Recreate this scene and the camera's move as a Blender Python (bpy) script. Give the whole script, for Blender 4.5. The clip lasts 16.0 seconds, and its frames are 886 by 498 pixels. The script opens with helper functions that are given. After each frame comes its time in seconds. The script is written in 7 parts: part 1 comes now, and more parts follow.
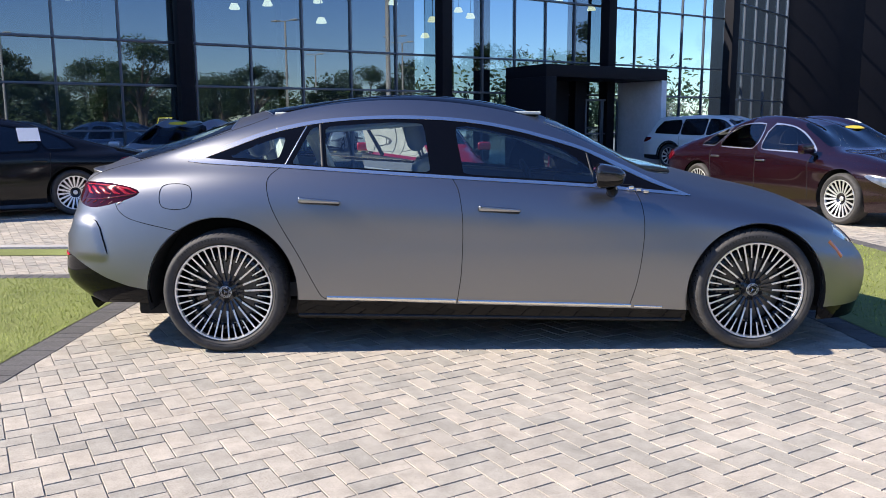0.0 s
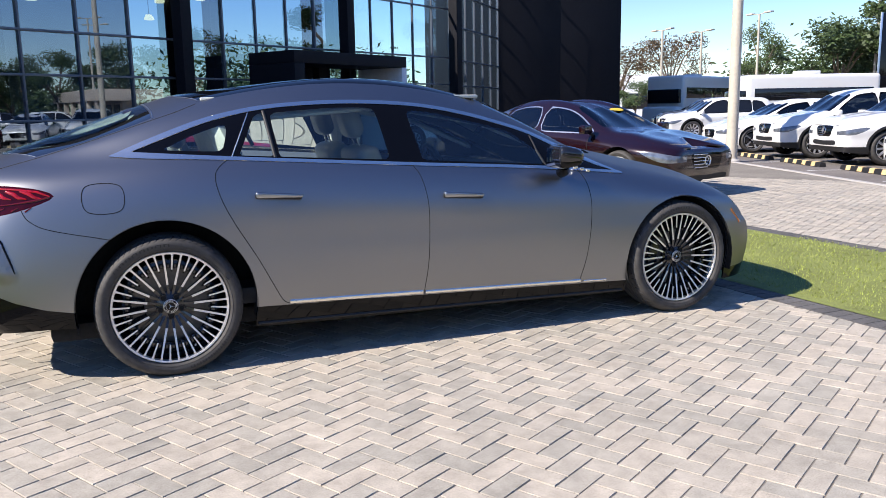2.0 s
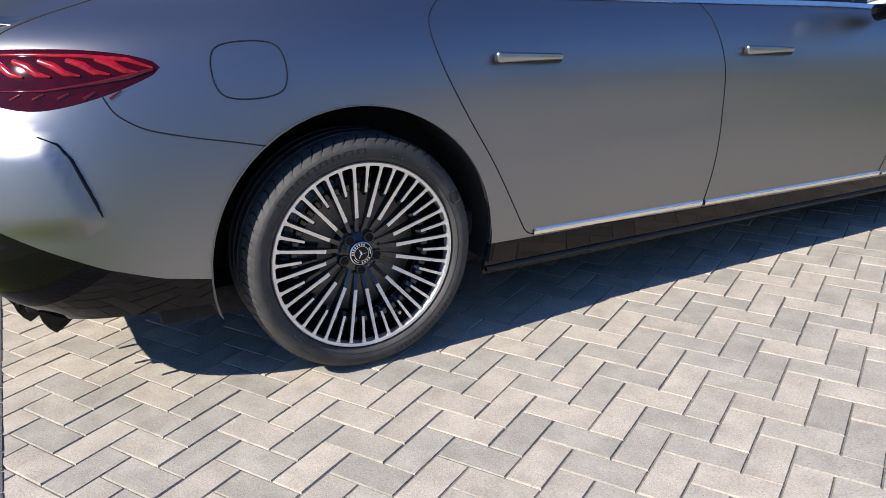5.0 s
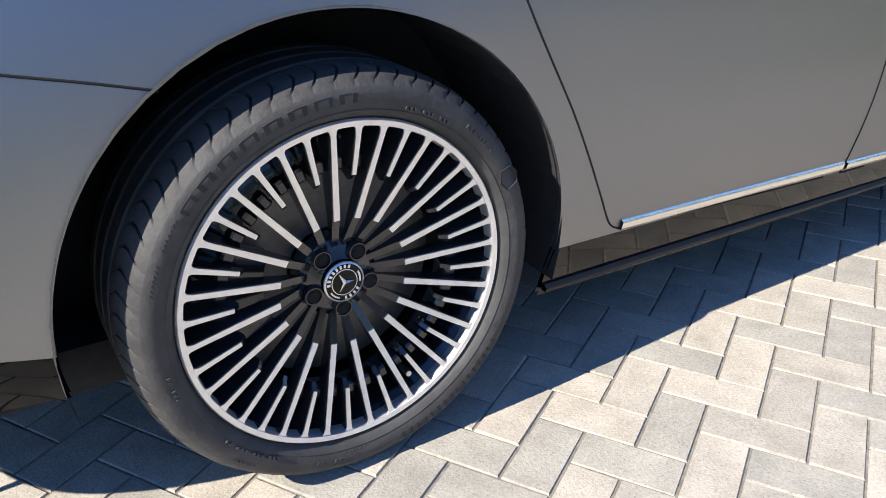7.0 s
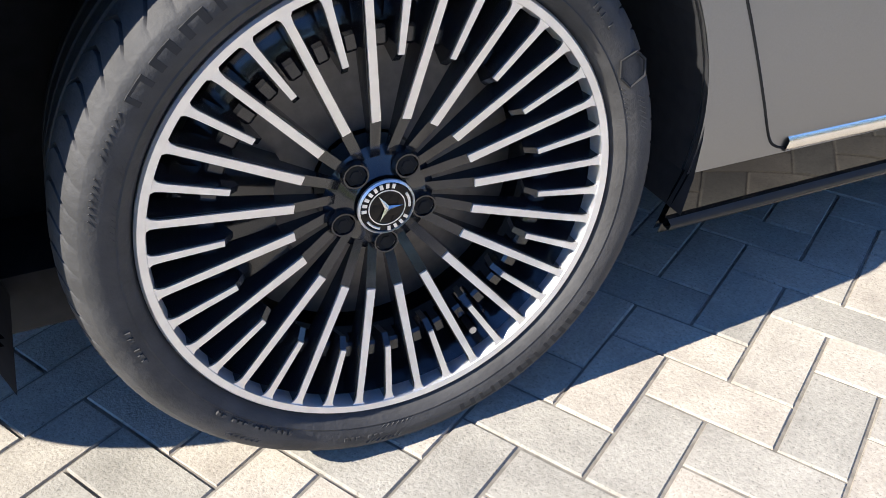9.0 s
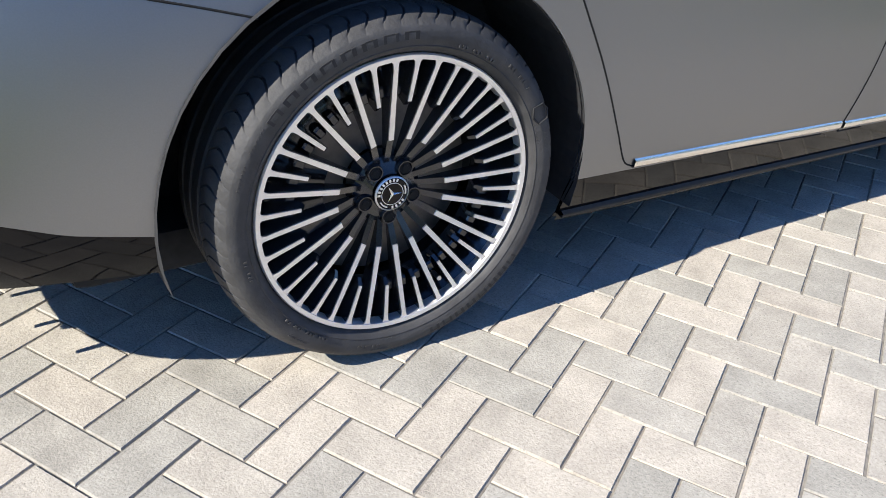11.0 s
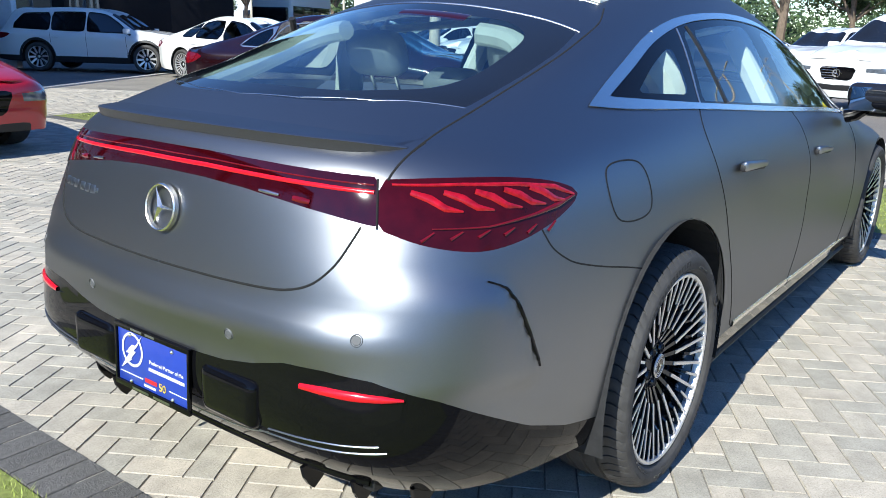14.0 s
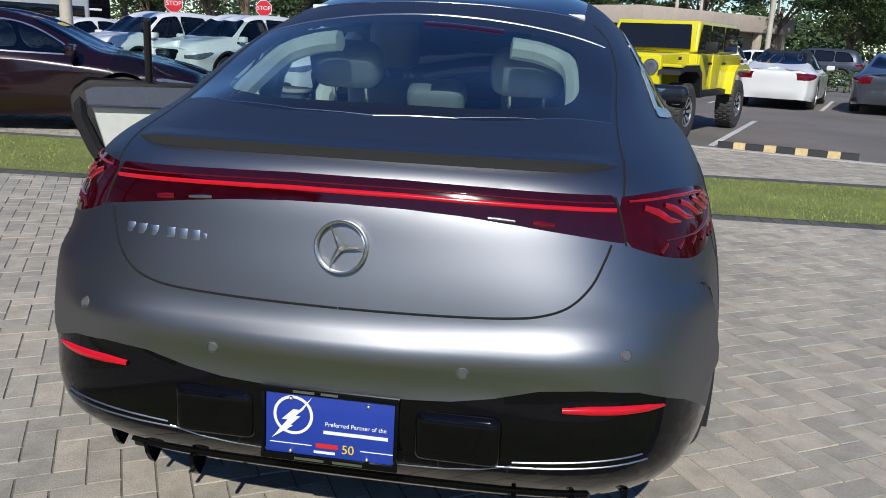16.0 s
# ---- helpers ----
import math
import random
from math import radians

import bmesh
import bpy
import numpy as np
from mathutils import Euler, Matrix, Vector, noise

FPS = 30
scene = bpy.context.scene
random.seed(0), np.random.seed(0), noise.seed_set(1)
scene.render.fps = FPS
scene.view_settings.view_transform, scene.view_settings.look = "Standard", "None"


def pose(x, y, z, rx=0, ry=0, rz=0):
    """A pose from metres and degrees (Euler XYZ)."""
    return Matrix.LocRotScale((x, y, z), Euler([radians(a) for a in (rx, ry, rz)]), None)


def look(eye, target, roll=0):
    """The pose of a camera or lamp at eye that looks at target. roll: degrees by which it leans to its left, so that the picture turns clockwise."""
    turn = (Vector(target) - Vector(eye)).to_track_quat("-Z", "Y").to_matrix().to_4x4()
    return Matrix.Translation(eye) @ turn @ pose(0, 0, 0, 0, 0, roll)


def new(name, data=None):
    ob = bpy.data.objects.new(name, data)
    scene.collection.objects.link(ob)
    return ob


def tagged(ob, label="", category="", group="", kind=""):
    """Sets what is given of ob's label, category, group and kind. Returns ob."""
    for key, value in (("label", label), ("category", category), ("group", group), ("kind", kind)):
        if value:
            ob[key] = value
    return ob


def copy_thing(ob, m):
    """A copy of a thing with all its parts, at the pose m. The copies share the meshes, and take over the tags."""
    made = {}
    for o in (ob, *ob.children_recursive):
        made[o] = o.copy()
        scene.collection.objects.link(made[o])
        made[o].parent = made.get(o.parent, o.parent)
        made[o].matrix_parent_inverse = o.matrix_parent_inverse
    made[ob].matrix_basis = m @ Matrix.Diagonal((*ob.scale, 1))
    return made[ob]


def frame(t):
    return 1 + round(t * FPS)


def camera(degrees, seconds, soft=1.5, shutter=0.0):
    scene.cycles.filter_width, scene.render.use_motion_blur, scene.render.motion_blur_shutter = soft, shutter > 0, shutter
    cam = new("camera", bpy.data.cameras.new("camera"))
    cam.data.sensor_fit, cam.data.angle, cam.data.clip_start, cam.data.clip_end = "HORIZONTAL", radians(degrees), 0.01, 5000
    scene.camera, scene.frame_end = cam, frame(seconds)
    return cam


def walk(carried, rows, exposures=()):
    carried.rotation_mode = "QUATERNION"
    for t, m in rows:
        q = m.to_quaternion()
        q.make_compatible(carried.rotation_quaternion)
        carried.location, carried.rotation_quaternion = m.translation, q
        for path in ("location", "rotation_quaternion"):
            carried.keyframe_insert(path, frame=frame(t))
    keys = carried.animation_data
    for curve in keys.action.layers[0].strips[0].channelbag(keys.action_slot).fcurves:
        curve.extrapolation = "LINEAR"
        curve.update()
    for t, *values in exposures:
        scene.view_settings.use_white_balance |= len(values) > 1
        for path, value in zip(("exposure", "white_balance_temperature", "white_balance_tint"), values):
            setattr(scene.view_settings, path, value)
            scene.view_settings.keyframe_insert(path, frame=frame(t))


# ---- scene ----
cam = camera(58.1, 16.0, 0.7)
PATH = [
    (0, (-0.316, -5.67, 1.367), (-0.302, -3.694, 1.059), -0.2),
    (0.5, (-0.752, -5.673, 1.385), (-0.555, -3.708, 1.072), -1.3),
    (1, (-1.096, -5.584, 1.366), (-0.748, -3.642, 1.039), -0.8),
    (1.5, (-1.418, -5.419, 1.379), (-0.923, -3.511, 1.043), -1.4),
    (2, (-1.748, -5.229, 1.361), (-1.033, -3.393, 1.016), -1.0),
    (2.5, (-1.99, -4.961, 1.344), (-1.176, -3.168, 0.994), -0.8),
    (3, (-2.175, -4.587, 1.338), (-1.361, -2.805, 0.938), -1.2),
    (3.5, (-2.394, -4.196, 1.316), (-1.598, -2.425, 0.837), -1.2),
    (4, (-2.482, -3.783, 1.271), (-1.675, -2.038, 0.719), -0.9),
    (6.3, (-2.279, -2.344, 1.124), (-1.32, -0.783, 0.322), -2.0),
    (6.5, (-2.242, -2.229, 1.104), (-1.261, -0.689, 0.288), -1.3),
    (7, (-2.103, -2.02, 1.02), (-1.144, -0.502, 0.138), 0.0),
    (7.5, (-1.953, -1.833, 0.946), (-1.223, -0.322, -0.142), -1.6),
    (8, (-1.893, -1.737, 0.903), (-1.25, -0.209, -0.215), -1.9),
    (8.5, (-1.873, -1.705, 0.878), (-1.235, -0.186, -0.257), -1.3),
    (8.7, (-1.87, -1.701, 0.875), (-1.226, -0.185, -0.26), -1.1),
    (10.8, (-2.212, -2.084, 1.053), (-1.312, -0.626, 0.02), 4.1),
    (11, (-2.263, -2.165, 1.099), (-1.351, -0.716, 0.065), 4.2),
    (11.5, (-2.403, -2.379, 1.169), (-1.421, -0.89, 0.263), 4.4),
    (12, (-2.655, -2.462, 1.219), (-1.56, -0.947, 0.508), 4.0),
    (12.5, (-2.993, -2.42, 1.277), (-1.81, -0.95, 0.615), 2.9),
    (13, (-3.262, -2.188, 1.312), (-2.044, -0.719, 0.712), 0.6),
    (13.5, (-3.554, -1.967, 1.319), (-2.193, -0.608, 0.77), 1.1),
    (14, (-3.812, -1.715, 1.338), (-2.262, -0.57, 0.807), 1.6),
    (14.5, (-4.002, -1.39, 1.362), (-2.311, -0.462, 0.833), 1.1),
    (15, (-4.239, -1.086, 1.371), (-2.429, -0.414, 0.849), 2.0),
    (15.5, (-4.308, -0.788, 1.341), (-2.428, -0.33, 0.833), 2.5),
    (16, (-4.319, -0.474, 1.347), (-2.406, -0.188, 0.837), 2.6),
]
LIGHT = [(0, .82, 6720, 13), (3, .68, 6680, 13), (4, .62, 6580, 12), (6.5, .85, 6500, 10), (7, 1.02, 6500, 9), (8.5, 1.16, 6480, 9), (11, .92, 6350, 8), (12.5, .88, 6250, 6), (13.5, .84, 6100, 4), (14, .80, 6100, 3), (14.5, .44, 6150, 5), (15, .08, 6330, 6), (16, -.13, 6330, 7)]
walk(cam, [(t, look(eye, target, roll)) for t, eye, target, roll in PATH], LIGHT)

# ---- world, sun, exposure ----
SUN_TRAVEL = Vector((1.2, 0.07, -1.0)).normalized()
world = bpy.data.worlds.new("sky_world")
scene.world = world
world.use_nodes = True
_wn = world.node_tree.nodes
_sky = _wn.new("ShaderNodeTexSky")
_sky.sky_type = "NISHITA"
_sky.sun_disc = False
_sky.sun_elevation = math.asin(-SUN_TRAVEL.z)
_sky.sun_rotation = math.atan2(-SUN_TRAVEL.x, -SUN_TRAVEL.y)
_sky.air_density, _sky.dust_density, _sky.ozone_density = 1.0, 0.0, 5.0
_wn["Background"].inputs["Strength"].default_value = 0.12
_rich = _wn.new("ShaderNodeHueSaturation")
_rich.inputs["Saturation"].default_value, _rich.inputs["Hue"].default_value = 1.16, 0.512
world.node_tree.links.new(_sky.outputs[0], _rich.inputs["Color"])
world.node_tree.links.new(_rich.outputs[0], _wn["Background"].inputs["Color"])
sun = new("sun", bpy.data.lights.new("sun", "SUN"))
sun.data.energy, sun.data.angle, sun.data.color = 5.0, radians(0.53), (1.0, 0.94, 0.86)
sun.matrix_world = look((-30, 2, 25), Vector((-30, 2, 25)) + SUN_TRAVEL)


# ---- materials ----
def material(name, color, rough=0.5, metal=0.0, grain=0.0, scale=20.0, bump=0.0, bump_scale=80.0, coat=0.0,
             stain=0.0, stain_scale=1.5, per_piece=0.0, spec=0.5, emit=0.0, island=False, dark=None):
    """Principled material with variation at two scales, bump, and a per-piece tone."""
    m = bpy.data.materials.new(name)
    m.use_nodes = True
    nt, n = m.node_tree, m.node_tree.nodes
    b = n["Principled BSDF"]
    b.inputs["Base Color"].default_value = (*color, 1)
    b.inputs["Roughness"].default_value = rough
    b.inputs["Metallic"].default_value = metal
    b.inputs["Specular IOR Level"].default_value = spec
    b.inputs["Coat Weight"].default_value = coat
    b.inputs["Coat Roughness"].default_value = 0.04
    if emit:
        b.inputs["Emission Color"].default_value = (*color, 1)
        b.inputs["Emission Strength"].default_value = emit
    tc = n.new("ShaderNodeTexCoord")
    space = tc.outputs["Object"]
    out = None
    def tone(value, amount, source):
        mp = n.new("ShaderNodeMapRange")
        mp.inputs["From Min"].default_value, mp.inputs["From Max"].default_value = 0.3, 0.7
        mp.inputs["To Min"].default_value, mp.inputs["To Max"].default_value = 1 - amount, 1 + amount
        nt.links.new(source, mp.inputs["Value"])
        return mp.outputs[0]
    factors = []
    if grain:
        t = n.new("ShaderNodeTexNoise")
        t.inputs["Scale"].default_value, t.inputs["Detail"].default_value = scale, 5
        nt.links.new(space, t.inputs["Vector"])
        factors.append(tone(None, grain, t.outputs[0]))
    if stain:
        t = n.new("ShaderNodeTexNoise")
        t.inputs["Scale"].default_value, t.inputs["Detail"].default_value = stain_scale, 4
        nt.links.new(space, t.inputs["Vector"])
        factors.append(tone(None, stain, t.outputs[0]))
    if per_piece:
        if island:
            g = n.new("ShaderNodeNewGeometry")
            src = g.outputs["Random Per Island"]
        else:
            g = n.new("ShaderNodeObjectInfo")
            src = g.outputs["Random"]
        mp = n.new("ShaderNodeMapRange")
        mp.inputs["To Min"].default_value, mp.inputs["To Max"].default_value = 1 - per_piece, 1 + per_piece
        nt.links.new(src, mp.inputs["Value"])
        factors.append(mp.outputs[0])
    if factors:
        cur = factors[0]
        for f in factors[1:]:
            mm = n.new("ShaderNodeMath")
            mm.operation = "MULTIPLY"
            nt.links.new(cur, mm.inputs[0]), nt.links.new(f, mm.inputs[1])
            cur = mm.outputs[0]
        mix = n.new("ShaderNodeVectorMath")
        mix.operation = "SCALE"
        mix.inputs[0].default_value = color
        nt.links.new(cur, mix.inputs["Scale"])
        nt.links.new(mix.outputs[0], b.inputs["Base Color"])
    if bump:
        t = n.new("ShaderNodeTexNoise")
        t.inputs["Scale"].default_value, t.inputs["Detail"].default_value = bump_scale, 4
        nt.links.new(space, t.inputs["Vector"])
        bp = n.new("ShaderNodeBump")
        bp.inputs["Strength"].default_value, bp.inputs["Distance"].default_value = bump, 0.01
        nt.links.new(t.outputs[0], bp.inputs["Height"])
        nt.links.new(bp.outputs[0], b.inputs["Normal"])
    return m


def glass(name, tint=(0.75, 0.85, 0.85), gloss=0.02, clear=0.85, floor=0.06, reflect=(1, 1, 1)):
    """Thin pane: see-through with a Fresnel mirror on top."""
    m = bpy.data.materials.new(name)
    m.use_nodes = True
    nt, n = m.node_tree, m.node_tree.nodes
    n.remove(n["Principled BSDF"])
    tr, gl, mx, fr = n.new("ShaderNodeBsdfTransparent"), n.new("ShaderNodeBsdfGlossy"), n.new("ShaderNodeMixShader"), n.new("ShaderNodeFresnel")
    tr.inputs["Color"].default_value = (*[c * clear for c in tint], 1)
    gl.inputs["Roughness"].default_value = gloss
    gl.inputs["Color"].default_value = (*reflect, 1)
    fr.inputs["IOR"].default_value = 1.5
    ad = n.new("ShaderNodeMath")
    ad.operation, ad.use_clamp = "ADD", True
    ad.inputs[1].default_value = floor
    nt.links.new(fr.outputs[0], ad.inputs[0])
    nt.links.new(ad.outputs[0], mx.inputs[0])
    nt.links.new(tr.outputs[0], mx.inputs[1]), nt.links.new(gl.outputs[0], mx.inputs[2])
    nt.links.new(mx.outputs[0], n["Material Output"].inputs[0])
    return m


def satin_metal(name, color, rough):
    """Satin metallic paint: a soft lobe and a wide one, finely flaked."""
    m = bpy.data.materials.new(name)
    m.use_nodes = True
    nt, n = m.node_tree, m.node_tree.nodes
    n.remove(n["Principled BSDF"])
    g = n.new("ShaderNodeBsdfAnisotropic")
    g.distribution = "BECKMANN"
    g.inputs["Roughness"].default_value = rough
    tc, fl, mp, sc = n.new("ShaderNodeTexCoord"), n.new("ShaderNodeTexNoise"), n.new("ShaderNodeMapRange"), n.new("ShaderNodeVectorMath")
    fl.inputs["Scale"].default_value, fl.inputs["Detail"].default_value = 400, 3
    mp.inputs["To Min"].default_value, mp.inputs["To Max"].default_value = 0.94, 1.06
    sc.operation = "SCALE"
    sc.inputs[0].default_value = color
    nt.links.new(tc.outputs["Object"], fl.inputs["Vector"])
    nt.links.new(fl.outputs[0], mp.inputs["Value"])
    nt.links.new(mp.outputs[0], sc.inputs["Scale"])
    nt.links.new(sc.outputs[0], g.inputs["Color"])
    wide, mx = n.new("ShaderNodeBsdfAnisotropic"), n.new("ShaderNodeMixShader")
    wide.distribution = "GGX"
    wide.inputs["Roughness"].default_value = rough + 0.04
    nt.links.new(sc.outputs[0], wide.inputs["Color"])
    nt.links.new(g.outputs[0], mx.inputs[1]), nt.links.new(wide.outputs[0], mx.inputs[2])
    nt.links.new(mx.outputs[0], n["Material Output"].inputs[0])
    return m


PAINT = satin_metal("satin_grey_paint", (0.280, 0.286, 0.299), 0.41)
BLACK_GLOSS = material("gloss_black_plastic", (0.0032, 0.0032, 0.004), 0.05, grain=0.1, scale=60, spec=0.24)
BLACK_MATTE = material("matt_black_plastic", (0.012, 0.012, 0.013), 0.6, grain=0.15, scale=60)
WELL = material("wheel_well_felt", (0.016, 0.016, 0.017), 0.95, grain=0.3, scale=40)
CHROME = material("chrome", (0.88, 0.84, 0.78), 0.27, 1.0, grain=0.02, scale=40)
SATIN_CHROME = material("satin_aluminium", (0.52, 0.53, 0.56), 0.28, 1.0, grain=0.02, scale=40)
HANDLE_GREY = satin_metal("satin_grey_handle", (0.40, 0.41, 0.43), 0.30)
RUBBER = material("tyre_rubber", (0.046, 0.044, 0.042), 0.72, grain=0.25, scale=25, stain=0.2, stain_scale=5, bump=0.15, bump_scale=120)
RUBBER_MATT = material("matt_tyre_print", (0.024, 0.023, 0.022), 0.85, grain=0.2, scale=40)
RIM_CUT = material("machined_aluminium", (0.84, 0.83, 0.82), 0.42, 0.85, grain=0.05, scale=60)
RIM_BLACK = material("gloss_black_alloy", (0.016, 0.016, 0.018), 0.16, grain=0.1, scale=40, coat=0.5)
BRAKE = material("brake_disc_steel", (0.20, 0.19, 0.18), 0.5, 0.8, grain=0.15, scale=60)
SEAM = material("panel_gap_shadow", (0.004, 0.004, 0.004), 0.9, grain=0.1, scale=50)
CAR_GLASS = glass("car_window_glass", (0.70, 0.88, 0.87), 0.01, 0.92, 0.06)
REAR_GLASS = glass("rear_window_glass", (0.58, 0.80, 0.82), 0.01, 0.84, 0.07)
DARK_GLASS = glass("tinted_car_glass", (0.35, 0.4, 0.42), 0.01, 0.5, 0.03)
PRIVACY = material("privacy_glass", (0.01, 0.011, 0.013), 0.03, grain=0.1, scale=3, coat=0.3)
LAMP_RED = material("red_lamp_lens", (0.12, 0.002, 0.006), 0.08, grain=0.2, scale=25, coat=0.3)
LAMP_DEEP = material("deep_red_lamp_lens", (0.026, 0.0008, 0.0022), 0.06, grain=0.2, scale=25, coat=0.3)
LAMP_BODY = material("wine_red_lamp_lens", (0.035, 0.001, 0.003), 0.06, grain=0.25, scale=25, spec=0.3)
LAMP_BRIGHT = material("bright_red_light_guide", (0.55, 0.006, 0.016), 0.15, grain=0.08, scale=25, coat=0.3)
LAMP_BLADE = material("red_light_blade", (0.32, 0.003, 0.010), 0.18, grain=0.35, scale=60, coat=0.3)
LAMP_CLEAR = material("headlamp_lens", (0.16, 0.18, 0.21), 0.08, 0.4, grain=0.3, scale=14, coat=1.0)
AMBER = material("amber_lens", (0.8, 0.18, 0.02), 0.15, grain=0.08, scale=40, coat=0.8)
LEATHER = material("pale_leather", (0.34, 0.35, 0.335), 0.55, grain=0.05, scale=30, stain=0.06, bump=0.08, bump_scale=300)
CABIN_DARK = material("dark_cabin_trim", (0.03, 0.032, 0.036), 0.65, grain=0.15, scale=30)
# seat leather with the shade behind the tinted rear window put into its colour
SHADED_LEATHER = material("grey_leather", (0.13, 0.145, 0.15), 0.6, grain=0.08, scale=30, stain=0.08, bump=0.08, bump_scale=300)
LINING = material("pale_grey_lining", (0.36, 0.39, 0.37), 0.7, grain=0.06, scale=30, stain=0.08)
SENSOR_GREY = material("dull_grey_plastic", (0.09, 0.092, 0.096), 0.62, grain=0.05, scale=60)
CABIN_LIGHT = material("pale_cabin_trim", (0.66, 0.67, 0.60), 0.6, grain=0.04, scale=30)
PLATE_BLUE = material("blue_plate", (0.018, 0.045, 0.32), 0.3, grain=0.04, scale=40, coat=0.4)
WHITE_INK = material("white_print", (0.8, 0.8, 0.8), 0.4, grain=0.02)
YELLOW_INK = material("yellow_print", (0.8, 0.55, 0.03), 0.4, grain=0.02)
RED_INK = material("red_print", (0.6, 0.02, 0.03), 0.4, grain=0.02)
def paver_material(name, island):
    """Weathered concrete: a tone for each piece, cloudy wear, sandy grain and dark pits."""
    m = bpy.data.materials.new(name)
    m.use_nodes = True
    nt, n = m.node_tree, m.node_tree.nodes
    b = n["Principled BSDF"]
    b.inputs["Roughness"].default_value = 0.88
    b.inputs["Specular IOR Level"].default_value = 0.3
    tc = n.new("ShaderNodeTexCoord")
    if island:
        rnd, where = n.new("ShaderNodeNewGeometry").outputs["Random Per Island"], tc.outputs["Object"]
    else:
        rnd = n.new("ShaderNodeObjectInfo").outputs["Random"]
        far = n.new("ShaderNodeVectorMath")
        far.operation = "SCALE"
        far.inputs[0].default_value = (37.0, 53.0, 0.0)
        nt.links.new(rnd, far.inputs["Scale"])
        add = n.new("ShaderNodeVectorMath")
        nt.links.new(tc.outputs["Object"], add.inputs[0]), nt.links.new(far.outputs[0], add.inputs[1])
        where = add.outputs[0]

    def span(source, f0, f1, t0, t1):
        mp = n.new("ShaderNodeMapRange")
        for k, v in zip(("From Min", "From Max", "To Min", "To Max"), (f0, f1, t0, t1)):
            mp.inputs[k].default_value = v
        nt.links.new(source, mp.inputs["Value"])
        return mp.outputs[0]

    def noise(scale, detail, rough=0.5):
        t = n.new("ShaderNodeTexNoise")
        t.inputs["Scale"].default_value, t.inputs["Detail"].default_value, t.inputs["Roughness"].default_value = scale, detail, rough
        nt.links.new(where, t.inputs["Vector"])
        return t.outputs[0]

    cloud, sand, pit = noise(9, 6, 0.65), noise(140, 3), noise(230, 2)
    tones = [span(rnd, 0, 1, 0.89, 1.09), span(noise(1.1, 3), .3, .7, 0.90, 1.08), span(cloud, .32, .66, 0.80, 1.12), span(sand, .3, .7, 0.86, 1.13), span(pit, .30, .40, 0.62, 1.0)]
    cur = tones[0]
    for f in tones[1:]:
        mm = n.new("ShaderNodeMath")
        mm.operation = "MULTIPLY"
        nt.links.new(cur, mm.inputs[0]), nt.links.new(f, mm.inputs[1])
        cur = mm.outputs[0]
    mix = n.new("ShaderNodeMix")
    mix.data_type = "RGBA"
    mix.inputs["A"].default_value, mix.inputs["B"].default_value = (0.388, 0.360, 0.303, 1), (0.428, 0.380, 0.310, 1)
    nt.links.new(span(rnd, .2, .8, 0, 1), mix.inputs["Factor"])
    sc = n.new("ShaderNodeVectorMath")
    sc.operation = "SCALE"
    nt.links.new(mix.outputs["Result"], sc.inputs[0]), nt.links.new(cur, sc.inputs["Scale"])
    nt.links.new(sc.outputs[0], b.inputs["Base Color"])
    hgt = n.new("ShaderNodeMath")
    hgt.operation = "MULTIPLY_ADD"
    hgt.inputs[1].default_value = 0.6
    nt.links.new(sand, hgt.inputs[0]), nt.links.new(pit, hgt.inputs[2])
    bp = n.new("ShaderNodeBump")
    bp.inputs["Strength"].default_value, bp.inputs["Distance"].default_value = 0.22, 0.006
    nt.links.new(hgt.outputs[0], bp.inputs["Height"])
    nt.links.new(bp.outputs[0], b.inputs["Normal"])
    return m


PAVER = paver_material("pale_concrete_paver", True)
PAVER_ONE = paver_material("pale_concrete_paver_loose", False)
BORDER = material("charcoal_paver", (0.10, 0.095, 0.09), 0.85, grain=0.2, scale=50, stain=0.15, per_piece=0.14, island=True, bump=0.5, bump_scale=160)
JOINT = material("sandy_joint", (0.20, 0.18, 0.15), 0.95, grain=0.3, scale=60, stain=0.2, stain_scale=1.0)
ASPHALT = material("asphalt", (0.165, 0.148, 0.133), 0.9, grain=0.25, scale=160, stain=0.18, stain_scale=0.4, bump=0.4, bump_scale=220)
CONCRETE = material("pale_concrete", (0.42, 0.40, 0.37), 0.85, grain=0.1, scale=30, stain=0.12, stain_scale=1.0, bump=0.2, bump_scale=60)
TURF_SOIL = material("turf_backing", (0.17, 0.195, 0.05), 0.95, grain=0.25, scale=60, stain=0.2, stain_scale=1.5)
TURF = material("artificial_turf_blades", (0.30, 0.35, 0.07), 0.6, grain=0.25, scale=12, stain=0.15, stain_scale=1.2, per_piece=0.25, island=True)
LINE_WHITE = material("road_paint", (0.55, 0.54, 0.52), 0.8, grain=0.2, scale=30, stain=0.2)
CLADDING = material("black_metal_cladding", (0.008, 0.0085, 0.012), 0.6, spec=0.15, grain=0.1, scale=8, stain=0.1, stain_scale=0.5)
MULLION = material("anodised_mullion", (0.10, 0.12, 0.15), 0.4, 0.5, grain=0.05, scale=20)
FACADE_GLASS = glass("facade_glass", (0.45, 0.62, 0.70), 0.0, 0.7, 0.19, (0.70, 0.84, 1.0))
CLEAR_FACADE = glass("clear_facade_glass", (0.78, 0.95, 1.0), 0.0, 0.96, 0.03, (0.75, 0.9, 1.0))
PLASTER = material("white_plaster", (0.65, 0.67, 0.7), 0.8, grain=0.05, scale=10, stain=0.06)
POLE = material("pale_painted_pole", (0.52, 0.47, 0.38), 0.6, grain=0.06, scale=15, stain=0.1)
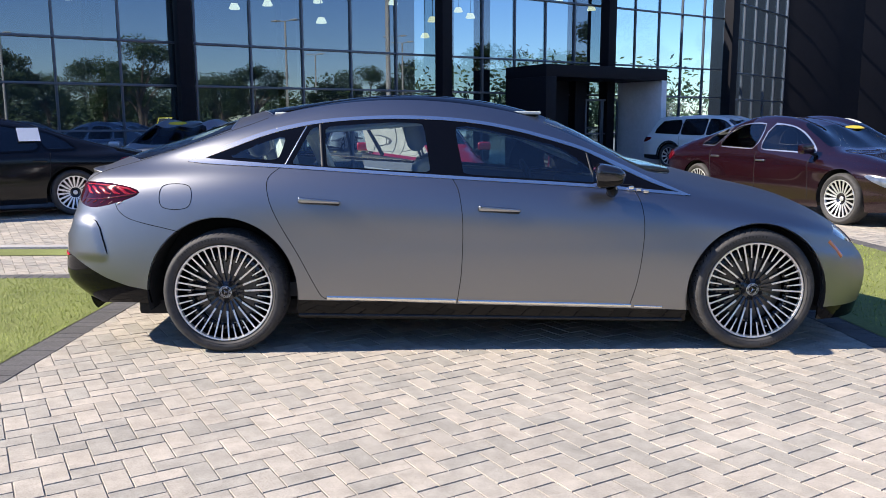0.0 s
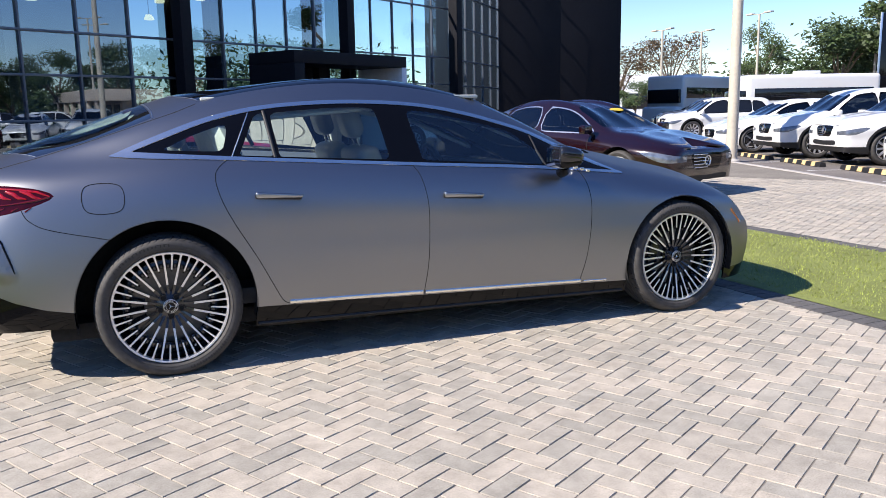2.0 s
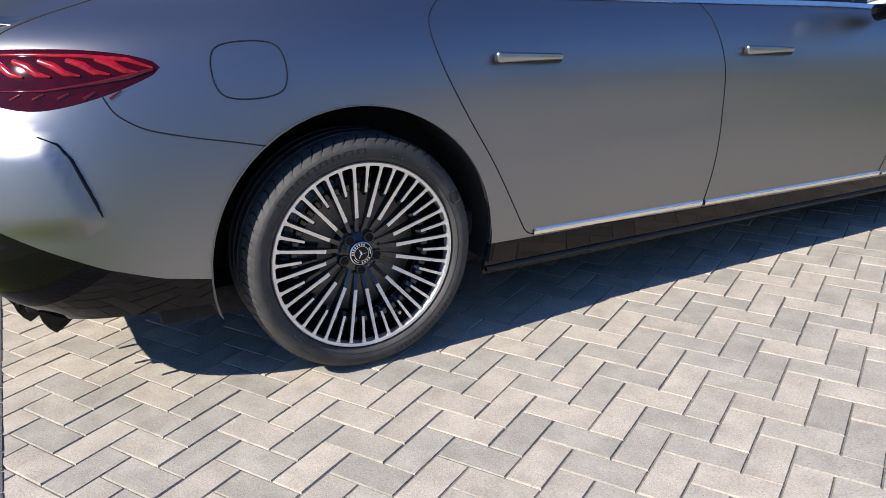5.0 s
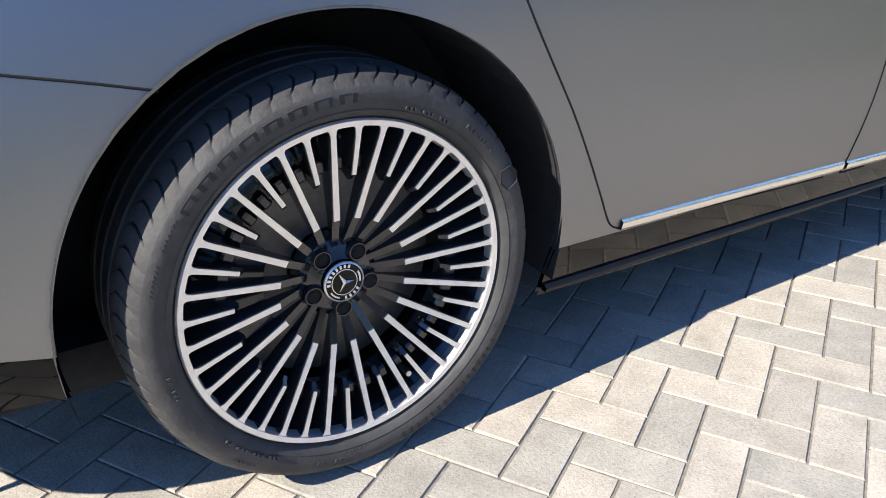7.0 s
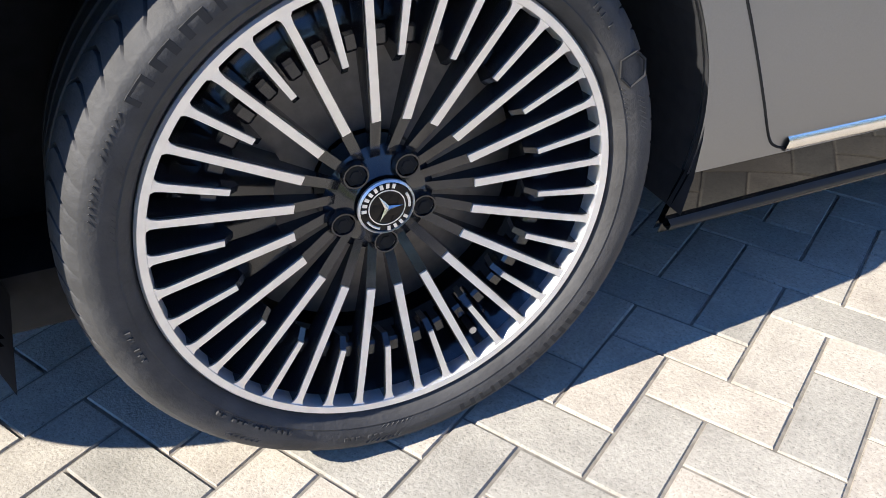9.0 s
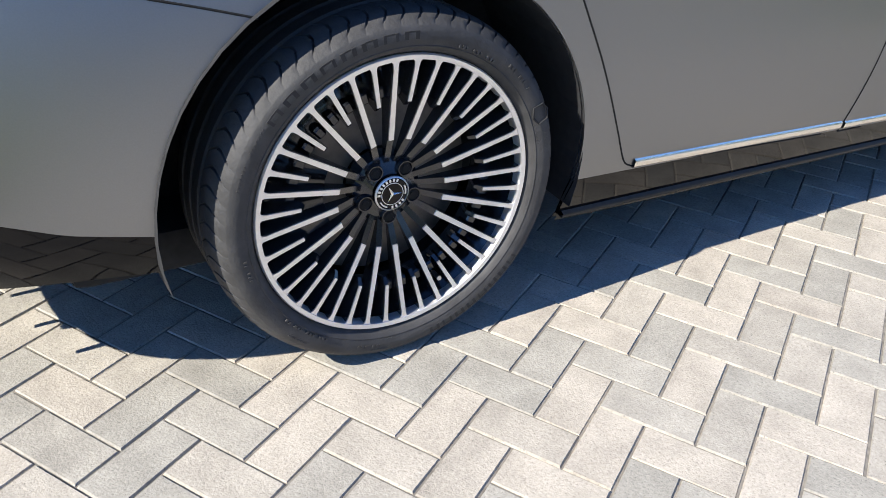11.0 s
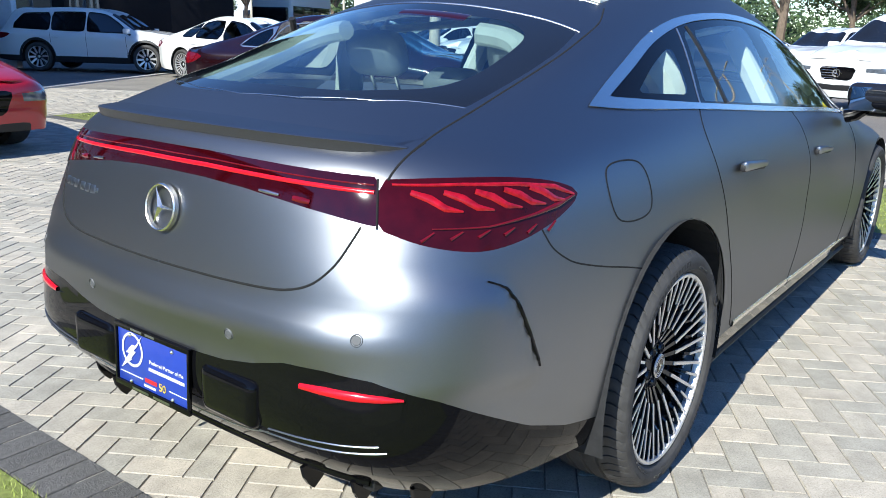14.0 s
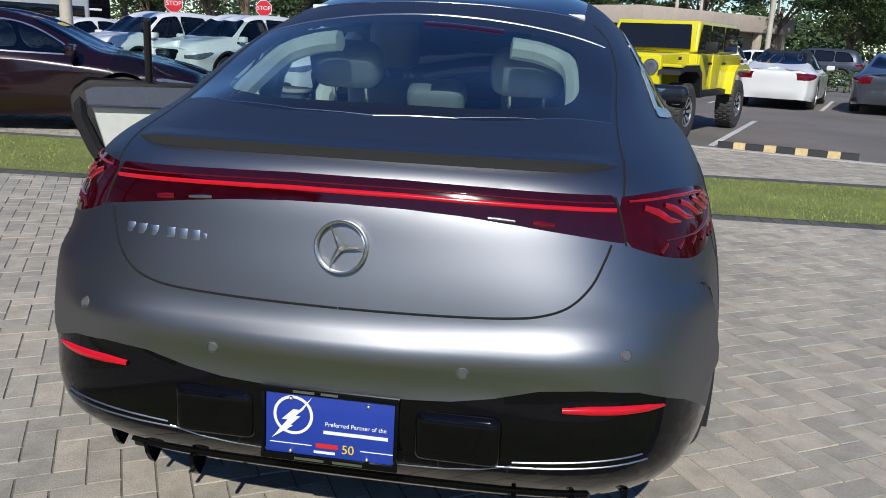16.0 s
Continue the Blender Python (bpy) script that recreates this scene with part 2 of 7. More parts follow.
BARK = material("bark", (0.16, 0.12, 0.085), 0.9, grain=0.3, scale=12, bump=0.6, bump_scale=25)
LEAF = material("leaves", (0.045, 0.075, 0.020), 0.6, grain=0.3, scale=0.6, per_piece=0.35, island=True)
LEAF_DRY = material("russet_leaves", (0.11, 0.07, 0.03), 0.6, grain=0.3, scale=0.6, per_piece=0.35, island=True)
HEDGE = material("hedge_leaves", (0.06, 0.11, 0.025), 0.6, grain=0.3, scale=2, per_piece=0.35, island=True)


def car_paint(name, color, metal=0.2, rough=0.28):
    return material(name, color, rough, metal, grain=0.03, scale=200, coat=0.9)


WHITE_PAINT = car_paint("white_car_paint", (0.72, 0.72, 0.70), 0.0)
MAROON_PAINT = car_paint("maroon_car_paint", (0.014, 0.0022, 0.0045), 0.3, 0.25)
BLACK_PAINT = material("black_car_paint", (0.006, 0.006, 0.007), 0.12, 0.0, grain=0.03, scale=200, coat=0.2, spec=0.3)
SILVER_PAINT = car_paint("silver_car_paint", (0.42, 0.43, 0.45), 0.6)
RED_PAINT = car_paint("red_car_paint", (0.36, 0.006, 0.018), 0.1)
YELLOW_PAINT = car_paint("yellow_car_paint", (0.70, 0.62, 0.01), 0.0)
GREY_PAINT = car_paint("slate_car_paint", (0.08, 0.09, 0.11), 0.5)


# ---- mesh tools ----
def mesh_object(name, verts, faces, mat, parent=None, label="", smooth=False, auto=None):
    me = bpy.data.meshes.new(name)
    me.from_pydata([tuple(v) for v in verts], [], [tuple(f) for f in faces])
    if smooth:
        me.polygons.foreach_set("use_smooth", [True] * len(me.polygons))
    me.update()
    if auto is not None:
        me.set_sharp_from_angle(angle=radians(auto))
    me.materials.append(mat)
    ob = new(name, me)
    if parent is not None:
        ob.parent = parent
    if label:
        ob["label"] = label
    return ob


def part(name, bm, mat, parent=None, label="", smooth=True, auto=35):
    me = bpy.data.meshes.new(name)
    bmesh.ops.recalc_face_normals(bm, faces=bm.faces[:])
    bm.to_mesh(me)
    bm.free()
    if smooth:
        me.polygons.foreach_set("use_smooth", [True] * len(me.polygons))
        me.set_sharp_from_angle(angle=radians(auto))
    me.materials.append(mat)
    ob = new(name, me)
    if parent is not None:
        ob.parent = parent
    if label:
        ob["label"] = label
    return ob


def each_island(ob):
    """Parts the separate pieces of a mesh into objects of their own beside it."""
    bm = bmesh.new()
    bm.from_mesh(ob.data)
    bm.faces.ensure_lookup_table()
    left, groups = set(bm.faces), []
    while left:
        todo, got = [left.pop()], []
        while todo:
            f = todo.pop()
            got.append(f.index)
            for e in f.edges:
                for g in e.link_faces:
                    if g in left:
                        left.remove(g)
                        todo.append(g)
        groups.append(set(got))
    bm.free()
    whole = ob.data
    for k, keep in enumerate(groups):
        me = whole.copy()
        b2 = bmesh.new()
        b2.from_mesh(me)
        b2.faces.ensure_lookup_table()
        bmesh.ops.delete(b2, geom=[f for f in b2.faces if f.index not in keep], context="FACES")
        b2.to_mesh(me)
        b2.free()
        if k == 0:
            ob.data = me
            continue
        o2 = new(ob.name.split(".")[0], me)
        o2.parent = ob.parent
        for md in ob.modifiers:
            so = o2.modifiers.new("thickness", "SOLIDIFY")
            so.thickness, so.offset, so.use_rim = md.thickness, -1, False


def thing(name, m=None, label="", category="", group="", kind=""):
    e = new(name)
    e.empty_display_size = 0.2
    if m is not None:
        e.matrix_world = m
    return tagged(e, label, category, group, kind)


def add_box(bm, c, s, bevel=0.0, m=None, seg=2):
    r = bmesh.ops.create_cube(bm, size=1.0)
    vs = r["verts"]
    bmesh.ops.scale(bm, vec=s, verts=vs)
    if bevel > 0:
        es = list({e for v in vs for e in v.link_edges})
        rb = bmesh.ops.bevel(bm, geom=es, offset=bevel, segments=seg, affect="EDGES", profile=0.6)
        vs = list({v for f in rb["faces"] for v in f.verts} | {v for v in vs if v.is_valid})
    bmesh.ops.translate(bm, vec=c, verts=vs)
    if m is not None:
        bmesh.ops.transform(bm, matrix=m, verts=vs)
    return vs


def box_part(name, c, s, mat, parent=None, bevel=0.01, label="", m=None, seg=2):
    bm = bmesh.new()
    add_box(bm, c, s, bevel, m, seg)
    return part(name, bm, mat, parent, label)


def lathe(bm, profile, axis="y", seg=48, closed=False, m=None, angles=None):
    """Turns (radius, offset) points round an axis, in even steps or at the angles given."""
    rings = []
    seg = len(angles) if angles else seg
    for k in range(seg):
        a = angles[k] if angles else 2 * math.pi * k / seg
        ring = []
        for r, o in profile:
            p = (r * math.cos(a), o, r * math.sin(a)) if axis == "y" else (r * math.cos(a), r * math.sin(a), o)
            v = bm.verts.new(p)
            if m is not None:
                v.co = m @ v.co
            ring.append(v)
        rings.append(ring)
    n = len(profile)
    for k in range(seg):
        a, b = rings[k], rings[(k + 1) % seg]
        for i in range(n if closed else n - 1):
            j = (i + 1) % n
            bm.faces.new((a[i], a[j], b[j], b[i]))
    return rings


def tube(bm, pts, r, seg=8, cap=True):
    """A round bar along a line of points; r is a radius or one per point."""
    pts = [Vector(p) for p in pts]
    rs = r if isinstance(r, (list, tuple)) else [r] * len(pts)
    rings = []
    side = None
    for i, p in enumerate(pts):
        d = (pts[min(i + 1, len(pts) - 1)] - pts[max(i - 1, 0)]).normalized()
        if side is None:
            side = d.orthogonal().normalized()
        side = (side - d * side.dot(d)).normalized()
        up = d.cross(side)
        rings.append([bm.verts.new(p + (side * math.cos(2 * math.pi * k / seg) + up * math.sin(2 * math.pi * k / seg)) * rs[i]) for k in range(seg)])
    for a, b in zip(rings, rings[1:]):
        for k in range(seg):
            bm.faces.new((a[k], a[(k + 1) % seg], b[(k + 1) % seg], b[k]))
    if cap:
        bm.faces.new(rings[0][::-1])
        bm.faces.new(rings[-1])


def prism(bm, outline, depth, m):
    """Extrudes a flat (x, y) outline along z by depth and lays it by the matrix m."""
    a = [bm.verts.new(m @ Vector((x, y, 0))) for x, y in outline]
    b = [bm.verts.new(m @ Vector((x, y, depth))) for x, y in outline]
    bm.faces.new(a[::-1])
    bm.faces.new(b)
    for i in range(len(a)):
        j = (i + 1) % len(a)
        bm.faces.new((a[i], a[j], b[j], b[i]))


def letters(name, text, size, m, mat, parent=None, depth=0.002, align="CENTER", label=""):
    """Writing in the built-in font, turned into a mesh."""
    cu = bpy.data.curves.new(name, "FONT")
    cu.body, cu.size, cu.extrude, cu.align_x, cu.align_y = text, size, depth, align, "CENTER"
    tmp = bpy.data.objects.new(name, cu)
    scene.collection.objects.link(tmp)
    bpy.context.view_layer.update()
    me = bpy.data.meshes.new_from_object(tmp.evaluated_get(bpy.context.evaluated_depsgraph_get()))
    bpy.data.objects.remove(tmp)
    me.transform(m)
    me.materials.clear()
    me.materials.append(mat)
    ob = new(name, me)
    if parent is not None:
        ob.parent = parent
    if label:
        ob["label"] = label
    return ob


# ---- lofted bodywork ----
def spline(t, p, at):
    """Natural cubic spline through p (n, ...) at the parameters t."""
    p = np.asarray(p, float)
    shape = p.shape[1:]
    p = p.reshape(len(t), -1)
    n = len(t)
    h = np.diff(t)
    a = np.zeros((n, n))
    r = np.zeros((n, p.shape[1]))
    a[0, 0] = a[-1, -1] = 1
    for i in range(1, n - 1):
        a[i, i - 1], a[i, i], a[i, i + 1] = h[i - 1], 2 * (h[i - 1] + h[i]), h[i]
        r[i] = 6 * ((p[i + 1] - p[i]) / h[i] - (p[i] - p[i - 1]) / h[i - 1])
    m = np.linalg.solve(a, r)
    k = np.clip(np.searchsorted(t, at, side="right") - 1, 0, n - 2)
    x0, x1, hk = (at - t[k])[:, None], (t[k + 1] - at)[:, None], h[k][:, None]
    out = (m[k] * x1**3 + m[k + 1] * x0**3) / (6 * hk) + (p[k] / hk - m[k] * hk / 6) * x1 + (p[k + 1] / hk - m[k + 1] * hk / 6) * x0
    return out.reshape((len(at),) + shape)


def loft(lines, step_u, step_v):
    """Grid (v, u, 3) of a half body through feature lines, each from rear centre to front centre (y <= 0), the last one on the centre line."""
    p = np.array(lines, float)
    p[:, :, 1] *= -1
    flip = np.array([1, -1, 1.0])
    # mirrored points beyond the centre plane keep the ends smooth
    p = np.concatenate([p[:, 3:0:-1] * flip, p, p[:, -2:-5:-1] * flip], 1)
    p = np.concatenate([p, p[-2:-4:-1] * flip], 0)
    du = np.linalg.norm(np.diff(p, axis=1), axis=2).mean(0)
    tu = np.r_[0, np.cumsum(np.sqrt(du) * du.mean() ** 0.5)]
    dv = np.linalg.norm(np.diff(p, axis=0), axis=2).mean(1)
    tv = np.r_[0, np.cumsum(dv)]
    nu = max(8, int((tu[-4] - tu[3]) / step_u))
    nv = max(6, int(tv[-3] / step_v))
    g = spline(tu, p.transpose(1, 0, 2), np.linspace(tu[3], tu[-4], nu + 1)).transpose(1, 0, 2)
    g = spline(tv, g, np.linspace(0, tv[-3], nv + 1))
    g[:, 0, 1] = g[:, -1, 1] = g[-1, :, 1] = 0
    return g


class Skin:
    """A surface whose faces are cut along outlines and sorted into panels."""

    def __init__(self, grid, label="body"):
        nv, nu = grid.shape[:2]
        self.v = [tuple(p) for p in grid.reshape(-1, 3)]
        self.f, self.tag = [], []
        for i in range(nv - 1):
            for j in range(nu - 1):
                a = i * nu + j
                self.f.append((a, a + 1, a + nu + 1, a + nu))
                self.tag.append(label)

    def cut(self, dist, label, only=None, where=None):
        """Splits faces along dist = 0 and gives those inside (dist < 0) the label."""
        v = np.array(self.v)
        s = dist(v)
        s[np.abs(s) < 1e-5] = -1e-5
        ok = np.ones(len(v), bool) if where is None else where(v)
        s = s.tolist()
        faces, tags, made = [], [], {}
        for f, t in zip(self.f, self.tag):
            if (only and t not in only) or not all(ok[i] for i in f):
                faces.append(f), tags.append(t)
                continue
            neg = [s[i] < 0 for i in f]
            if all(neg):
                faces.append(f), tags.append(label)
            elif not any(neg):
                faces.append(f), tags.append(t)
            else:
                ins, out = [], []
                n = len(f)
                for k in range(n):
                    a, b = f[k], f[(k + 1) % n]
                    (ins if s[a] < 0 else out).append(a)
                    if (s[a] < 0) != (s[b] < 0):
                        key = (min(a, b), max(a, b))
                        if key not in made:
                            w = s[a] / (s[a] - s[b])
                            pa, pb = self.v[a], self.v[b]
                            made[key] = len(self.v)
                            self.v.append(tuple(pa[i] + (pb[i] - pa[i]) * w for i in range(3)))
                            s.append(1.0)
                        ins.append(made[key]), out.append(made[key])
                if len(ins) > 2:
                    faces.append(tuple(ins)), tags.append(label)
                if len(out) > 2:
                    faces.append(tuple(out)), tags.append(t)
        self.f, self.tag = faces, tags

    def panel(self, labels, name, mat, parent, mirror=0, text="", thick=0.0, lift=0.0):
        """One mesh of the faces with these labels. mirror 0: this side, 1: the other, 2: both."""
        labels = {labels} if isinstance(labels, str) else set(labels)
        idx = {}
        verts, faces = [], []
        for f, t in zip(self.f, self.tag):
            if t in labels:
                faces.append(tuple(idx.setdefault(i, len(idx)) for i in f))
        if not faces:
            return None
        base = [self.v[i] for i in idx]
        if mirror == 0:
            verts = base
        elif mirror == 1:
            verts, faces = [(x, -y, z) for x, y, z in base], [f[::-1] for f in faces]
        else:
            verts = list(base)
            other = []
            for x, y, z in base:
                if abs(y) < 1e-4:
                    other.append(verts.index((x, y, z)) if False else None)
                else:
                    other.append(len(verts))
                    verts.append((x, -y, z))
            other = [k if o is None else o for k, o in enumerate(other)]
            faces = faces + [tuple(other[i] for i in f[::-1]) for f in faces]
        me = bpy.data.meshes.new(name)
        me.from_pydata(verts, [], faces)
        me.validate()
        me.polygons.foreach_set("use_smooth", [True] * len(me.polygons))
        me.update()
        if lift or thick:
            no = [Vector(v.normal) for v in me.vertices]
            for v, k in zip(me.vertices, no):
                v.co += k * lift
        me.materials.append(mat)
        ob = new(name, me)
        ob.parent = parent
        if thick:
            so = ob.modifiers.new("thickness", "SOLIDIFY")
            so.thickness, so.offset, so.use_rim = thick, -1, False
        if text:
            ob["label"] = text
        return ob


def smooth_loop(pts, per=10, closed=True):
    """Catmull-Rom line through 2D points; a point given as a triple (x, y, 0) is a sharp corner."""
    n = len(pts)
    out = []
    for i in range(n if closed else n - 1):
        p1, p2 = pts[i], pts[(i + 1) % n]
        p0 = pts[(i - 1) % n] if closed or i else p1
        p3 = pts[(i + 2) % n] if closed or i + 2 < n else p2
        a, b = np.array(p1[:2], float), np.array(p2[:2], float)
        t1 = (b - np.array(p0[:2])) / 2 if len(p1) == 2 else (b - a)
        t2 = (np.array(p3[:2]) - a) / 2 if len(p2) == 2 else (b - a)
        d = np.linalg.norm(b - a)
        for t in (t1, t2):
            k = np.linalg.norm(t)
            if k > d:
                t *= d / k
        for s in np.arange(per) / per:
            out.append((2 * s**3 - 3 * s**2 + 1) * a + (s**3 - 2 * s**2 + s) * t1 + (3 * s**2 - 2 * s**3) * b + (s**3 - s**2) * t2)
    if not closed:
        out.append(np.array(pts[-1][:2], float))
    return np.array(out)


def inside(loop, ax):
    """Signed distance (minus inside) to a closed loop in the plane of the two axes."""
    a = np.asarray(loop)
    b = np.roll(a, -1, 0)

    def dist(v):
        p = v[:, ax]
        best = np.full(len(p), 1e9)
        odd = np.zeros(len(p), bool)
        for (x0, y0), (x1, y1) in zip(a, b):
            e = np.array([x1 - x0, y1 - y0])
            w = p - (x0, y0)
            k = np.clip(w @ e / max(e @ e, 1e-12), 0, 1)
            best = np.minimum(best, ((w - k[:, None] * e) ** 2).sum(1))
            if y0 != y1:
                odd ^= ((y0 > p[:, 1]) != (y1 > p[:, 1])) & (p[:, 0] < (x1 - x0) * (p[:, 1] - y0) / (y1 - y0) + x0)
        return np.sqrt(best) * np.where(odd, -1, 1)

    return dist


def grow(loop, d):
    """A closed loop moved outward (d > 0) or inward."""
    a = np.asarray(loop, float)
    t = np.roll(a, -1, 0) - np.roll(a, 1, 0)
    n = np.stack([t[:, 1], -t[:, 0]], 1) / np.maximum(np.linalg.norm(t, axis=1), 1e-9)[:, None]
    x, y = a.T
    if (x * np.roll(y, -1) - np.roll(x, -1) * y).sum() < 0:
        n = -n
    return a + n * d


def ribbon(name, tree, pts, way, width, lift, mat, parent, mirror=0, label=""):
    """A thin strip laid on a surface: 3D points are dropped onto it along `way`."""
    way = Vector(way).normalized()
    hits = []
    pts = [Vector(p) for p in pts]
    fine = [pts[0]]
    for a, b in zip(pts, pts[1:]):
        n = max(1, int((b - a).length / 0.012))
        fine += [a.lerp(b, (k + 1) / n) for k in range(n)]
    pts = fine
    for p in pts:
        h, nrm, _, _ = tree.ray_cast(Vector(p) - way * 0.6, way)
        if h is not None:
            hits.append((h, nrm if nrm.dot(way) < 0 else -nrm))
    if len(hits) < 2:
        return None
    verts, faces = [], []
    for i, (h, nrm) in enumerate(hits):
        d = hits[min(i + 1, len(hits) - 1)][0] - hits[max(i - 1, 0)][0]
        s = d.cross(nrm)
        if s.length < 1e-9:
            s = Vector((1, 0, 0))
        s.normalize()
        w = width / 2
        for k, up in ((-1, -lift), (-0.5, lift), (0.5, lift), (1, -lift)):
            verts.append(h + s * w * k + nrm * up)
    for i in range(len(hits) - 1):
        for k in range(3):
            a = i * 4 + k
            faces.append((a, a + 1, a + 5, a + 4))
    if mirror:
        verts = [Vector((v.x, -v.y, v.z)) for v in verts]
        faces = [f[::-1] for f in faces]
    return mesh_object(name, verts, faces, mat, parent, label, smooth=True)


# ---- the grey saloon ----
def theta(v):
    """Wrap coordinate round the tail (metres along the bumper) and height."""
    a = np.degrees(np.arctan2(np.abs(v[:, 1]), -(v[:, 0] + 1.9)))
    return np.stack([a * 0.013, v[:, 2]], 1)


def wrapped(loop):
    d = inside([(a * 0.013, z) for a, z in loop], [0, 1])
    return lambda v: d(theta(v))


PHASE = radians(4)


def spoke_wheel(name, parent, m, r=0.3735, rim=0.2945, width=0.255, spokes=20, inner=0.40, two_tone=True, detail=True, face=RIM_CUT, back=RIM_BLACK, bar=0.0085, split=False):
    """A road wheel, its outer face towards -y, centred on the hub."""
    w = thing(name)
    w.parent = parent
    w.matrix_local = m
    seg = 160 if detail else 40
    h = width / 2
    bm = bmesh.new()
    s = rim + 0.012
    if detail:
        prof = [(rim - 0.004, -h + 0.03), (rim + 0.003, -h + 0.010), (rim + 0.007, -h + 0.003), (rim + 0.009, -h - 0.001), (rim + 0.017, -h - 0.007), (rim + 0.019, -h - 0.0062), (rim + 0.030, -h - 0.0105),
                (rim + 0.042, -h - 0.0105), (r - 0.026, -h - 0.0065), (r - 0.024, -h - 0.0045), (r - 0.016, -h + 0.004), (r - 0.009, -h + 0.016), (r - 0.004, -h + 0.030), (r - 0.001, -h + 0.045), (r, -h + 0.060)]
        for gy in (-0.050, 0.0, 0.050):
            prof += [(r, gy - 0.007), (r - 0.007, gy - 0.005), (r - 0.007, gy + 0.005), (r, gy + 0.007)]
        prof += [(r, h - 0.045), (r - 0.005, h - 0.022), (r - 0.014, h - 0.008), (r - 0.04, h), (rim, h - 0.01)]
        pitch = 2 * math.pi / 66
        steps = [k * pitch + o * pitch for k in range(66) for o in (0.0, 0.04, 0.12, 0.16, 0.45, 0.72)]
        lathe(bm, prof, angles=steps)
        # slanted grooves across the shoulder blocks
        bm.verts.ensure_lookup_table()
        n_ = len(prof)
        for k in range(len(steps)):
            for i in range(10, n_ - 4):
                v = bm.verts[k * n_ + i]
                y = v.co.y
                q = math.hypot(v.co.x, v.co.z)
                if y < -0.058:
                    if k % 6 in (1, 2):
                        e = 0.0075 if i > 11 else (0.005 if i > 10 else 0.0015)
                        v.co.x *= 1 - e / q
                        v.co.z *= 1 - e / q
                turn_ = 1.1 * (y + h) * min(1.0, max(0.0, (-y - 0.03) / 0.05)) + 0.03 * math.sin((y + h) * 60)
                v.co = Matrix.Rotation(turn_, 3, "Y") @ v.co
        # the contact patch rests flat
        for v in bm.verts:
            v.co.z = max(v.co.z, -0.368)
    else:
        lathe(bm, [(rim - 0.004, -h + 0.03), (rim + 0.004, -h + 0.012), (s, -h + 0.006), (s + 0.012, -h - 0.004), ((s + r) / 2, -h - 0.010), (r - 0.03, -h - 0.004), (r - 0.014, -h + 0.008), (r - 0.005, -h + 0.022),
                   (r, -h + 0.045), (r, h - 0.045), (r - 0.005, h - 0.022), (r - 0.014, h - 0.008), (r - 0.04, h), (rim, h - 0.01)], seg=seg)
    part("tyre", bm, RUBBER, w)
    bm = bmesh.new()
    lathe(bm, [(rim, -h + 0.02), (rim - 0.012, -h + 0.045), (rim - 0.03, -h + 0.075), (rim - 0.045, 0.0), (rim - 0.045, h - 0.03), (rim, h - 0.015)], seg=seg)
    part("barrel", bm, back, w)
    bm = bmesh.new()
    lip = [(rim, -h + 0.022), (rim + 0.001, -h + 0.008), (rim - 0.002, -h + 0.0045), (rim - 0.0108, -h + 0.0062), (rim - 0.0118, -h + 0.009), (rim - 0.0135, -h + 0.03)]
    lathe(bm, lip, seg=seg)
    part("rim_lip", bm, face, w)
    y0 = -h + 0.008
    count = spokes * 2 if two_tone else spokes

    def bar_mesh(bm, long, rot):
        """Machined face on a black flank; the flank runs on down to the hub."""
        ri = inner * rim if long else 0.68 * rim
        ro = rim - 0.010
        dip = 0.032 if long else 0.012
        if detail:
            ro = rim - 0.0095
            wo, wi = (bar * 1.08, bar * 1.32) if long else (bar * 1.06, bar * 0.86)
        else:
            wo, wi = bar * 1.1, bar * (0.84 if long else 0.66)
        q = [(ri, y0 + dip, -wi / 2), (ri, y0 + dip, wi / 2), (ro - 0.014, y0 + 0.001, wo / 2), (ro - 0.006, y0 + 0.0005, wo * 0.62), (ro - 0.001, y0, wo * 1.05), (ro - 0.001, y0, -wo * 1.05), (ro - 0.006, y0 + 0.0005, -wo * 0.62), (ro - 0.014, y0 + 0.001, -wo / 2)]
        top = [bm.verts.new(rot @ Vector(p)) for p in q]
        low = [bm.verts.new(rot @ Vector((x, y + 0.003, z))) for x, y, z in q]
        bm.faces.new(top)
        for i in range(8):
            bm.faces.new((top[i], low[i], low[(i + 1) % 8], top[(i + 1) % 8]))
        n0 = len(bm.faces)
        reach = 0.50 * inner * rim if long else 0.012
        q2 = [(ri - reach, y0 + dip + (0.026 if long else 0.016), wi * 0.55), (ri, y0 + dip + 0.0032, wi * 0.60), (ro, y0 + 0.0032, wo * 0.64), (ro, y0 + 0.045, wo * 0.85), (ri - (reach if long else 0.0), y0 + 0.062, wi * 0.55)]
        u = [bm.verts.new(rot @ Vector(p)) for p in q2]
        d = [bm.verts.new(rot @ Vector((x, y, -z))) for x, y, z in q2]
        bm.faces.new(u)
        bm.faces.new(d[::-1])
        for i in range(5):
            bm.faces.new((u[i], d[i], d[(i + 1) % 5], u[(i + 1) % 5]))
        bm.faces.ensure_lookup_table()
        for f in bm.faces[n0:]:
            f.material_index = 1

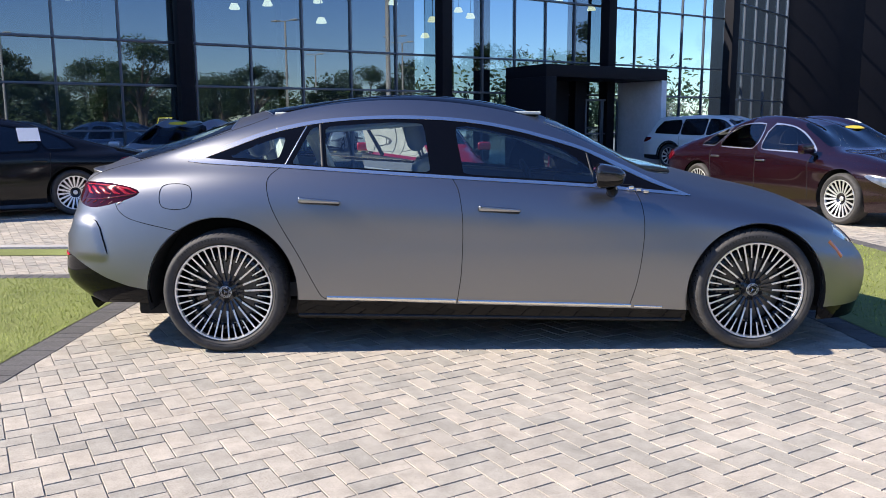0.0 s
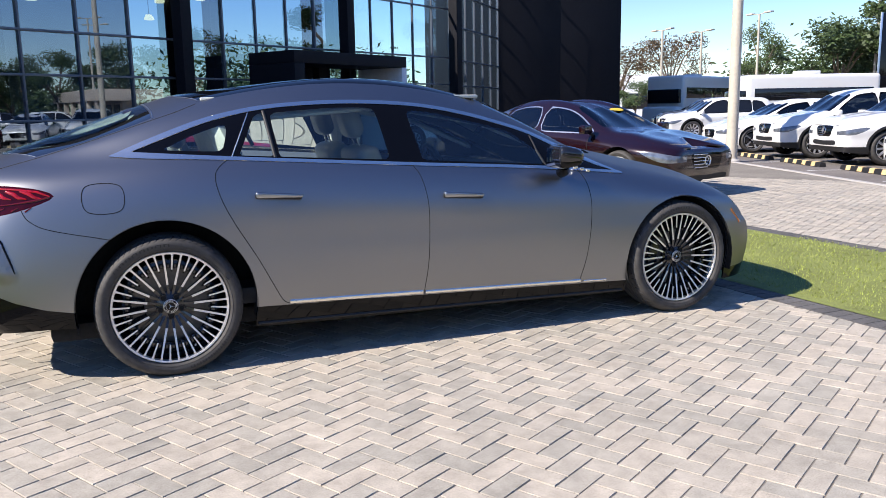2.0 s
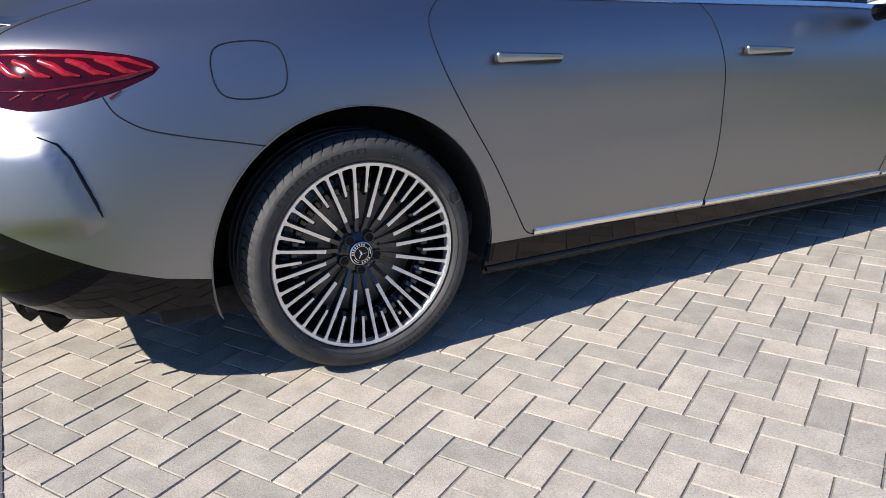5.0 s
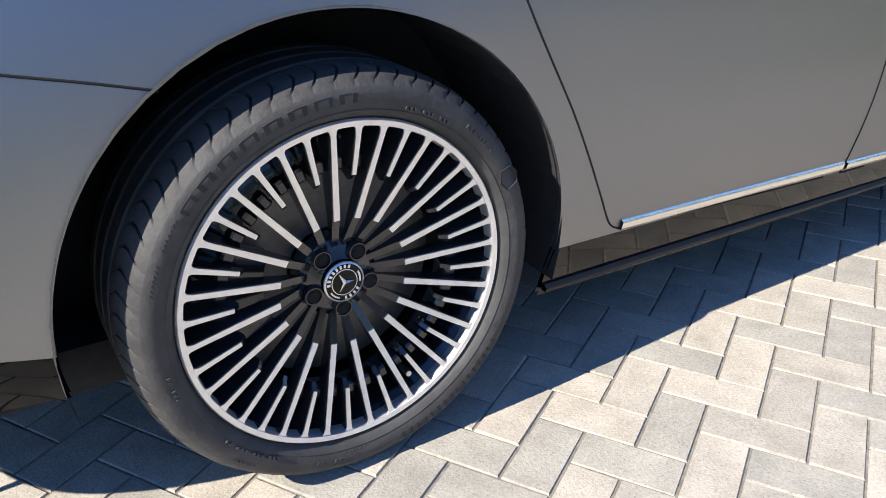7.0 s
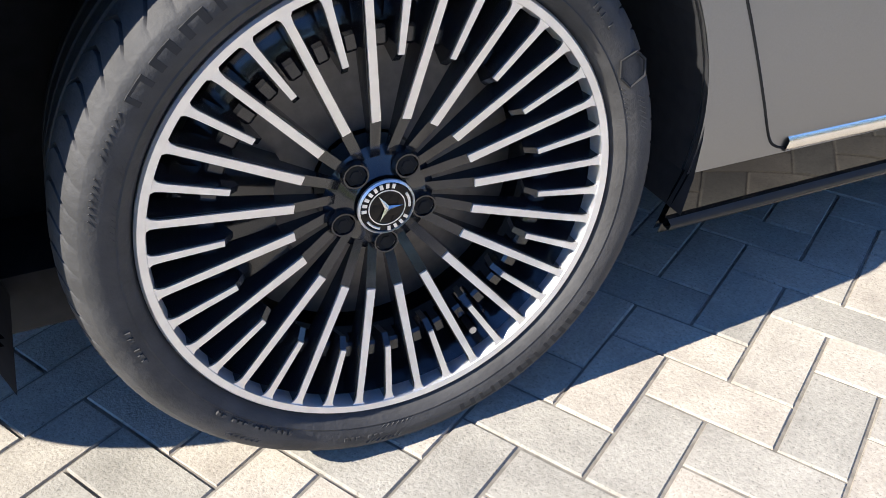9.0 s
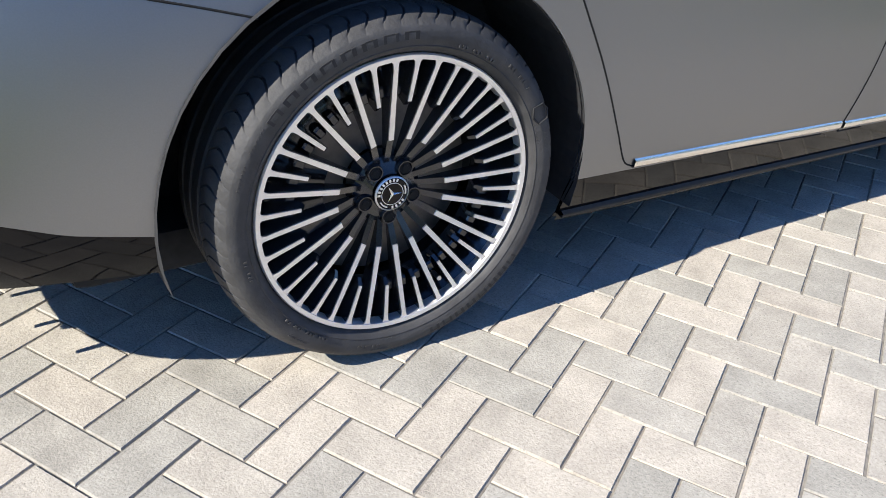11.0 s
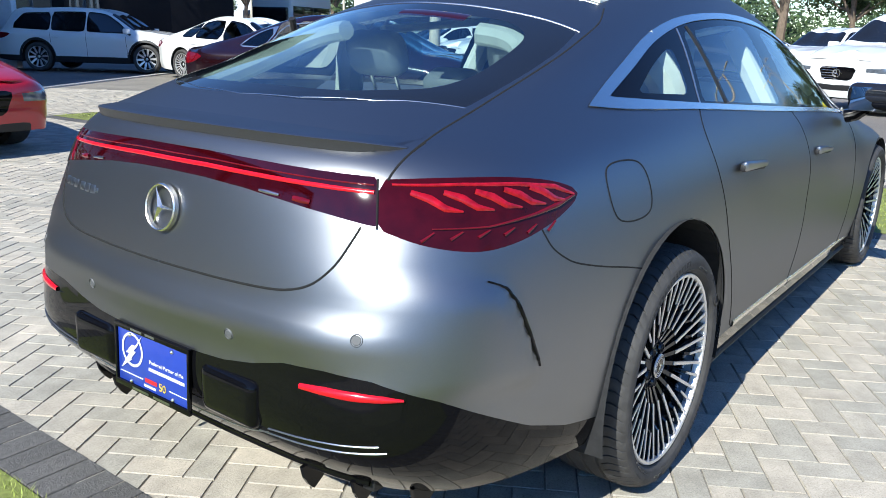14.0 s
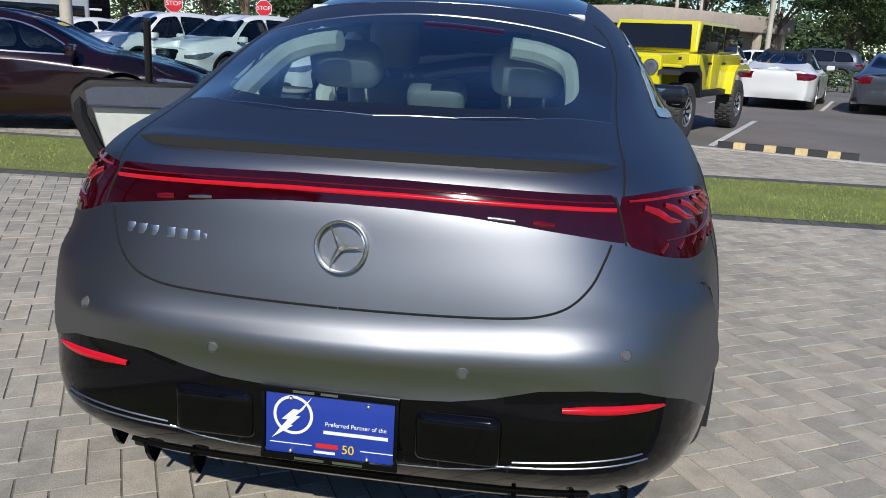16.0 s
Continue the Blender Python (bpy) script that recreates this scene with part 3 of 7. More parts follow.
    if detail or split:
        shared_bar = {}
        for k in range(count):
            long = k % 2 == 0 or not two_tone
            a = 2 * math.pi * k / count + PHASE
            if long not in shared_bar:
                bm = bmesh.new()
                bar_mesh(bm, long, Matrix.Identity(4))
                sp_ = part("spoke", bm, face, w, smooth=False)
                sp_.data.materials.append(back)
                shared_bar[long] = sp_.data
            else:
                sp_ = new("spoke", shared_bar[long])
                sp_.parent = w
            sp_.matrix_local = Matrix.Rotation(-a, 4, "Y")
    else:
        bm = bmesh.new()
        for k in range(count):
            bar_mesh(bm, k % 2 == 0 or not two_tone, Matrix.Rotation(-(2 * math.pi * k / count + PHASE), 4, "Y"))
        part("alloy_centre", bm, face, w, smooth=False).data.materials.append(back)
    bm = bmesh.new()
    hub = inner * rim * 0.62
    lathe(bm, [(0.0, y0 + 0.046), (0.034, y0 + 0.044), (0.040, y0 + 0.050), (hub * 0.8, y0 + 0.056), (hub, y0 + 0.064), (hub, y0 + 0.10)], seg=40)
    part("hub", bm, back, w)
    if detail:
        for k in range(5):
            a = 2 * math.pi * (k - 0.25) / 5
            c = Matrix.Translation((0.056 * math.cos(a), 0, 0.056 * math.sin(a)))
            bm = bmesh.new()
            lathe(bm, [(0.0135, y0 + 0.049), (0.0142, y0 + 0.0455), (0.0162, y0 + 0.0452), (0.0185, y0 + 0.052)], seg=20, m=c)
            seat_ = part("bolt_seat", bm, back, w)
            # bolt head in the gap shadow colour, for the shade inside the hole
            bm = bmesh.new()
            lathe(bm, [(0.0, y0 + 0.0462), (0.0075, y0 + 0.0462), (0.0080, y0 + 0.0478), (0.0138, y0 + 0.0478)], seg=6, m=c)
            part("lug_bolt", bm, SEAM, seat_, "bolt head, the hole's shade in its near-black")
        # black blocks on the barrel between the spokes
        bm = bmesh.new()
        add_box(bm, (rim * 0.735, y0 + 0.047, 0), (0.024, 0.030, 0.019), 0.004, None, 1)
        blk = part("barrel_block", bm, back, w, smooth=False)
        for k in range(count):
            if k:
                b_ = new("barrel_block", blk.data)
                b_.parent = w
            else:
                b_ = blk
            b_.matrix_local = Matrix.Rotation(-(2 * math.pi * (k + 0.5) / count + PHASE), 4, "Y")
        bm = bmesh.new()
        lathe(bm, [(rim * 0.70, y0 + 0.075), (rim * 0.695, y0 + 0.058), (rim * 0.77, y0 + 0.056), (rim * 0.86, y0 + 0.07)], seg=80)
        part("barrel_ring", bm, back, w)
        # matt blocks of the sidewall's unreadable writing, in two arcs
        for base, step in ((139, -7.0), (-35, -5.7)):
            for k in range(8):
                bm = bmesh.new()
                mid = math.radians(base + step * k)
                half = math.radians(abs(step) * 0.36)
                slots = (-1, -0.45, 0.45, 1) if k % 3 else (-1, -0.6, 0.6, 1)
                for i_ in range(3):
                    hi_ = 0.0126 if i_ != 1 else 0.0118
                    a0_, a1_ = mid + half * slots[i_], mid + half * slots[i_ + 1]
                    va = [bm.verts.new((q * math.cos(b_), -h - l_, q * math.sin(b_))) for b_ in (a0_, a1_) for q, l_ in ((rim + .030, .006), (rim + .031, hi_ - .0015), (rim + .0455, hi_ - .0015), (rim + .0465, .004))]
                    for j_ in range(3):
                        bm.faces.new((va[j_], va[j_ + 1], va[j_ + 5], va[j_ + 4]))
                    bm.faces.new(va[:4]), bm.faces.new(va[4:])
                part("sidewall_mark", bm, RUBBER_MATT, w, smooth=False)
        # small raised writing and hatched patches
        for base, n_b, r0_, dr in ((72, 12, .022, .006), (50, 9, .034, .007), (196, 6, .026, .006), (238, 14, .020, .005), (262, 7, .030, .006)):
            for k in range(n_b):
                if k % 4 == 3:
                    continue
                bm = bmesh.new()
                b_ = math.radians(base - 1.5 * k)
                add_box(bm, (rim + r0_ + dr / 2, -h - 0.0105, 0), (dr, 0.004, 0.0045), 0, Matrix.Rotation(-b_, 4, "Y"))
                part("sidewall_print", bm, RUBBER, w, smooth=False)
        for base in (160, 148, 15, -97, 228):
            for k in range(7):
                bm = bmesh.new()
                pts_ = [(rim + .020 + .005 * j_, math.radians(base + 1.3 * k - 0.9 * j_)) for j_ in range(6)]
                tube(bm, [(q * math.cos(b_), -h - 0.0070 - 0.0008 * j_, q * math.sin(b_)) for j_, (q, b_) in enumerate(pts_)], 0.0010, 4)
                part("sidewall_hatch", bm, RUBBER, w, smooth=False)
        bm = bmesh.new()
        sh = [(rim + .022, 26), (rim + .030, 22.5), (rim + .052, 23), (rim + .060, 26), (rim + .052, 29), (rim + .030, 29.5), (rim + .022, 26)]
        tube(bm, [(q * math.cos(math.radians(b_)), -h - 0.0105 + (.004 if q > rim + .055 else 0), q * math.sin(math.radians(b_))) for q, b_ in sh], 0.0022, 5)
        part("sidewall_badge", bm, RUBBER_MATT, w)
    bm = bmesh.new()
    big = 1.13 if detail else 1.0
    lathe(bm, [(0.0, y0 + 0.036), (0.026 * big, y0 + 0.036), (0.030 * big, y0 + 0.037), (0.0335 * big, y0 + 0.040), (0.034 * big, y0 + 0.048)], seg=32)
    cap = part("hub_cap", bm, BLACK_GLOSS if detail else face, w, "dark hub cap with silver rings")
    if detail:
        for r0_, r1_ in ((0.0228, 0.0246), (0.0345, 0.0378)):
            bm = bmesh.new()
            lathe(bm, [(r0_, y0 + 0.0375), (r0_ + 0.0003, y0 + 0.0350), (r1_ - 0.0003, y0 + 0.0352 + (0.002 if r0_ > .03 else 0)), (r1_, y0 + 0.0400)], seg=40)
            part("cap_ring", bm, RIM_CUT, w)
        # plain bars in place of the ring's writing, and two arcs beside them
        for b_ in [math.radians(70 + 15.5 * k) for k in range(8)] + [math.radians(272 + 17 * k) for k in range(4)]:
            bm = bmesh.new()
            add_box(bm, (0.0297, y0 + 0.0362, 0), (0.0062, 0.0016, 0.0042), 0, Matrix.Rotation(-b_, 4, "Y"))
            part("cap_bar", bm, RIM_CUT, w, smooth=False)
        for b0_ in (208, 350):
            bm = bmesh.new()
            tube(bm, [(0.0297 * math.cos(math.radians(b0_ + 10 * k)), y0 + 0.0362, 0.0297 * math.sin(math.radians(b0_ + 10 * k))) for k in range(5)], 0.0018, 5)
            part("cap_wreath", bm, RIM_CUT, w)
        bm = bmesh.new()
        for k in range(3):
            rot = Matrix.Rotation(-(math.pi / 2 + k * 2 * math.pi / 3 + 0.5), 4, "Y")
            vs = [bm.verts.new(rot @ Vector(p)) for p in ((0.0, y0 + 0.034, -0.0035), (0.021, y0 + 0.035, 0), (0.0, y0 + 0.034, 0.0035), (0.0, y0 + 0.031, 0))]
            bm.faces.new((vs[0], vs[1], vs[3])), bm.faces.new((vs[1], vs[2], vs[3]))
        part("cap_emblem", bm, CHROME, w, smooth=False)
        bm = bmesh.new()
        tube(bm, [(0.111, y0 + 0.045, -0.220), (0.1085, y0 + 0.012, -0.2155)], 0.0055, 10)
        part("valve", bm, SATIN_CHROME, w)
    bm = bmesh.new()
    lathe(bm, [(0.07, 0.0), (0.075, -0.012), (rim * 0.70, -0.012), (rim * 0.70, 0.012), (0.07, 0.012)], seg=40)
    part("brake_disc", bm, BRAKE, w)
    if detail:
        bm = bmesh.new()
        arc = [math.radians(150 + 5 * k) for k in range(14)]
        prism(bm, [(rim * .70 * math.cos(a), rim * .70 * math.sin(a)) for a in arc] + [(rim * .44 * math.cos(a), rim * .44 * math.sin(a)) for a in arc[::-1]], .06, Matrix.Translation((0, .02, 0)) @ Matrix.Rotation(radians(90), 4, "X"))
        part("brake_caliper", bm, RIM_BLACK, w)
    return w


R, F_ = -1.605, 1.605
BODY_LINES = [
    # bottom edge
    [(-2.57, 0, .268), (-2.56, .35, .268), (-2.515, .62, .272), (-2.37, .80, .284), (-2.08, .90, .298), (-1.6, .915, .24), (-1.0, .905, .20), (-.3, .905, .19), (.5, .905, .18), (1.15, .905, .17), (1.65, .91, .18), (2.1, .86, .17), (2.36, .66, .17), (2.45, .35, .17), (2.47, 0, .17)],
    # lower flank
    [(-2.695, 0, .40), (-2.69, .35, .40), (-2.65, .64, .40), (-2.47, .82, .395), (-2.08, .930, .40), (-1.6, .955, .385), (-1.0, .945, .36), (-.3, .94, .35), (.5, .94, .34), (1.15, .945, .34), (1.65, .955, .35), (2.12, .88, .36), (2.40, .68, .36), (2.51, .35, .36), (2.53, 0, .36)],
    # widest
    [(-2.716, 0, .60), (-2.704, .35, .60), (-2.658, .65, .60), (-2.46, .838, .60), (-2.08, .932, .62), (-1.6, .958, .64), (-1.0, .958, .62), (-.3, .960, .60), (.5, .960, .60), (1.15, .958, .60), (1.65, .965, .62), (2.08, .90, .58), (2.36, .70, .54), (2.49, .35, .52), (2.52, 0, .52)],
    # flare under the boot lid
    [(-2.697, 0, .725), (-2.686, .35, .725), (-2.634, .64, .725), (-2.443, .828, .72), (-2.08, .922, .71), (-1.6, .955, .72), (-1.0, .957, .70), (-.3, .959, .68), (.5, .958, .67), (1.15, .952, .665), (1.65, .957, .68), (2.06, .892, .625), (2.325, .703, .58), (2.47, .35, .56), (2.50, 0, .56)],
    # lamp height
    [(-2.660, 0, .90), (-2.646, .35, .90), (-2.574, .63, .90), (-2.387, .805, .90), (-2.08, .882, .90), (-1.6, .932, .90), (-1.0, .948, .88), (-.3, .952, .85), (.5, .946, .82), (1.15, .932, .80), (1.65, .935, .78), (2.02, .87, .73), (2.25, .71, .67), (2.42, .35, .64), (2.45, 0, .64)],
    # shoulder
    [(-2.61, 0, 1.05), (-2.585, .35, 1.05), (-2.50, .60, 1.045), (-2.31, .745, 1.045), (-2.05, .812, 1.05), (-1.6, .863, 1.06), (-1.0, .888, 1.04), (-.3, .896, 1.00), (.5, .887, .96), (1.15, .868, .91), (1.62, .82, .87), (1.95, .75, .815), (2.15, .60, .77), (2.28, .32, .75), (2.31, 0, .75)],
    # belt
    [(-2.50, 0, 1.125), (-2.47, .35, 1.12), (-2.39, .535, 1.115), (-2.22, .645, 1.12), (-2.0, .715, 1.13), (-1.6, .788, 1.14), (-1.0, .84, 1.11), (-.3, .857, 1.06), (.5, .853, 1.0), (1.15, .82, .945), (1.55, .73, .915), (1.82, .62, .88), (2.0, .48, .86), (2.1, .26, .85), (2.13, 0, .85)],
    # roof rail
    [(-2.28, 0, 1.21), (-2.24, .33, 1.205), (-2.15, .475, 1.20), (-2.0, .57, 1.215), (-1.75, .615, 1.28), (-1.45, .628, 1.35), (-.95, .625, 1.428), (-.3, .62, 1.438), (.45, .65, 1.285), (1.0, .665, 1.07), (1.3, .58, 1.0), (1.5, .46, .98), (1.65, .36, .965), (1.75, .2, .96), (1.77, 0, .96)],
    # centre
    [(-2.15, 0, 1.25), (-2.1, 0, 1.265), (-2.0, 0, 1.30), (-1.85, 0, 1.355), (-1.6, 0, 1.438), (-1.35, 0, 1.492), (-.85, 0, 1.53), (-.3, 0, 1.525), (.35, 0, 1.43), (.8, 0, 1.24), (1.0, 0, 1.155), (1.15, 0, 1.11), (1.27, 0, 1.08), (1.36, 0, 1.06), (1.38, 0, 1.055)],
]
hero = thing("parked_saloon", label="satin grey electric saloon, far rear door open, on pale pavers", category="car")
skin = Skin(loft(BODY_LINES, 0.022, 0.016))


def smoothstep(a, b, x):
    k = np.clip((x - a) / (b - a), 0, 1)
    return k * k * (3 - 2 * k)


def corner_scoop(verts, depth=0.017):
    """The soft scoop that ends at the slit in each bumper corner."""
    v = np.array(verts)
    a = np.degrees(np.arctan2(np.abs(v[:, 1]), -(v[:, 0] + 1.9)))
    u = np.interp(v[:, 2], [.56, .595, .629, .687, .753, .798, .82], [64.3, 63.9, 63.2, 61.8, 60.2, 58.4, 55.5]) - a
    d = depth * smoothstep(-1.0, .5, u) * (1 - smoothstep(3, 24, u)) * smoothstep(.545, .60, v[:, 2]) * (1 - smoothstep(.76, .84, v[:, 2]))
    d[v[:, 0] > -1.95] = 0
    r = np.radians(a)
    v[:, 0] -= d * np.cos(r)
    v[:, 1] += np.sign(v[:, 1]) * d * np.sin(r)
    return [tuple(p) for p in v]


def bumper_ridge(verts, depth=0.019):
    """The shelf and crease across the bumper under the boot lid."""
    v = np.array(verts)
    a = np.degrees(np.arctan2(np.abs(v[:, 1]), -(v[:, 0] + 1.9)))
    z0 = .668 + .0006 * np.clip(a - 10, 0, 40)
    up, down = np.clip((z0 + .060 - v[:, 2]) / .060, 0, 1), np.clip((v[:, 2] - z0 + .085) / .085, 0, 1)
    d = depth * np.minimum(up, down ** 1.3) * (1 - smoothstep(30, 54, a))
    d[v[:, 0] > -2.1] = 0
    r = np.radians(a * .7)
    v[:, 0] -= d * np.cos(r)
    v[:, 1] += np.sign(v[:, 1]) * d * np.sin(r)
    return [tuple(p) for p in v]


skin.v = bumper_ridge(corner_scoop(skin.v))
SIDE, TOP, REAR = [0, 2], [0, 1], [1, 2]
side = lambda v: v[:, 1] < -0.42
from mathutils.bvhtree import BVHTree
shell_tree = BVHTree.FromPolygons([Vector(p) for p in skin.v], skin.f)

rear_door = smooth_loop([(-1.245, 1.13, 0), (-1.33, 1.05), (-1.318, .93), (-1.257, .79), (-1.150, .60), (-1.060, .42), (-1.018, .345), (-.975, .324), (-.90, .320), (-.2, .287, 0), (-.172, .5), (-.165, .8), (-.19, .98), (-.24, 1.07, 0)])
front_door = smooth_loop([(-.24, 1.07, 0), (-.19, .98), (-.165, .8), (-.172, .5), (-.2, .287, 0), (.85, .265, 0), (.895, .45), (.925, .72), (.915, .88), (.87, 1.0, 0)])
chrome_loop = smooth_loop([(-1.85, 1.148, 0), (-1.62, 1.243), (-1.37, 1.331), (-1.13, 1.385), (-.92, 1.41), (-.64, 1.423), (-.36, 1.418), (-.08, 1.393), (.2, 1.34), (.48, 1.262), (.62, 1.214), (.83, 1.118), (1.04, 1.02), (1.245, .930, 0), (.6, .990), (-.24, 1.045), (-1.24, 1.112), (-1.7, 1.135)])
dark_loop = smooth_loop([(-1.74, 1.168, 0), (-1.57, 1.232), (-1.35, 1.311), (-1.12, 1.364), (-.92, 1.389), (-.64, 1.402), (-.36, 1.397), (-.08, 1.373), (.19, 1.321), (.47, 1.244), (.61, 1.196), (.81, 1.098), (1.0, 1.01), (1.16, .953, 0), (.6, 1.008), (-.24, 1.063), (-1.24, 1.131)])
win_quarter = smooth_loop([(-1.59, 1.175, 0), (-1.31, 1.160, 0), (-1.275, 1.175), (-1.245, 1.285), (-1.27, 1.298), (-1.42, 1.25)])
win_vent = smooth_loop([(-1.195, 1.136, 0), (-1.01, 1.124, 0), (-1.045, 1.358, 0), (-1.09, 1.345, 0)])
win_rear = smooth_loop([(-.98, 1.122, 0), (-.355, 1.083, 0), (-.395, 1.345), (-.42, 1.375), (-.64, 1.380), (-.95, 1.360), (-1.0, 1.345)])
win_front = smooth_loop([(-.155, 1.072, 0), (.655, 1.016, 0), (.62, 1.10, 0), (.46, 1.215), (.3, 1.265), (.0, 1.335), (-.15, 1.358), (-.20, 1.34)])
flap = smooth_loop([(-1.985, .95), (-1.965, 1.008), (-1.885, 1.022), (-1.805, 1.008), (-1.785, .95), (-1.805, .888), (-1.885, .872), (-1.965, .888)])

skin.cut(inside(rear_door, SIDE), "rear_door", where=lambda v: side(v) & (v[:, 2] < 1.2))
skin.cut(inside(front_door, SIDE), "front_door", where=lambda v: side(v) & (v[:, 2] < 1.2))
skin.cut(inside(flap, SIDE), "flap", where=side)
skin.cut(lambda v: v[:, 2] - (0.318 - 0.033 * (v[:, 0] + 1.0)), "sill", only={"body", "rear_door", "front_door"}, where=lambda v: (np.abs(v[:, 0]) < 1.35) & side(v))
# top of the tail
glass_out = smooth_loop([(-2.415, 0), (-2.375, .32), (-2.195, .578, 0), (-1.9, .588), (-1.75, .585), (-1.62, .565, 0), (-1.625, .45), (-1.645, .25), (-1.665, 0), (-1.645, -.25), (-1.625, -.45), (-1.62, -.565, 0), (-1.75, -.585), (-1.9, -.588), (-2.195, -.578, 0), (-2.375, -.32)])
glass_in = smooth_loop([(-2.355, 0), (-2.325, .28), (-2.22, .44), (-2.08, .49), (-1.88, .49), (-1.75, .465), (-1.70, .38), (-1.715, .25), (-1.735, 0), (-1.715, -.25), (-1.70, -.38), (-1.75, -.465), (-1.88, -.49), (-2.08, -.49), (-2.22, -.44), (-2.325, -.28)])
screen = smooth_loop([(.42, 0), (.40, .35), (.36, .56, 0), (.7, .61), (1.02, .64, 0), (1.2, .45), (1.27, 0), (1.2, -.45), (1.02, -.64, 0), (.7, -.61), (.36, -.56, 0), (.40, -.35)])
pano = smooth_loop([(-1.50, 0), (-1.46, .25), (-1.37, .47), (-1.25, .5), (.25, .52), (.33, .46), (.37, 0), (.33, -.46), (.25, -.52), (-1.25, -.5), (-1.37, -.47), (-1.46, -.25)])
high = lambda v: v[:, 2] > 1.0
lid = smooth_loop([(0, .757), (-.25, .760), (-.42, .769), (-.50, .792), (-.55, .838), (-.578, .897), (-.592, .958), (-.604, 1.025), (-.606, 1.09), (-.60, 1.19, 0), (0, 1.30, 0), (.3, 1.0, 0), (.3, .75, 0)])
lid_dist = inside(lid, REAR)
skin.cut(lid_dist, "boot_lid", only={"body"}, where=lambda v: v[:, 0] < -2.1)
skin.cut(inside(glass_out, TOP), "rear_frit", where=high)
skin.cut(inside(glass_in, TOP), "rear_glass", where=high)
skin.cut(inside(screen, TOP), "windscreen", where=high)
skin.cut(inside(pano, TOP), "roof_glass", where=lambda v: v[:, 2] > 1.2)
# light band and lamps
band = [(-1, 1.042), (10, 1.042), (23, 1.037), (36, 1.030), (43, 1.026), (43, .926), (36, .944), (28, .961), (20, .974), (10, .982), (-1, .984)]
skin.cut(wrapped(band), "light_band", only={"boot_lid", "body"}, where=lambda v: v[:, 0] < -2.2)
lamp = smooth_loop([(43.0, 1.022, 0), (52, 1.026), (62, 1.022), (70, 1.007), (75, .985), (76.2, .966), (74.5, .948), (69, .915), (62, .886), (56, .876), (49, .892), (43.0, .922, 0)])
skin.cut(wrapped(lamp), "tail_lamp", only={"body"}, where=lambda v: (v[:, 0] < -1.95) & (v[:, 2] > .6))
valance = [(-1, .567), (12, .567), (18, .571), (24, .586), (30, .613), (36, .619), (42, .612), (50, .570), (57, .512), (64, .453), (72, .408), (82, .380), (96, .374), (96, .0), (-1, .0)]
skin.cut(wrapped(valance), "valance", only={"body"}, where=lambda v: v[:, 0] < -1.85)
skin.cut(lambda v: v[:, 2] - 0.25, "front_lip", only={"body"}, where=lambda v: v[:, 0] > 1.95)
headlamp = smooth_loop([(2.10, .705, 0), (2.2, .735), (2.40, .66), (2.46, .60, 0), (2.36, .605), (2.2, .655)])
skin.cut(inside(headlamp, SIDE), "headlamp", only={"body"}, where=lambda v: (v[:, 0] > 2.0) & side(v))
grille = smooth_loop([(0, .62), (-.45, .60), (-.52, .5), (-.45, .36), (0, .33), (.3, .35), (.3, .6)])
skin.cut(inside(grille, REAR), "grille", only={"body"}, where=lambda v: v[:, 0] > 2.2)
bonnet_loop = smooth_loop([(1.22, .62, 0), (1.5, .70), (2.0, .66), (2.22, .5), (2.30, .2), (2.32, 0), (2.30, -.2), (2.22, -.5), (2.0, -.66), (1.5, -.70), (1.22, -.62, 0), (1.30, 0)])
skin.cut(inside(bonnet_loop, TOP), "bonnet", only={"body"}, where=lambda v: v[:, 2] > .7)
# side windows
skin.cut(inside(chrome_loop, SIDE), "chrome", where=lambda v: side(v) & (v[:, 2] > .85))
skin.cut(inside(dark_loop, SIDE), "pillar", only={"chrome"}, where=side)
skin.cut(inside(win_quarter, SIDE), "win_quarter", only={"pillar"}, where=side)
skin.cut(inside(win_vent, SIDE), "win_vent", only={"pillar"}, where=side)
skin.cut(inside(win_rear, SIDE), "win_rear", only={"pillar"}, where=side)
skin.cut(inside(win_front, SIDE), "win_front", only={"pillar"}, where=side)
skin.cut(lambda v: np.maximum(-(v[:, 0] + .225 - .1 * (v[:, 2] - 1.07)), v[:, 0] - .86), "pillar_door", only={"pillar"}, where=side)
skin.cut(lambda v: np.maximum(v[:, 0] + .285 + .1 * (v[:, 2] - 1.07), -(v[:, 0] + 1.245 - .5 * (v[:, 2] - 1.13))), "pillar_rear_door", only={"pillar"}, where=side)
# wheel arches
ARCH_R, ARCH_F = ((-1.61, .376), .450), ((1.612, .355), .420)
for (ax, az), ar in (ARCH_R, ARCH_F):
    skin.cut(lambda v, ax=ax, az=az, ar=ar: np.hypot(v[:, 0] - ax, np.minimum(v[:, 2] - az, 9)) - ar, "arch", where=side)
    skin.cut(lambda v, ax=ax, az=az, ar=ar: np.maximum(np.abs(v[:, 0] - ax) - ar * 0.98, v[:, 2] - az), "arch", where=side)
# rear bumper seam below the lamp
bumper_line = lambda v: np.maximum(v[:, 2] - np.interp(-v[:, 0], [1.86, 1.95, 2.05, 2.13, 2.18, 2.222, 2.244, 2.262, 2.75], [.742, .762, .783, .803, .82, .846, .868, .95, .95]), v[:, 0] + 1.85)
skin.cut(bumper_line, "rear_bumper", only={"body"}, where=lambda v: v[:, 0] < -1.5)

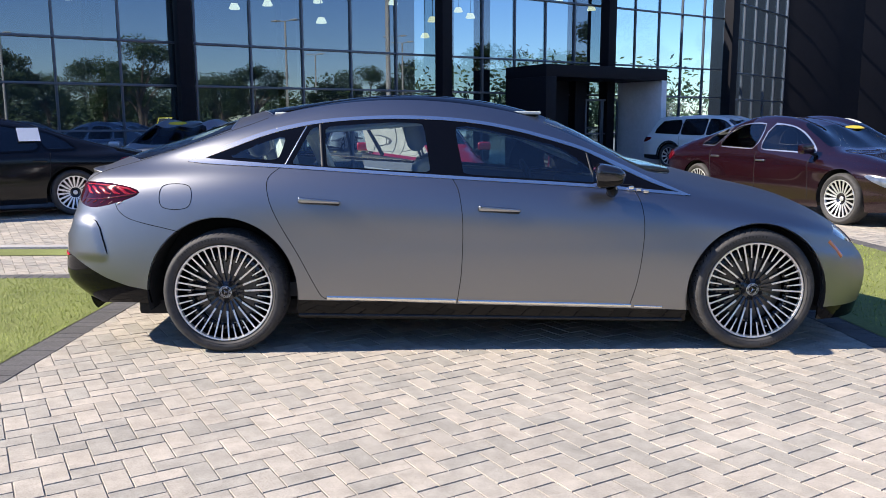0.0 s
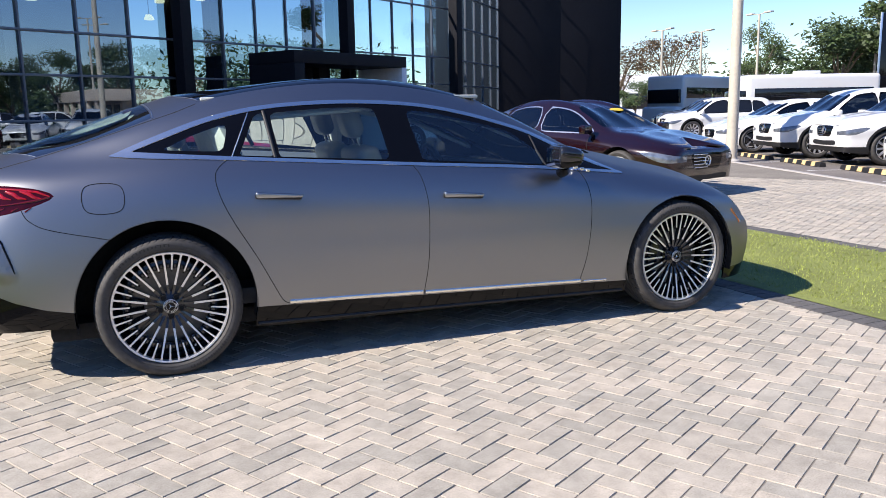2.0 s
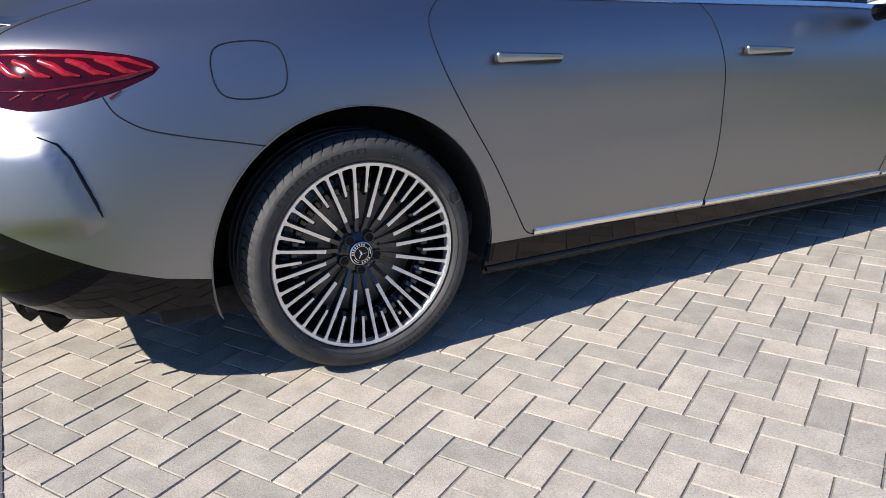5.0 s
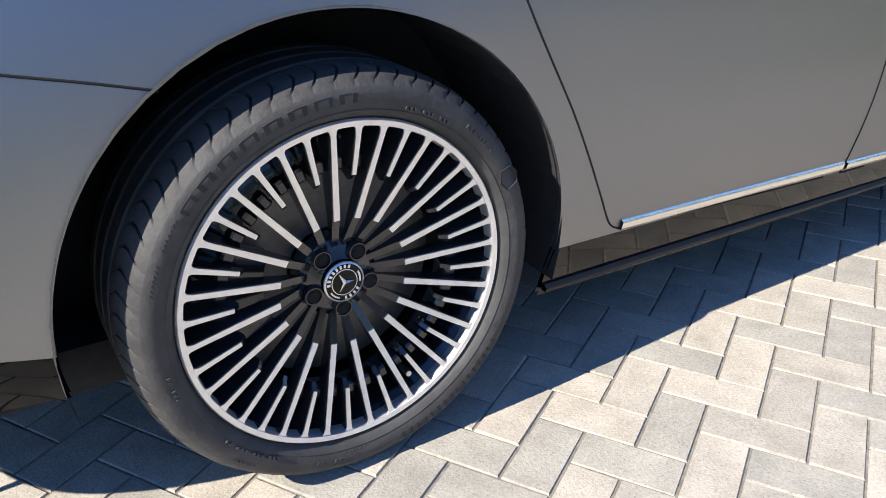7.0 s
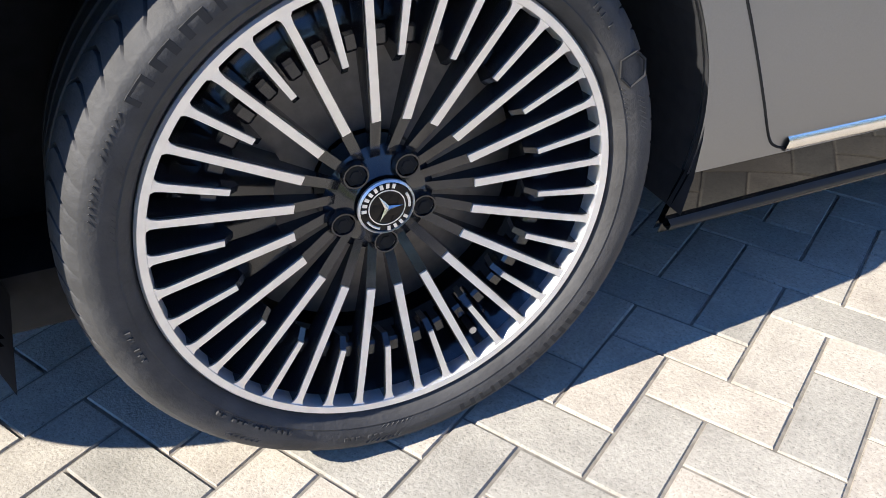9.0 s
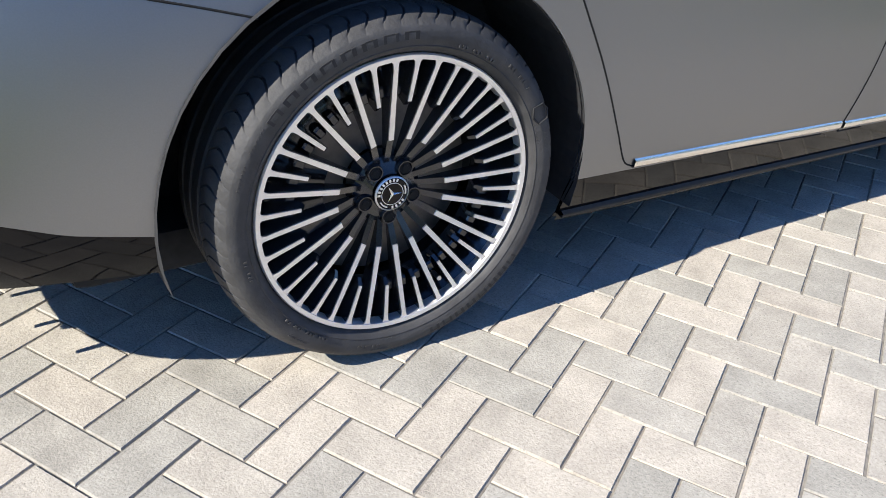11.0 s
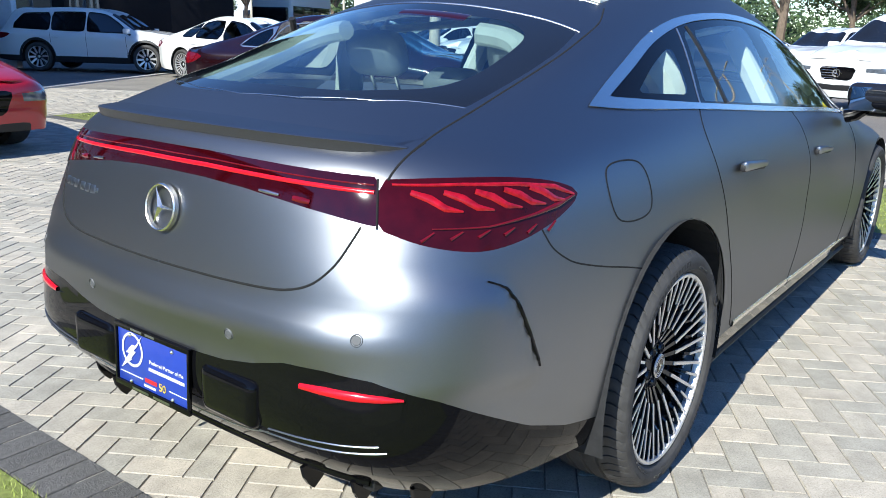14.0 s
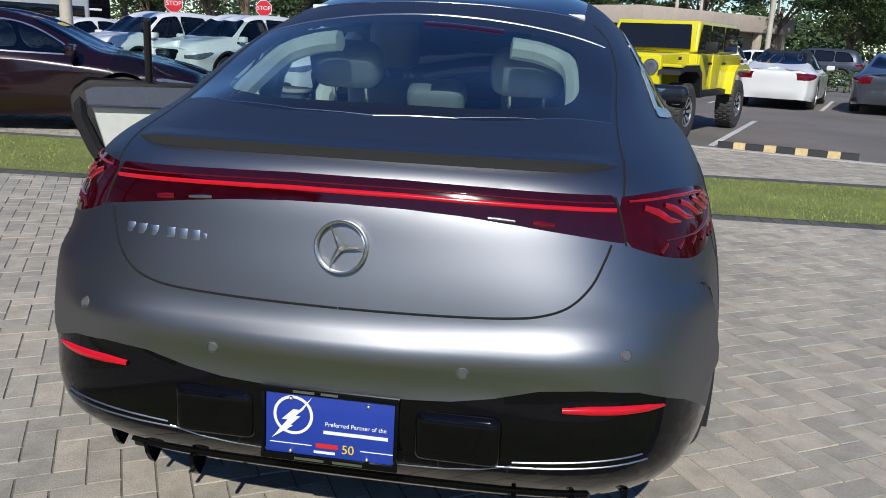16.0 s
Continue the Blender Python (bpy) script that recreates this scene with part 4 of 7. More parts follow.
skin.panel(["body"], "body_shell", PAINT, hero, 2, thick=0.012)
skin.panel("bonnet", "bonnet", PAINT, hero, 2)
skin.panel("rear_bumper", "rear_bumper", PAINT, hero, 2, thick=0.01)
boot = skin.panel("boot_lid", "boot_lid", PAINT, hero, 2, thick=0.01)
skin.panel("valance", "rear_valance", BLACK_GLOSS, hero, 2, "gloss black lower bumper", thick=0.01)
skin.panel("front_lip", "front_splitter", BLACK_GLOSS, hero, 2, thick=0.01)
skin.panel("grille", "front_grille", BLACK_GLOSS, hero, 2)
skin.panel("roof_glass", "roof_panel", BLACK_GLOSS, hero, 2, "dark glass roof panel")
skin.panel("windscreen", "windscreen", CAR_GLASS, hero, 2).visible_shadow = False
skin.panel("rear_frit", "rear_window_border", PRIVACY, hero, 2)
skin.panel("rear_glass", "rear_window", REAR_GLASS, hero, 2).visible_shadow = False
skin.panel("light_band", "light_band", LAMP_DEEP, hero, 2, "full-width dark red tail light band")
doors = {}
for mir in (0, 1):
    skin.panel("tail_lamp", "tail_lamp", LAMP_BODY, hero, mir, "dark red wraparound tail lamp")
    skin.panel("sill", "sill", BLACK_GLOSS, hero, mir, thick=0.01)
    skin.panel("headlamp", "headlamp", LAMP_CLEAR, hero, mir)
    each_island(skin.panel("pillar", "window_surround", BLACK_GLOSS, hero, mir, thick=0.006))
    skin.panel("chrome", "chrome_window_trim", CHROME, hero, mir, "bright chrome trim round the side windows", thick=0.012, lift=0.004)
    skin.panel("win_quarter", "quarter_window", CAR_GLASS, hero, mir).visible_shadow = False
    rd = skin.panel("rear_door", "rear_door", PAINT, hero, mir, thick=0.02)
    if mir == 0:
        skin.panel("pillar_rear_door", "door_window_frame", BLACK_GLOSS, rd, mir)
    for wn in ("win_vent", "win_rear"):
        skin.panel(wn, "door_window", CAR_GLASS, rd, mir).visible_shadow = False
    skin.panel("flap", "charging_flap", PAINT, hero, mir) if mir == 0 else skin.panel("flap", "side_panel_patch", PAINT, hero, mir)
    fd = skin.panel("front_door", "front_door", PAINT, hero, mir, thick=0.02)
    skin.panel("pillar_door", "door_window_frame", BLACK_GLOSS, fd, mir, thick=0.02)
    skin.panel("win_front", "door_window", CAR_GLASS, fd, mir).visible_shadow = False
    doors[mir] = fd


def on_side(loop):
    return [(x, -1.0, z) for x, z in loop]


def at_theta(a, z):
    """Seed point and drop direction for the tail wrap."""
    r = radians(a)
    return Vector((-1.9 - math.cos(r) * 1.5, -math.sin(r) * 1.5, z)), Vector((math.cos(r), math.sin(r), 0))


def wrap_ribbon(name, pts, width, lift, mat, parent, mirror=0, label=""):
    verts, hits = [], []
    n = 5
    ws = width if isinstance(width, list) else [width] * len(pts)
    fine = [(pts[i][0] + (pts[i + 1][0] - pts[i][0]) * k / n, pts[i][1] + (pts[i + 1][1] - pts[i][1]) * k / n) for i in range(len(pts) - 1) for k in range(n)] + [pts[-1]]
    width = [ws[i] + (ws[i + 1] - ws[i]) * k / n for i in range(len(pts) - 1) for k in range(n)] + [ws[-1]]
    for a, z in fine:
        o, d = at_theta(a, z)
        h, nrm, _, _ = shell_tree.ray_cast(o, d)
        if h is not None:
            hits.append((h, nrm if nrm.dot(d) < 0 else -nrm))
    faces = []
    for i, (h, nrm) in enumerate(hits):
        d = hits[min(i + 1, len(hits) - 1)][0] - hits[max(i - 1, 0)][0]
        s = d.cross(nrm).normalized() * (width[i] if isinstance(width, list) else width) / 2
        for k, up in ((-1, -lift), (-0.6, lift), (0.6, lift), (1, -lift)):
            verts.append(h + s * k + nrm * up)
    for i in range(len(hits) - 1):
        for k in range(3):
            a = i * 4 + k
            faces.append((a, a + 1, a + 5, a + 4))
    if mirror == 1:
        verts, faces = [Vector((v.x, -v.y, v.z)) for v in verts], [f[::-1] for f in faces]
    return mesh_object(name, verts, faces, mat, parent, label, smooth=True)


ACROSS = (0, 1, 0)
for mir in (0, 1):
    # panel gaps
    if mir == 0:
        ribbon("door_gap", shell_tree, on_side(rear_door[:90]), ACROSS, 0.0058, 0.0015, SEAM, hero, mir)
    ribbon("door_gap", shell_tree, on_side(front_door[:42]), ACROSS, 0.0058, 0.0015, SEAM, hero, mir)
    ribbon("door_gap", shell_tree, on_side(front_door[50:92]), ACROSS, 0.0055, 0.0015, SEAM, hero, mir)
    ribbon("flap_gap", shell_tree, on_side(np.vstack([flap, flap[:1]])), ACROSS, 0.0058, 0.0016, SEAM, hero, mir) if mir == 0 else None
    gap = smooth_loop([(-1.865, .742), (-1.95, .762), (-2.05, .783), (-2.13, .803), (-2.18, .82), (-2.222, .846), (-2.244, .868), (-2.262, .905)], closed=False)
    ribbon("bumper_gap", shell_tree, on_side(gap), ACROSS, 0.0055, 0.0015, SEAM, hero, mir)
    sill_line = [(x, -1.0, .322 - .031 * (x + 1.0) + .012) for x in np.linspace(-.985, -.205, 20)]
    ribbon("sill_trim", shell_tree, sill_line, ACROSS, 0.034, 0.006, CHROME, hero, mir, "bright chrome strip along the sill")
    sill_line = [(x, -1.0, .322 - .031 * (x + 1.0) + .010) for x in np.linspace(-.19, .86, 24)]
    ribbon("sill_trim", shell_tree, sill_line, ACROSS, 0.030, 0.006, CHROME, hero, mir)
    sill_line = [(x, -1.0, .322 - .031 * (x + 1.0) + .006) for x in np.linspace(.88, 1.05, 6)]
    ribbon("sill_trim", shell_tree, sill_line, ACROSS, 0.018, 0.004, CHROME, hero, mir)
    ribbon("sill_edge", shell_tree, [(x, -1.0, .222 - .018 * (x + 1.0)) for x in np.linspace(-1.16, 1.18, 40)], ACROSS, 0.022, 0.01, BLACK_MATTE, hero, mir)
    ribbon("window_divider", shell_tree, on_side([(-1.005, 1.12), (-1.035, 1.37)]), ACROSS, 0.022, 0.004, BLACK_MATTE, hero, mir)
    ribbon("window_divider", shell_tree, on_side([(.66, 1.01), (.625, 1.1), (.61, 1.19)]), ACROSS, 0.018, 0.004, BLACK_MATTE, hero, mir)
    ribbon("pillar_trim", shell_tree, on_side([(-1.235, 1.13), (-1.12, 1.36)]), ACROSS, 0.008, 0.003, SATIN_CHROME, hero, mir)
    ribbon("side_marker", shell_tree, on_side([(2.07, .66), (2.13, .60), (2.16, .56)]), ACROSS, 0.035, 0.003, AMBER, hero, mir)
    # bumper vent: a dark slit with a bright foot, and a soft crease above it
    wrap_ribbon("bumper_vent", [(57, .814), (59.8, .795), (61.7, .753), (63.3, .687), (64.6, .629), (65.1, .600)], [.003, .007, .011, .013, .011, .005], 0.005, BLACK_GLOSS, hero, mir)
    wrap_ribbon("rear_reflector", [(32.6, .572), (36, .574), (40, .574), (43.5, .574), (46, .574)], [.016, .025, .026, .020, .005], 0.006, LAMP_BRIGHT, hero, mir, "bright red bumper reflector")
    wrap_ribbon("bumper_trim", [(27, .438), (32, .446), (38, .457), (43, .466)], 0.0035, 0.003, SATIN_CHROME, hero, mir)
    wrap_ribbon("bumper_trim", [(25, .420), (32, .428), (38, .438), (44, .450)], 0.0035, 0.003, SATIN_CHROME, hero, mir)
    wrap_ribbon("bumper_line", [(5, .392), (12, .388), (18, .392), (23, .404), (27, .426)], 0.003, 0.002, SATIN_CHROME, hero, mir)
    wrap_ribbon("diffuser_lip", [(0, .302), (12, .302), (24, .300), (34, .298), (42, .296)], [.045, .045, .045, .04, .012], 0.009, BLACK_GLOSS, hero, mir, "gloss black lower lip")
    # lamp light guides
    wrap_ribbon("lamp_guide", [(45, 1.012), (55, 1.012), (64, 1.006), (71, .992), (75, .968)], [.006, .009, .012, .016, .008], 0.004, LAMP_BLADE, hero, mir)
    wrap_ribbon("lamp_guide", [(75, .966), (71, .952), (66, .940), (58, .925), (50, .925)], [.008, .016, .010, .006, .004], 0.004, LAMP_RED, hero, mir)
    for k in range(5):
        a = 47.5 + 4.6 * k
        wrap_ribbon("lamp_guide", [(a, .998), (a + 2.6, .985), (a + 4.6, .966), (a + 7.0, .958)], [.016, .024, .020, .006], 0.004, LAMP_BLADE, hero, mir)
    for k in range(6):
        a = 48.5 + 3.9 * k
        wrap_ribbon("lamp_fin", [(a, .905 - .0006 * (a - 58) ** 2 * 0.1), (a + 1.8, .918)], [.010, .005], 0.003, LAMP_RED, hero, mir)
    wrap_ribbon("lamp_gap", [(42.8, .922), (42.9, .96), (43, 1.022)], 0.006, 0.003, SEAM, hero, mir)
# tail centre line work
for mir in (0, 1):
    wrap_ribbon("band_guide", [(a, z) for a, z in ((0, 1.010), (10, 1.010), (22, 1.006), (34, 1.001), (42.5, .996))], [.014, .014, .013, .013, .012], 0.003, LAMP_BRIGHT, hero, mir)
    wrap_ribbon("band_guide", [(a, z) for a, z in ((0, 1.024), (12, 1.024), (24, 1.019), (36, 1.013), (42.5, 1.010))], 0.004, 0.003, LAMP_RED, hero, mir)
    wrap_ribbon("reversing_lamp", [(23.5, .974), (25, .973), (27.5, .970)], [.008, .011, .008], 0.003, SATIN_CHROME, hero, mir)
    wrap_ribbon("band_detail", [(30, .968), (31.5, .966), (33, .964)], [.014, .017, .012], 0.003, LAMP_RED, hero, mir)
    lid_pts = [(-.001, .757), (-.25, .760), (-.42, .769), (-.50, .792), (-.55, .838), (-.578, .897), (-.588, .925)]
    pts = smooth_loop(lid_pts, 12, closed=False)
    ribbon("boot_gap", shell_tree, [(-2.9, y, z) for y, z in pts], (1, 0, 0), 0.0075, 0.0015, SEAM, hero, mir)
    ribbon("boot_gap", shell_tree, [(-2.9, y, z) for y, z in ((-.608, 1.02), (-.609, 1.05), (-.609, 1.09))], (1, 0, 0), 0.008, 0.0015, SEAM, hero, mir)
    ribbon("boot_gap", shell_tree, [(x, y, 2.0) for x, y in smooth_loop([(-2.47, -.609), (-2.40, -.607), (-2.3, -.60), (-2.1, -.597), (-1.8, -.602), (-1.66, -.595), (-1.50, -.575), (-1.38, -.53)], closed=False)], (0, 0, -1), 0.006, 0.0015, SEAM, hero, mir)
    ribbon("roof_trim", shell_tree, [(x, y, 2.0) for x, y in ((-1.612, -.57), (-1.615, -.45), (-1.635, -.25), (-1.65, -.1), (-1.655, 0))], (0, 0, -1), 0.008, 0.003, SATIN_CHROME, hero, mir)
    ribbon("roof_trim", shell_tree, [(x, y, 2.0) for x, y in ((-1.365, -.50), (-1.37, -.47), (-1.46, -.25), (-1.495, -.08), (-1.50, 0))], (0, 0, -1), 0.006, 0.003, SATIN_CHROME, hero, mir)
    ribbon("glass_trim", shell_tree, [(x, y, 2.0) for x, y in ((-2.197, -.580), (-2.33, -.40), (-2.395, -.2), (-2.418, 0))], (0, 0, -1), 0.004, 0.001, SATIN_CHROME, hero, mir)
    for a, z, in ((19.6, .641), (40.3, .698)):
        o, d = at_theta(a, z)
        h, nrm, _, _ = shell_tree.ray_cast(o, d)
        bm = bmesh.new()
        q = (nrm if nrm.dot(d) < 0 else -nrm)
        lathe(bm, [(0.0, 0.0015), (0.0095, 0.0015), (0.0105, 0.0), (0.0125, 0.0), (0.013, 0.002), (0.0145, 0.0)], axis="z", seg=20, m=Matrix.Translation(h) @ q.to_track_quat("Z", "Y").to_matrix().to_4x4())
        if mir:
            bmesh.ops.scale(bm, vec=(1, -1, 1), verts=bm.verts[:])
        part("parking_sensor", bm, SENSOR_GREY, hero)

ribbon("window_sticker", shell_tree, [(-1.775, .37, 2.0), (-1.765, .42, 2.0)], (0, 0, -1), 0.03, 0.002, WHITE_PAINT, hero, 0, "small white window sticker")
ribbon("brake_lamp", shell_tree, [(x, y, 2.0) for x, y in ((-1.73, -.25), (-1.74, -.13), (-1.745, 0), (-1.74, .13), (-1.73, .25))], (0, 0, -1), 0.06, 0.002, LAMP_DEEP, hero, 0, "dark high-level brake lamp strip")
# spoiler lip: a slim blade that grows out of the boot lid
bm = bmesh.new()
rows = []
for y in np.linspace(-.594, .594, 49):
    k = abs(y) / .594
    e = max(0.0, (k - .80) / .20) ** 2
    zt = 1.102 - .008 * k**2 - .012 * e
    tall = .024 * (1 - e) + .002
    behind = shell_tree.ray_cast(Vector((-3, -abs(y), zt - tall)), Vector((1, 0, 0)))[0]
    xs = behind.x if behind is not None else -2.5
    xt = xs - .008 * (1 - e) - .001
    deck = lambda x, y=y: (shell_tree.ray_cast(Vector((x, -abs(y), 1.4)), Vector((0, 0, -1)))[0] or Vector((0, 0, 1.06))).z
    row = [(xt + .075, deck(xt + .075) + .0005), (xt + .05, max(deck(xt + .05) + .001, zt + .006 * (1 - e))), (xt + .02, zt + .004 * (1 - e)), (xt + .004, zt + .001), (xt, zt - .0015), (xt + .001, zt - .004), (xs - .001, zt - tall)]
    rows.append([bm.verts.new((x, y, z)) for x, z in row])
dark = bmesh.new()
for a, b in zip(rows, rows[1:]):
    for i in range(4):
        bm.faces.new((a[i], a[i + 1], b[i + 1], b[i]))
    q = [[dark.verts.new(v.co) for v in r[4:]] for r in (a, b)]
    for i in range(2):
        dark.faces.new((q[0][i], q[0][i + 1], q[1][i + 1], q[1][i]))
SPOILER_MAT = material("dark_satin_spoiler", (0.04, 0.04, 0.042), 0.5, 0.2, grain=0.05, scale=200)
sp = part("boot_spoiler", bm, PAINT, hero, "slim lip on the boot")
part("spoiler_edge", dark, SPOILER_MAT, sp, "dark underside of the lip")

# emblem on the boot
bm = bmesh.new()
em = Matrix.Translation((-2.675, 0, .893)) @ Matrix.Rotation(radians(11), 4, "Y")
lathe(bm, [(0.0525, 0.006), (0.054, -0.004), (0.057, -0.006), (0.060, -0.003), (0.0605, 0.008)], seg=48, m=em @ Matrix.Rotation(radians(-90), 4, "Z"))
for k in range(3):
    rot = em @ Matrix.Rotation(radians(90 + 120 * k), 4, "X")
    vs = [bm.verts.new(rot @ Vector(p)) for p in ((0, -.0075, 0), (0, 0, -.0045), (0, .0075, 0), (-.001, .055, 0), (-.010, 0, 0.0))]
    tip = bm.verts.new(rot @ Vector((0.0, 0.0, .055)))
    for a, b in ((0, 4), (4, 2)):
        bm.faces.new((vs[a], vs[b], tip))
part("boot_emblem", bm, CHROME, hero, "round chrome emblem with three spokes", auto=20)
# model lettering as plain chrome bars
for k, y in enumerate((.525, .492, .460, .415, .383, .351, .328)):
    bm = bmesh.new()
    on_lid = shell_tree.ray_cast(Vector((-3, -y, .886)), Vector((1, 0, 0)))[0]
    add_box(bm, (0, 0, 0), (.004, .022 if k < 6 else .012, .024 if k < 6 else .012), .0015, Matrix.Translation((on_lid.x, y, .886)) @ Matrix.Rotation(radians(11), 4, "Y"))
    part("badge_bar", bm, SATIN_CHROME, hero, "small chrome badge bar")

# number plate with frame
PM = Matrix.Translation((-2.727, 0.006, .482)) @ Matrix.Rotation(radians(3), 4, "Y") @ Matrix.Rotation(radians(-90), 4, "Z") @ Matrix.Rotation(radians(90), 4, "X")
bm = bmesh.new()
add_box(bm, (0, 0, 0), (.300, .150, .003), .001)
bmesh.ops.transform(bm, matrix=PM, verts=bm.verts[:])
pl = part("promo_plate", bm, PLATE_BLUE, hero, "blue promotional plate with white lettering")
bm = bmesh.new()
for c, s in (((0, .0805, .002), (.322, .014, .010)), ((0, -.0805, .002), (.322, .016, .010)), ((-.156, 0, .002), (.008, .150, .010)), ((.156, 0, .002), (.008, .150, .010))):
    add_box(bm, c, s, .002)
bmesh.ops.transform(bm, matrix=PM, verts=bm.verts[:])
part("plate_frame", bm, BLACK_GLOSS, pl, "black plate frame")
for x, y, wd in ((-.06, .0805, .05), (0, .0805, .04), (-.045, -.0815, .07), (.045, -.0815, .07)):
    bm = bmesh.new()
    add_box(bm, (x, y, .0072), (wd, .006, .001))
    bmesh.ops.transform(bm, matrix=PM, verts=bm.verts[:])
    part("frame_print", bm, SATIN_CHROME, pl, "plain grey bar of writing", smooth=False)
letters("plate_writing", "Preferred Partner of the", .0145, PM @ Matrix.Translation((.062, .008, .003)), WHITE_INK, pl, .0004)
letters("plate_number", "50", .030, PM @ Matrix.Translation((.045, -.050, .003)), YELLOW_INK, pl, .0004)
bm = bmesh.new()
for c, s in (((.062, -.012, .0025), (.150, .008, .001)), ((-.09, -.048, .0025), (.10, .002, .001)), ((.112, -.048, .0025), (.075, .002, .001)), ((-.01, -.062, .0025), (.05, .006, .001))):
    add_box(bm, c, s)
lathe(bm, [(.040, .003), (.047, .003)], axis="z", seg=40, m=Matrix.Translation((-.085, .022, 0)))
prism(bm, [(-.135, -.038), (-.098, .010), (-.112, .010), (-.085, .036), (-.070, .036), (-.040, .070), (-.062, .036), (-.080, .020), (-.068, .020), (-.092, -.004), (-.085, -.004)][::-1], .001, Matrix.Translation((0, 0, .003)))
bmesh.ops.transform(bm, matrix=PM, verts=bm.verts[:])
part("plate_print", bm, WHITE_INK, pl, smooth=False)
bm = bmesh.new()
add_box(bm, (-.004, -.046, .0027), (.052, .011, .001))
bmesh.ops.transform(bm, matrix=PM, verts=bm.verts[:])
part("plate_print", bm, RED_INK, pl, "red bar", smooth=False)
for x, y in ((-.09, .062), (.09, .062), (-.09, -.066), (.09, -.066)):
    bm = bmesh.new()
    bmesh.ops.create_uvsphere(bm, u_segments=10, v_segments=6, radius=.006, matrix=Matrix.Translation((x, y, .003)))
    bmesh.ops.transform(bm, matrix=PM, verts=bm.verts[:])
    part("plate_screw", bm, CHROME, pl)
# bumper mouldings beside the plate, and the diffuser
for s in (-1, 1):
    bm = bmesh.new()
    add_box(bm, (-2.685, s * .285, .485), (.09, .20, .125), .03, None, 4)
    part("bumper_moulding", bm, BLACK_GLOSS, hero)
    for y, dx in ((.41, 0), (.55, .03), (.68, .095)):
        bm = bmesh.new()
        out = [(-2.612, .295), (-2.604, .262), (-2.59, .238), (-2.574, .222), (-2.545, .240), (-2.51, .268), (-2.47, .30)]
        prism(bm, [(x + dx, z) for x, z in out], .011, Matrix.Translation((0, s * y, 0)) @ Matrix(((1, 0, 0, 0), (0, 0, -1, 0), (0, 1, 0, 0), (0, 0, 0, 1))))
        part("diffuser_fin", bm, BLACK_GLOSS, hero, smooth=False)
bm = bmesh.new()
add_box(bm, (-2.47, 0, .282), (.16, 1.20, .04), .015)
part("diffuser_tray", bm, BLACK_MATTE, hero)
bm = bmesh.new()
add_box(bm, (0, 0, .24), (4.4, 1.5, .10), .03)
part("underbody", bm, WELL, hero)

# wheel housings and wheels
for (ax, az), ar in (ARCH_R, ARCH_F):
    for s in (-1, 1):
        bm = bmesh.new()
        prof = []
        n = 28
        a0, b0 = [], []
        for k in range(n + 1):
            a = math.pi * (k / n) * 1.16 - 0.08 * math.pi
            a0.append(bm.verts.new((ax + (ar + .004) * math.cos(a), s * .952, az + (ar + .004) * math.sin(a))))
            b0.append(bm.verts.new((ax + (ar + .02) * math.cos(a), s * .60, az + (ar + .02) * math.sin(a))))
        for k in range(n):
            bm.faces.new((a0[k], a0[k + 1], b0[k + 1], b0[k]))
        bm.faces.new(b0)
        part("wheel_housing", bm, WELL, hero, smooth=False)
wheel_r = spoke_wheel("rear_wheel", hero, Matrix.Translation((R, -.833, .368)))
for m in (Matrix.Translation((F_, -.833, .368)) @ Matrix.Rotation(0.1, 4, "Y"), Matrix.Translation((R, .833, .368)) @ Matrix.Rotation(math.pi, 4, "Z"), Matrix.Translation((F_, .833, .368)) @ Matrix.Rotation(math.pi, 4, "Z")):
    c = copy_thing(wheel_r, m)
    c.name = "wheel"

# door handles, mirrors
def handle(x, z, parent, mir):
    s = 1 if mir else -1
    bm = bmesh.new()
    add_box(bm, (x, s * .970, z), (.25, .024, .034), .012, None, 3)
    for v in bm.verts:
        if v.co.x > x + .085:
            v.co.z = z + .003 + (v.co.z - z - .003) * max(.35, 1 - (v.co.x - x - .085) / .065)
        v.co.z += -.14 * (v.co.x - x) * .5
        v.co.y -= s * .012 * ((v.co.x - x) / .125) ** 2
    part("door_handle", bm, HANDLE_GREY, parent, "flush satin grey handle")
    bm = bmesh.new()
    add_box(bm, (x - .004, s * .955, z - .006), (.246, .020, .026), .009, None, 2)
    for v in bm.verts:
        v.co.z += -.14 * (v.co.x - x) * .5
    part("handle_recess", bm, BLACK_MATTE, parent)


MIRROR_BLACK = material("gloss_black_mirror_cap", (0.012, 0.012, 0.014), 0.12, grain=0.05, scale=60, coat=0.6)
MIRROR_GLASS = material("dark_mirror_glass", (0.30, 0.32, 0.35), 0.03, 1.0, grain=0.02)


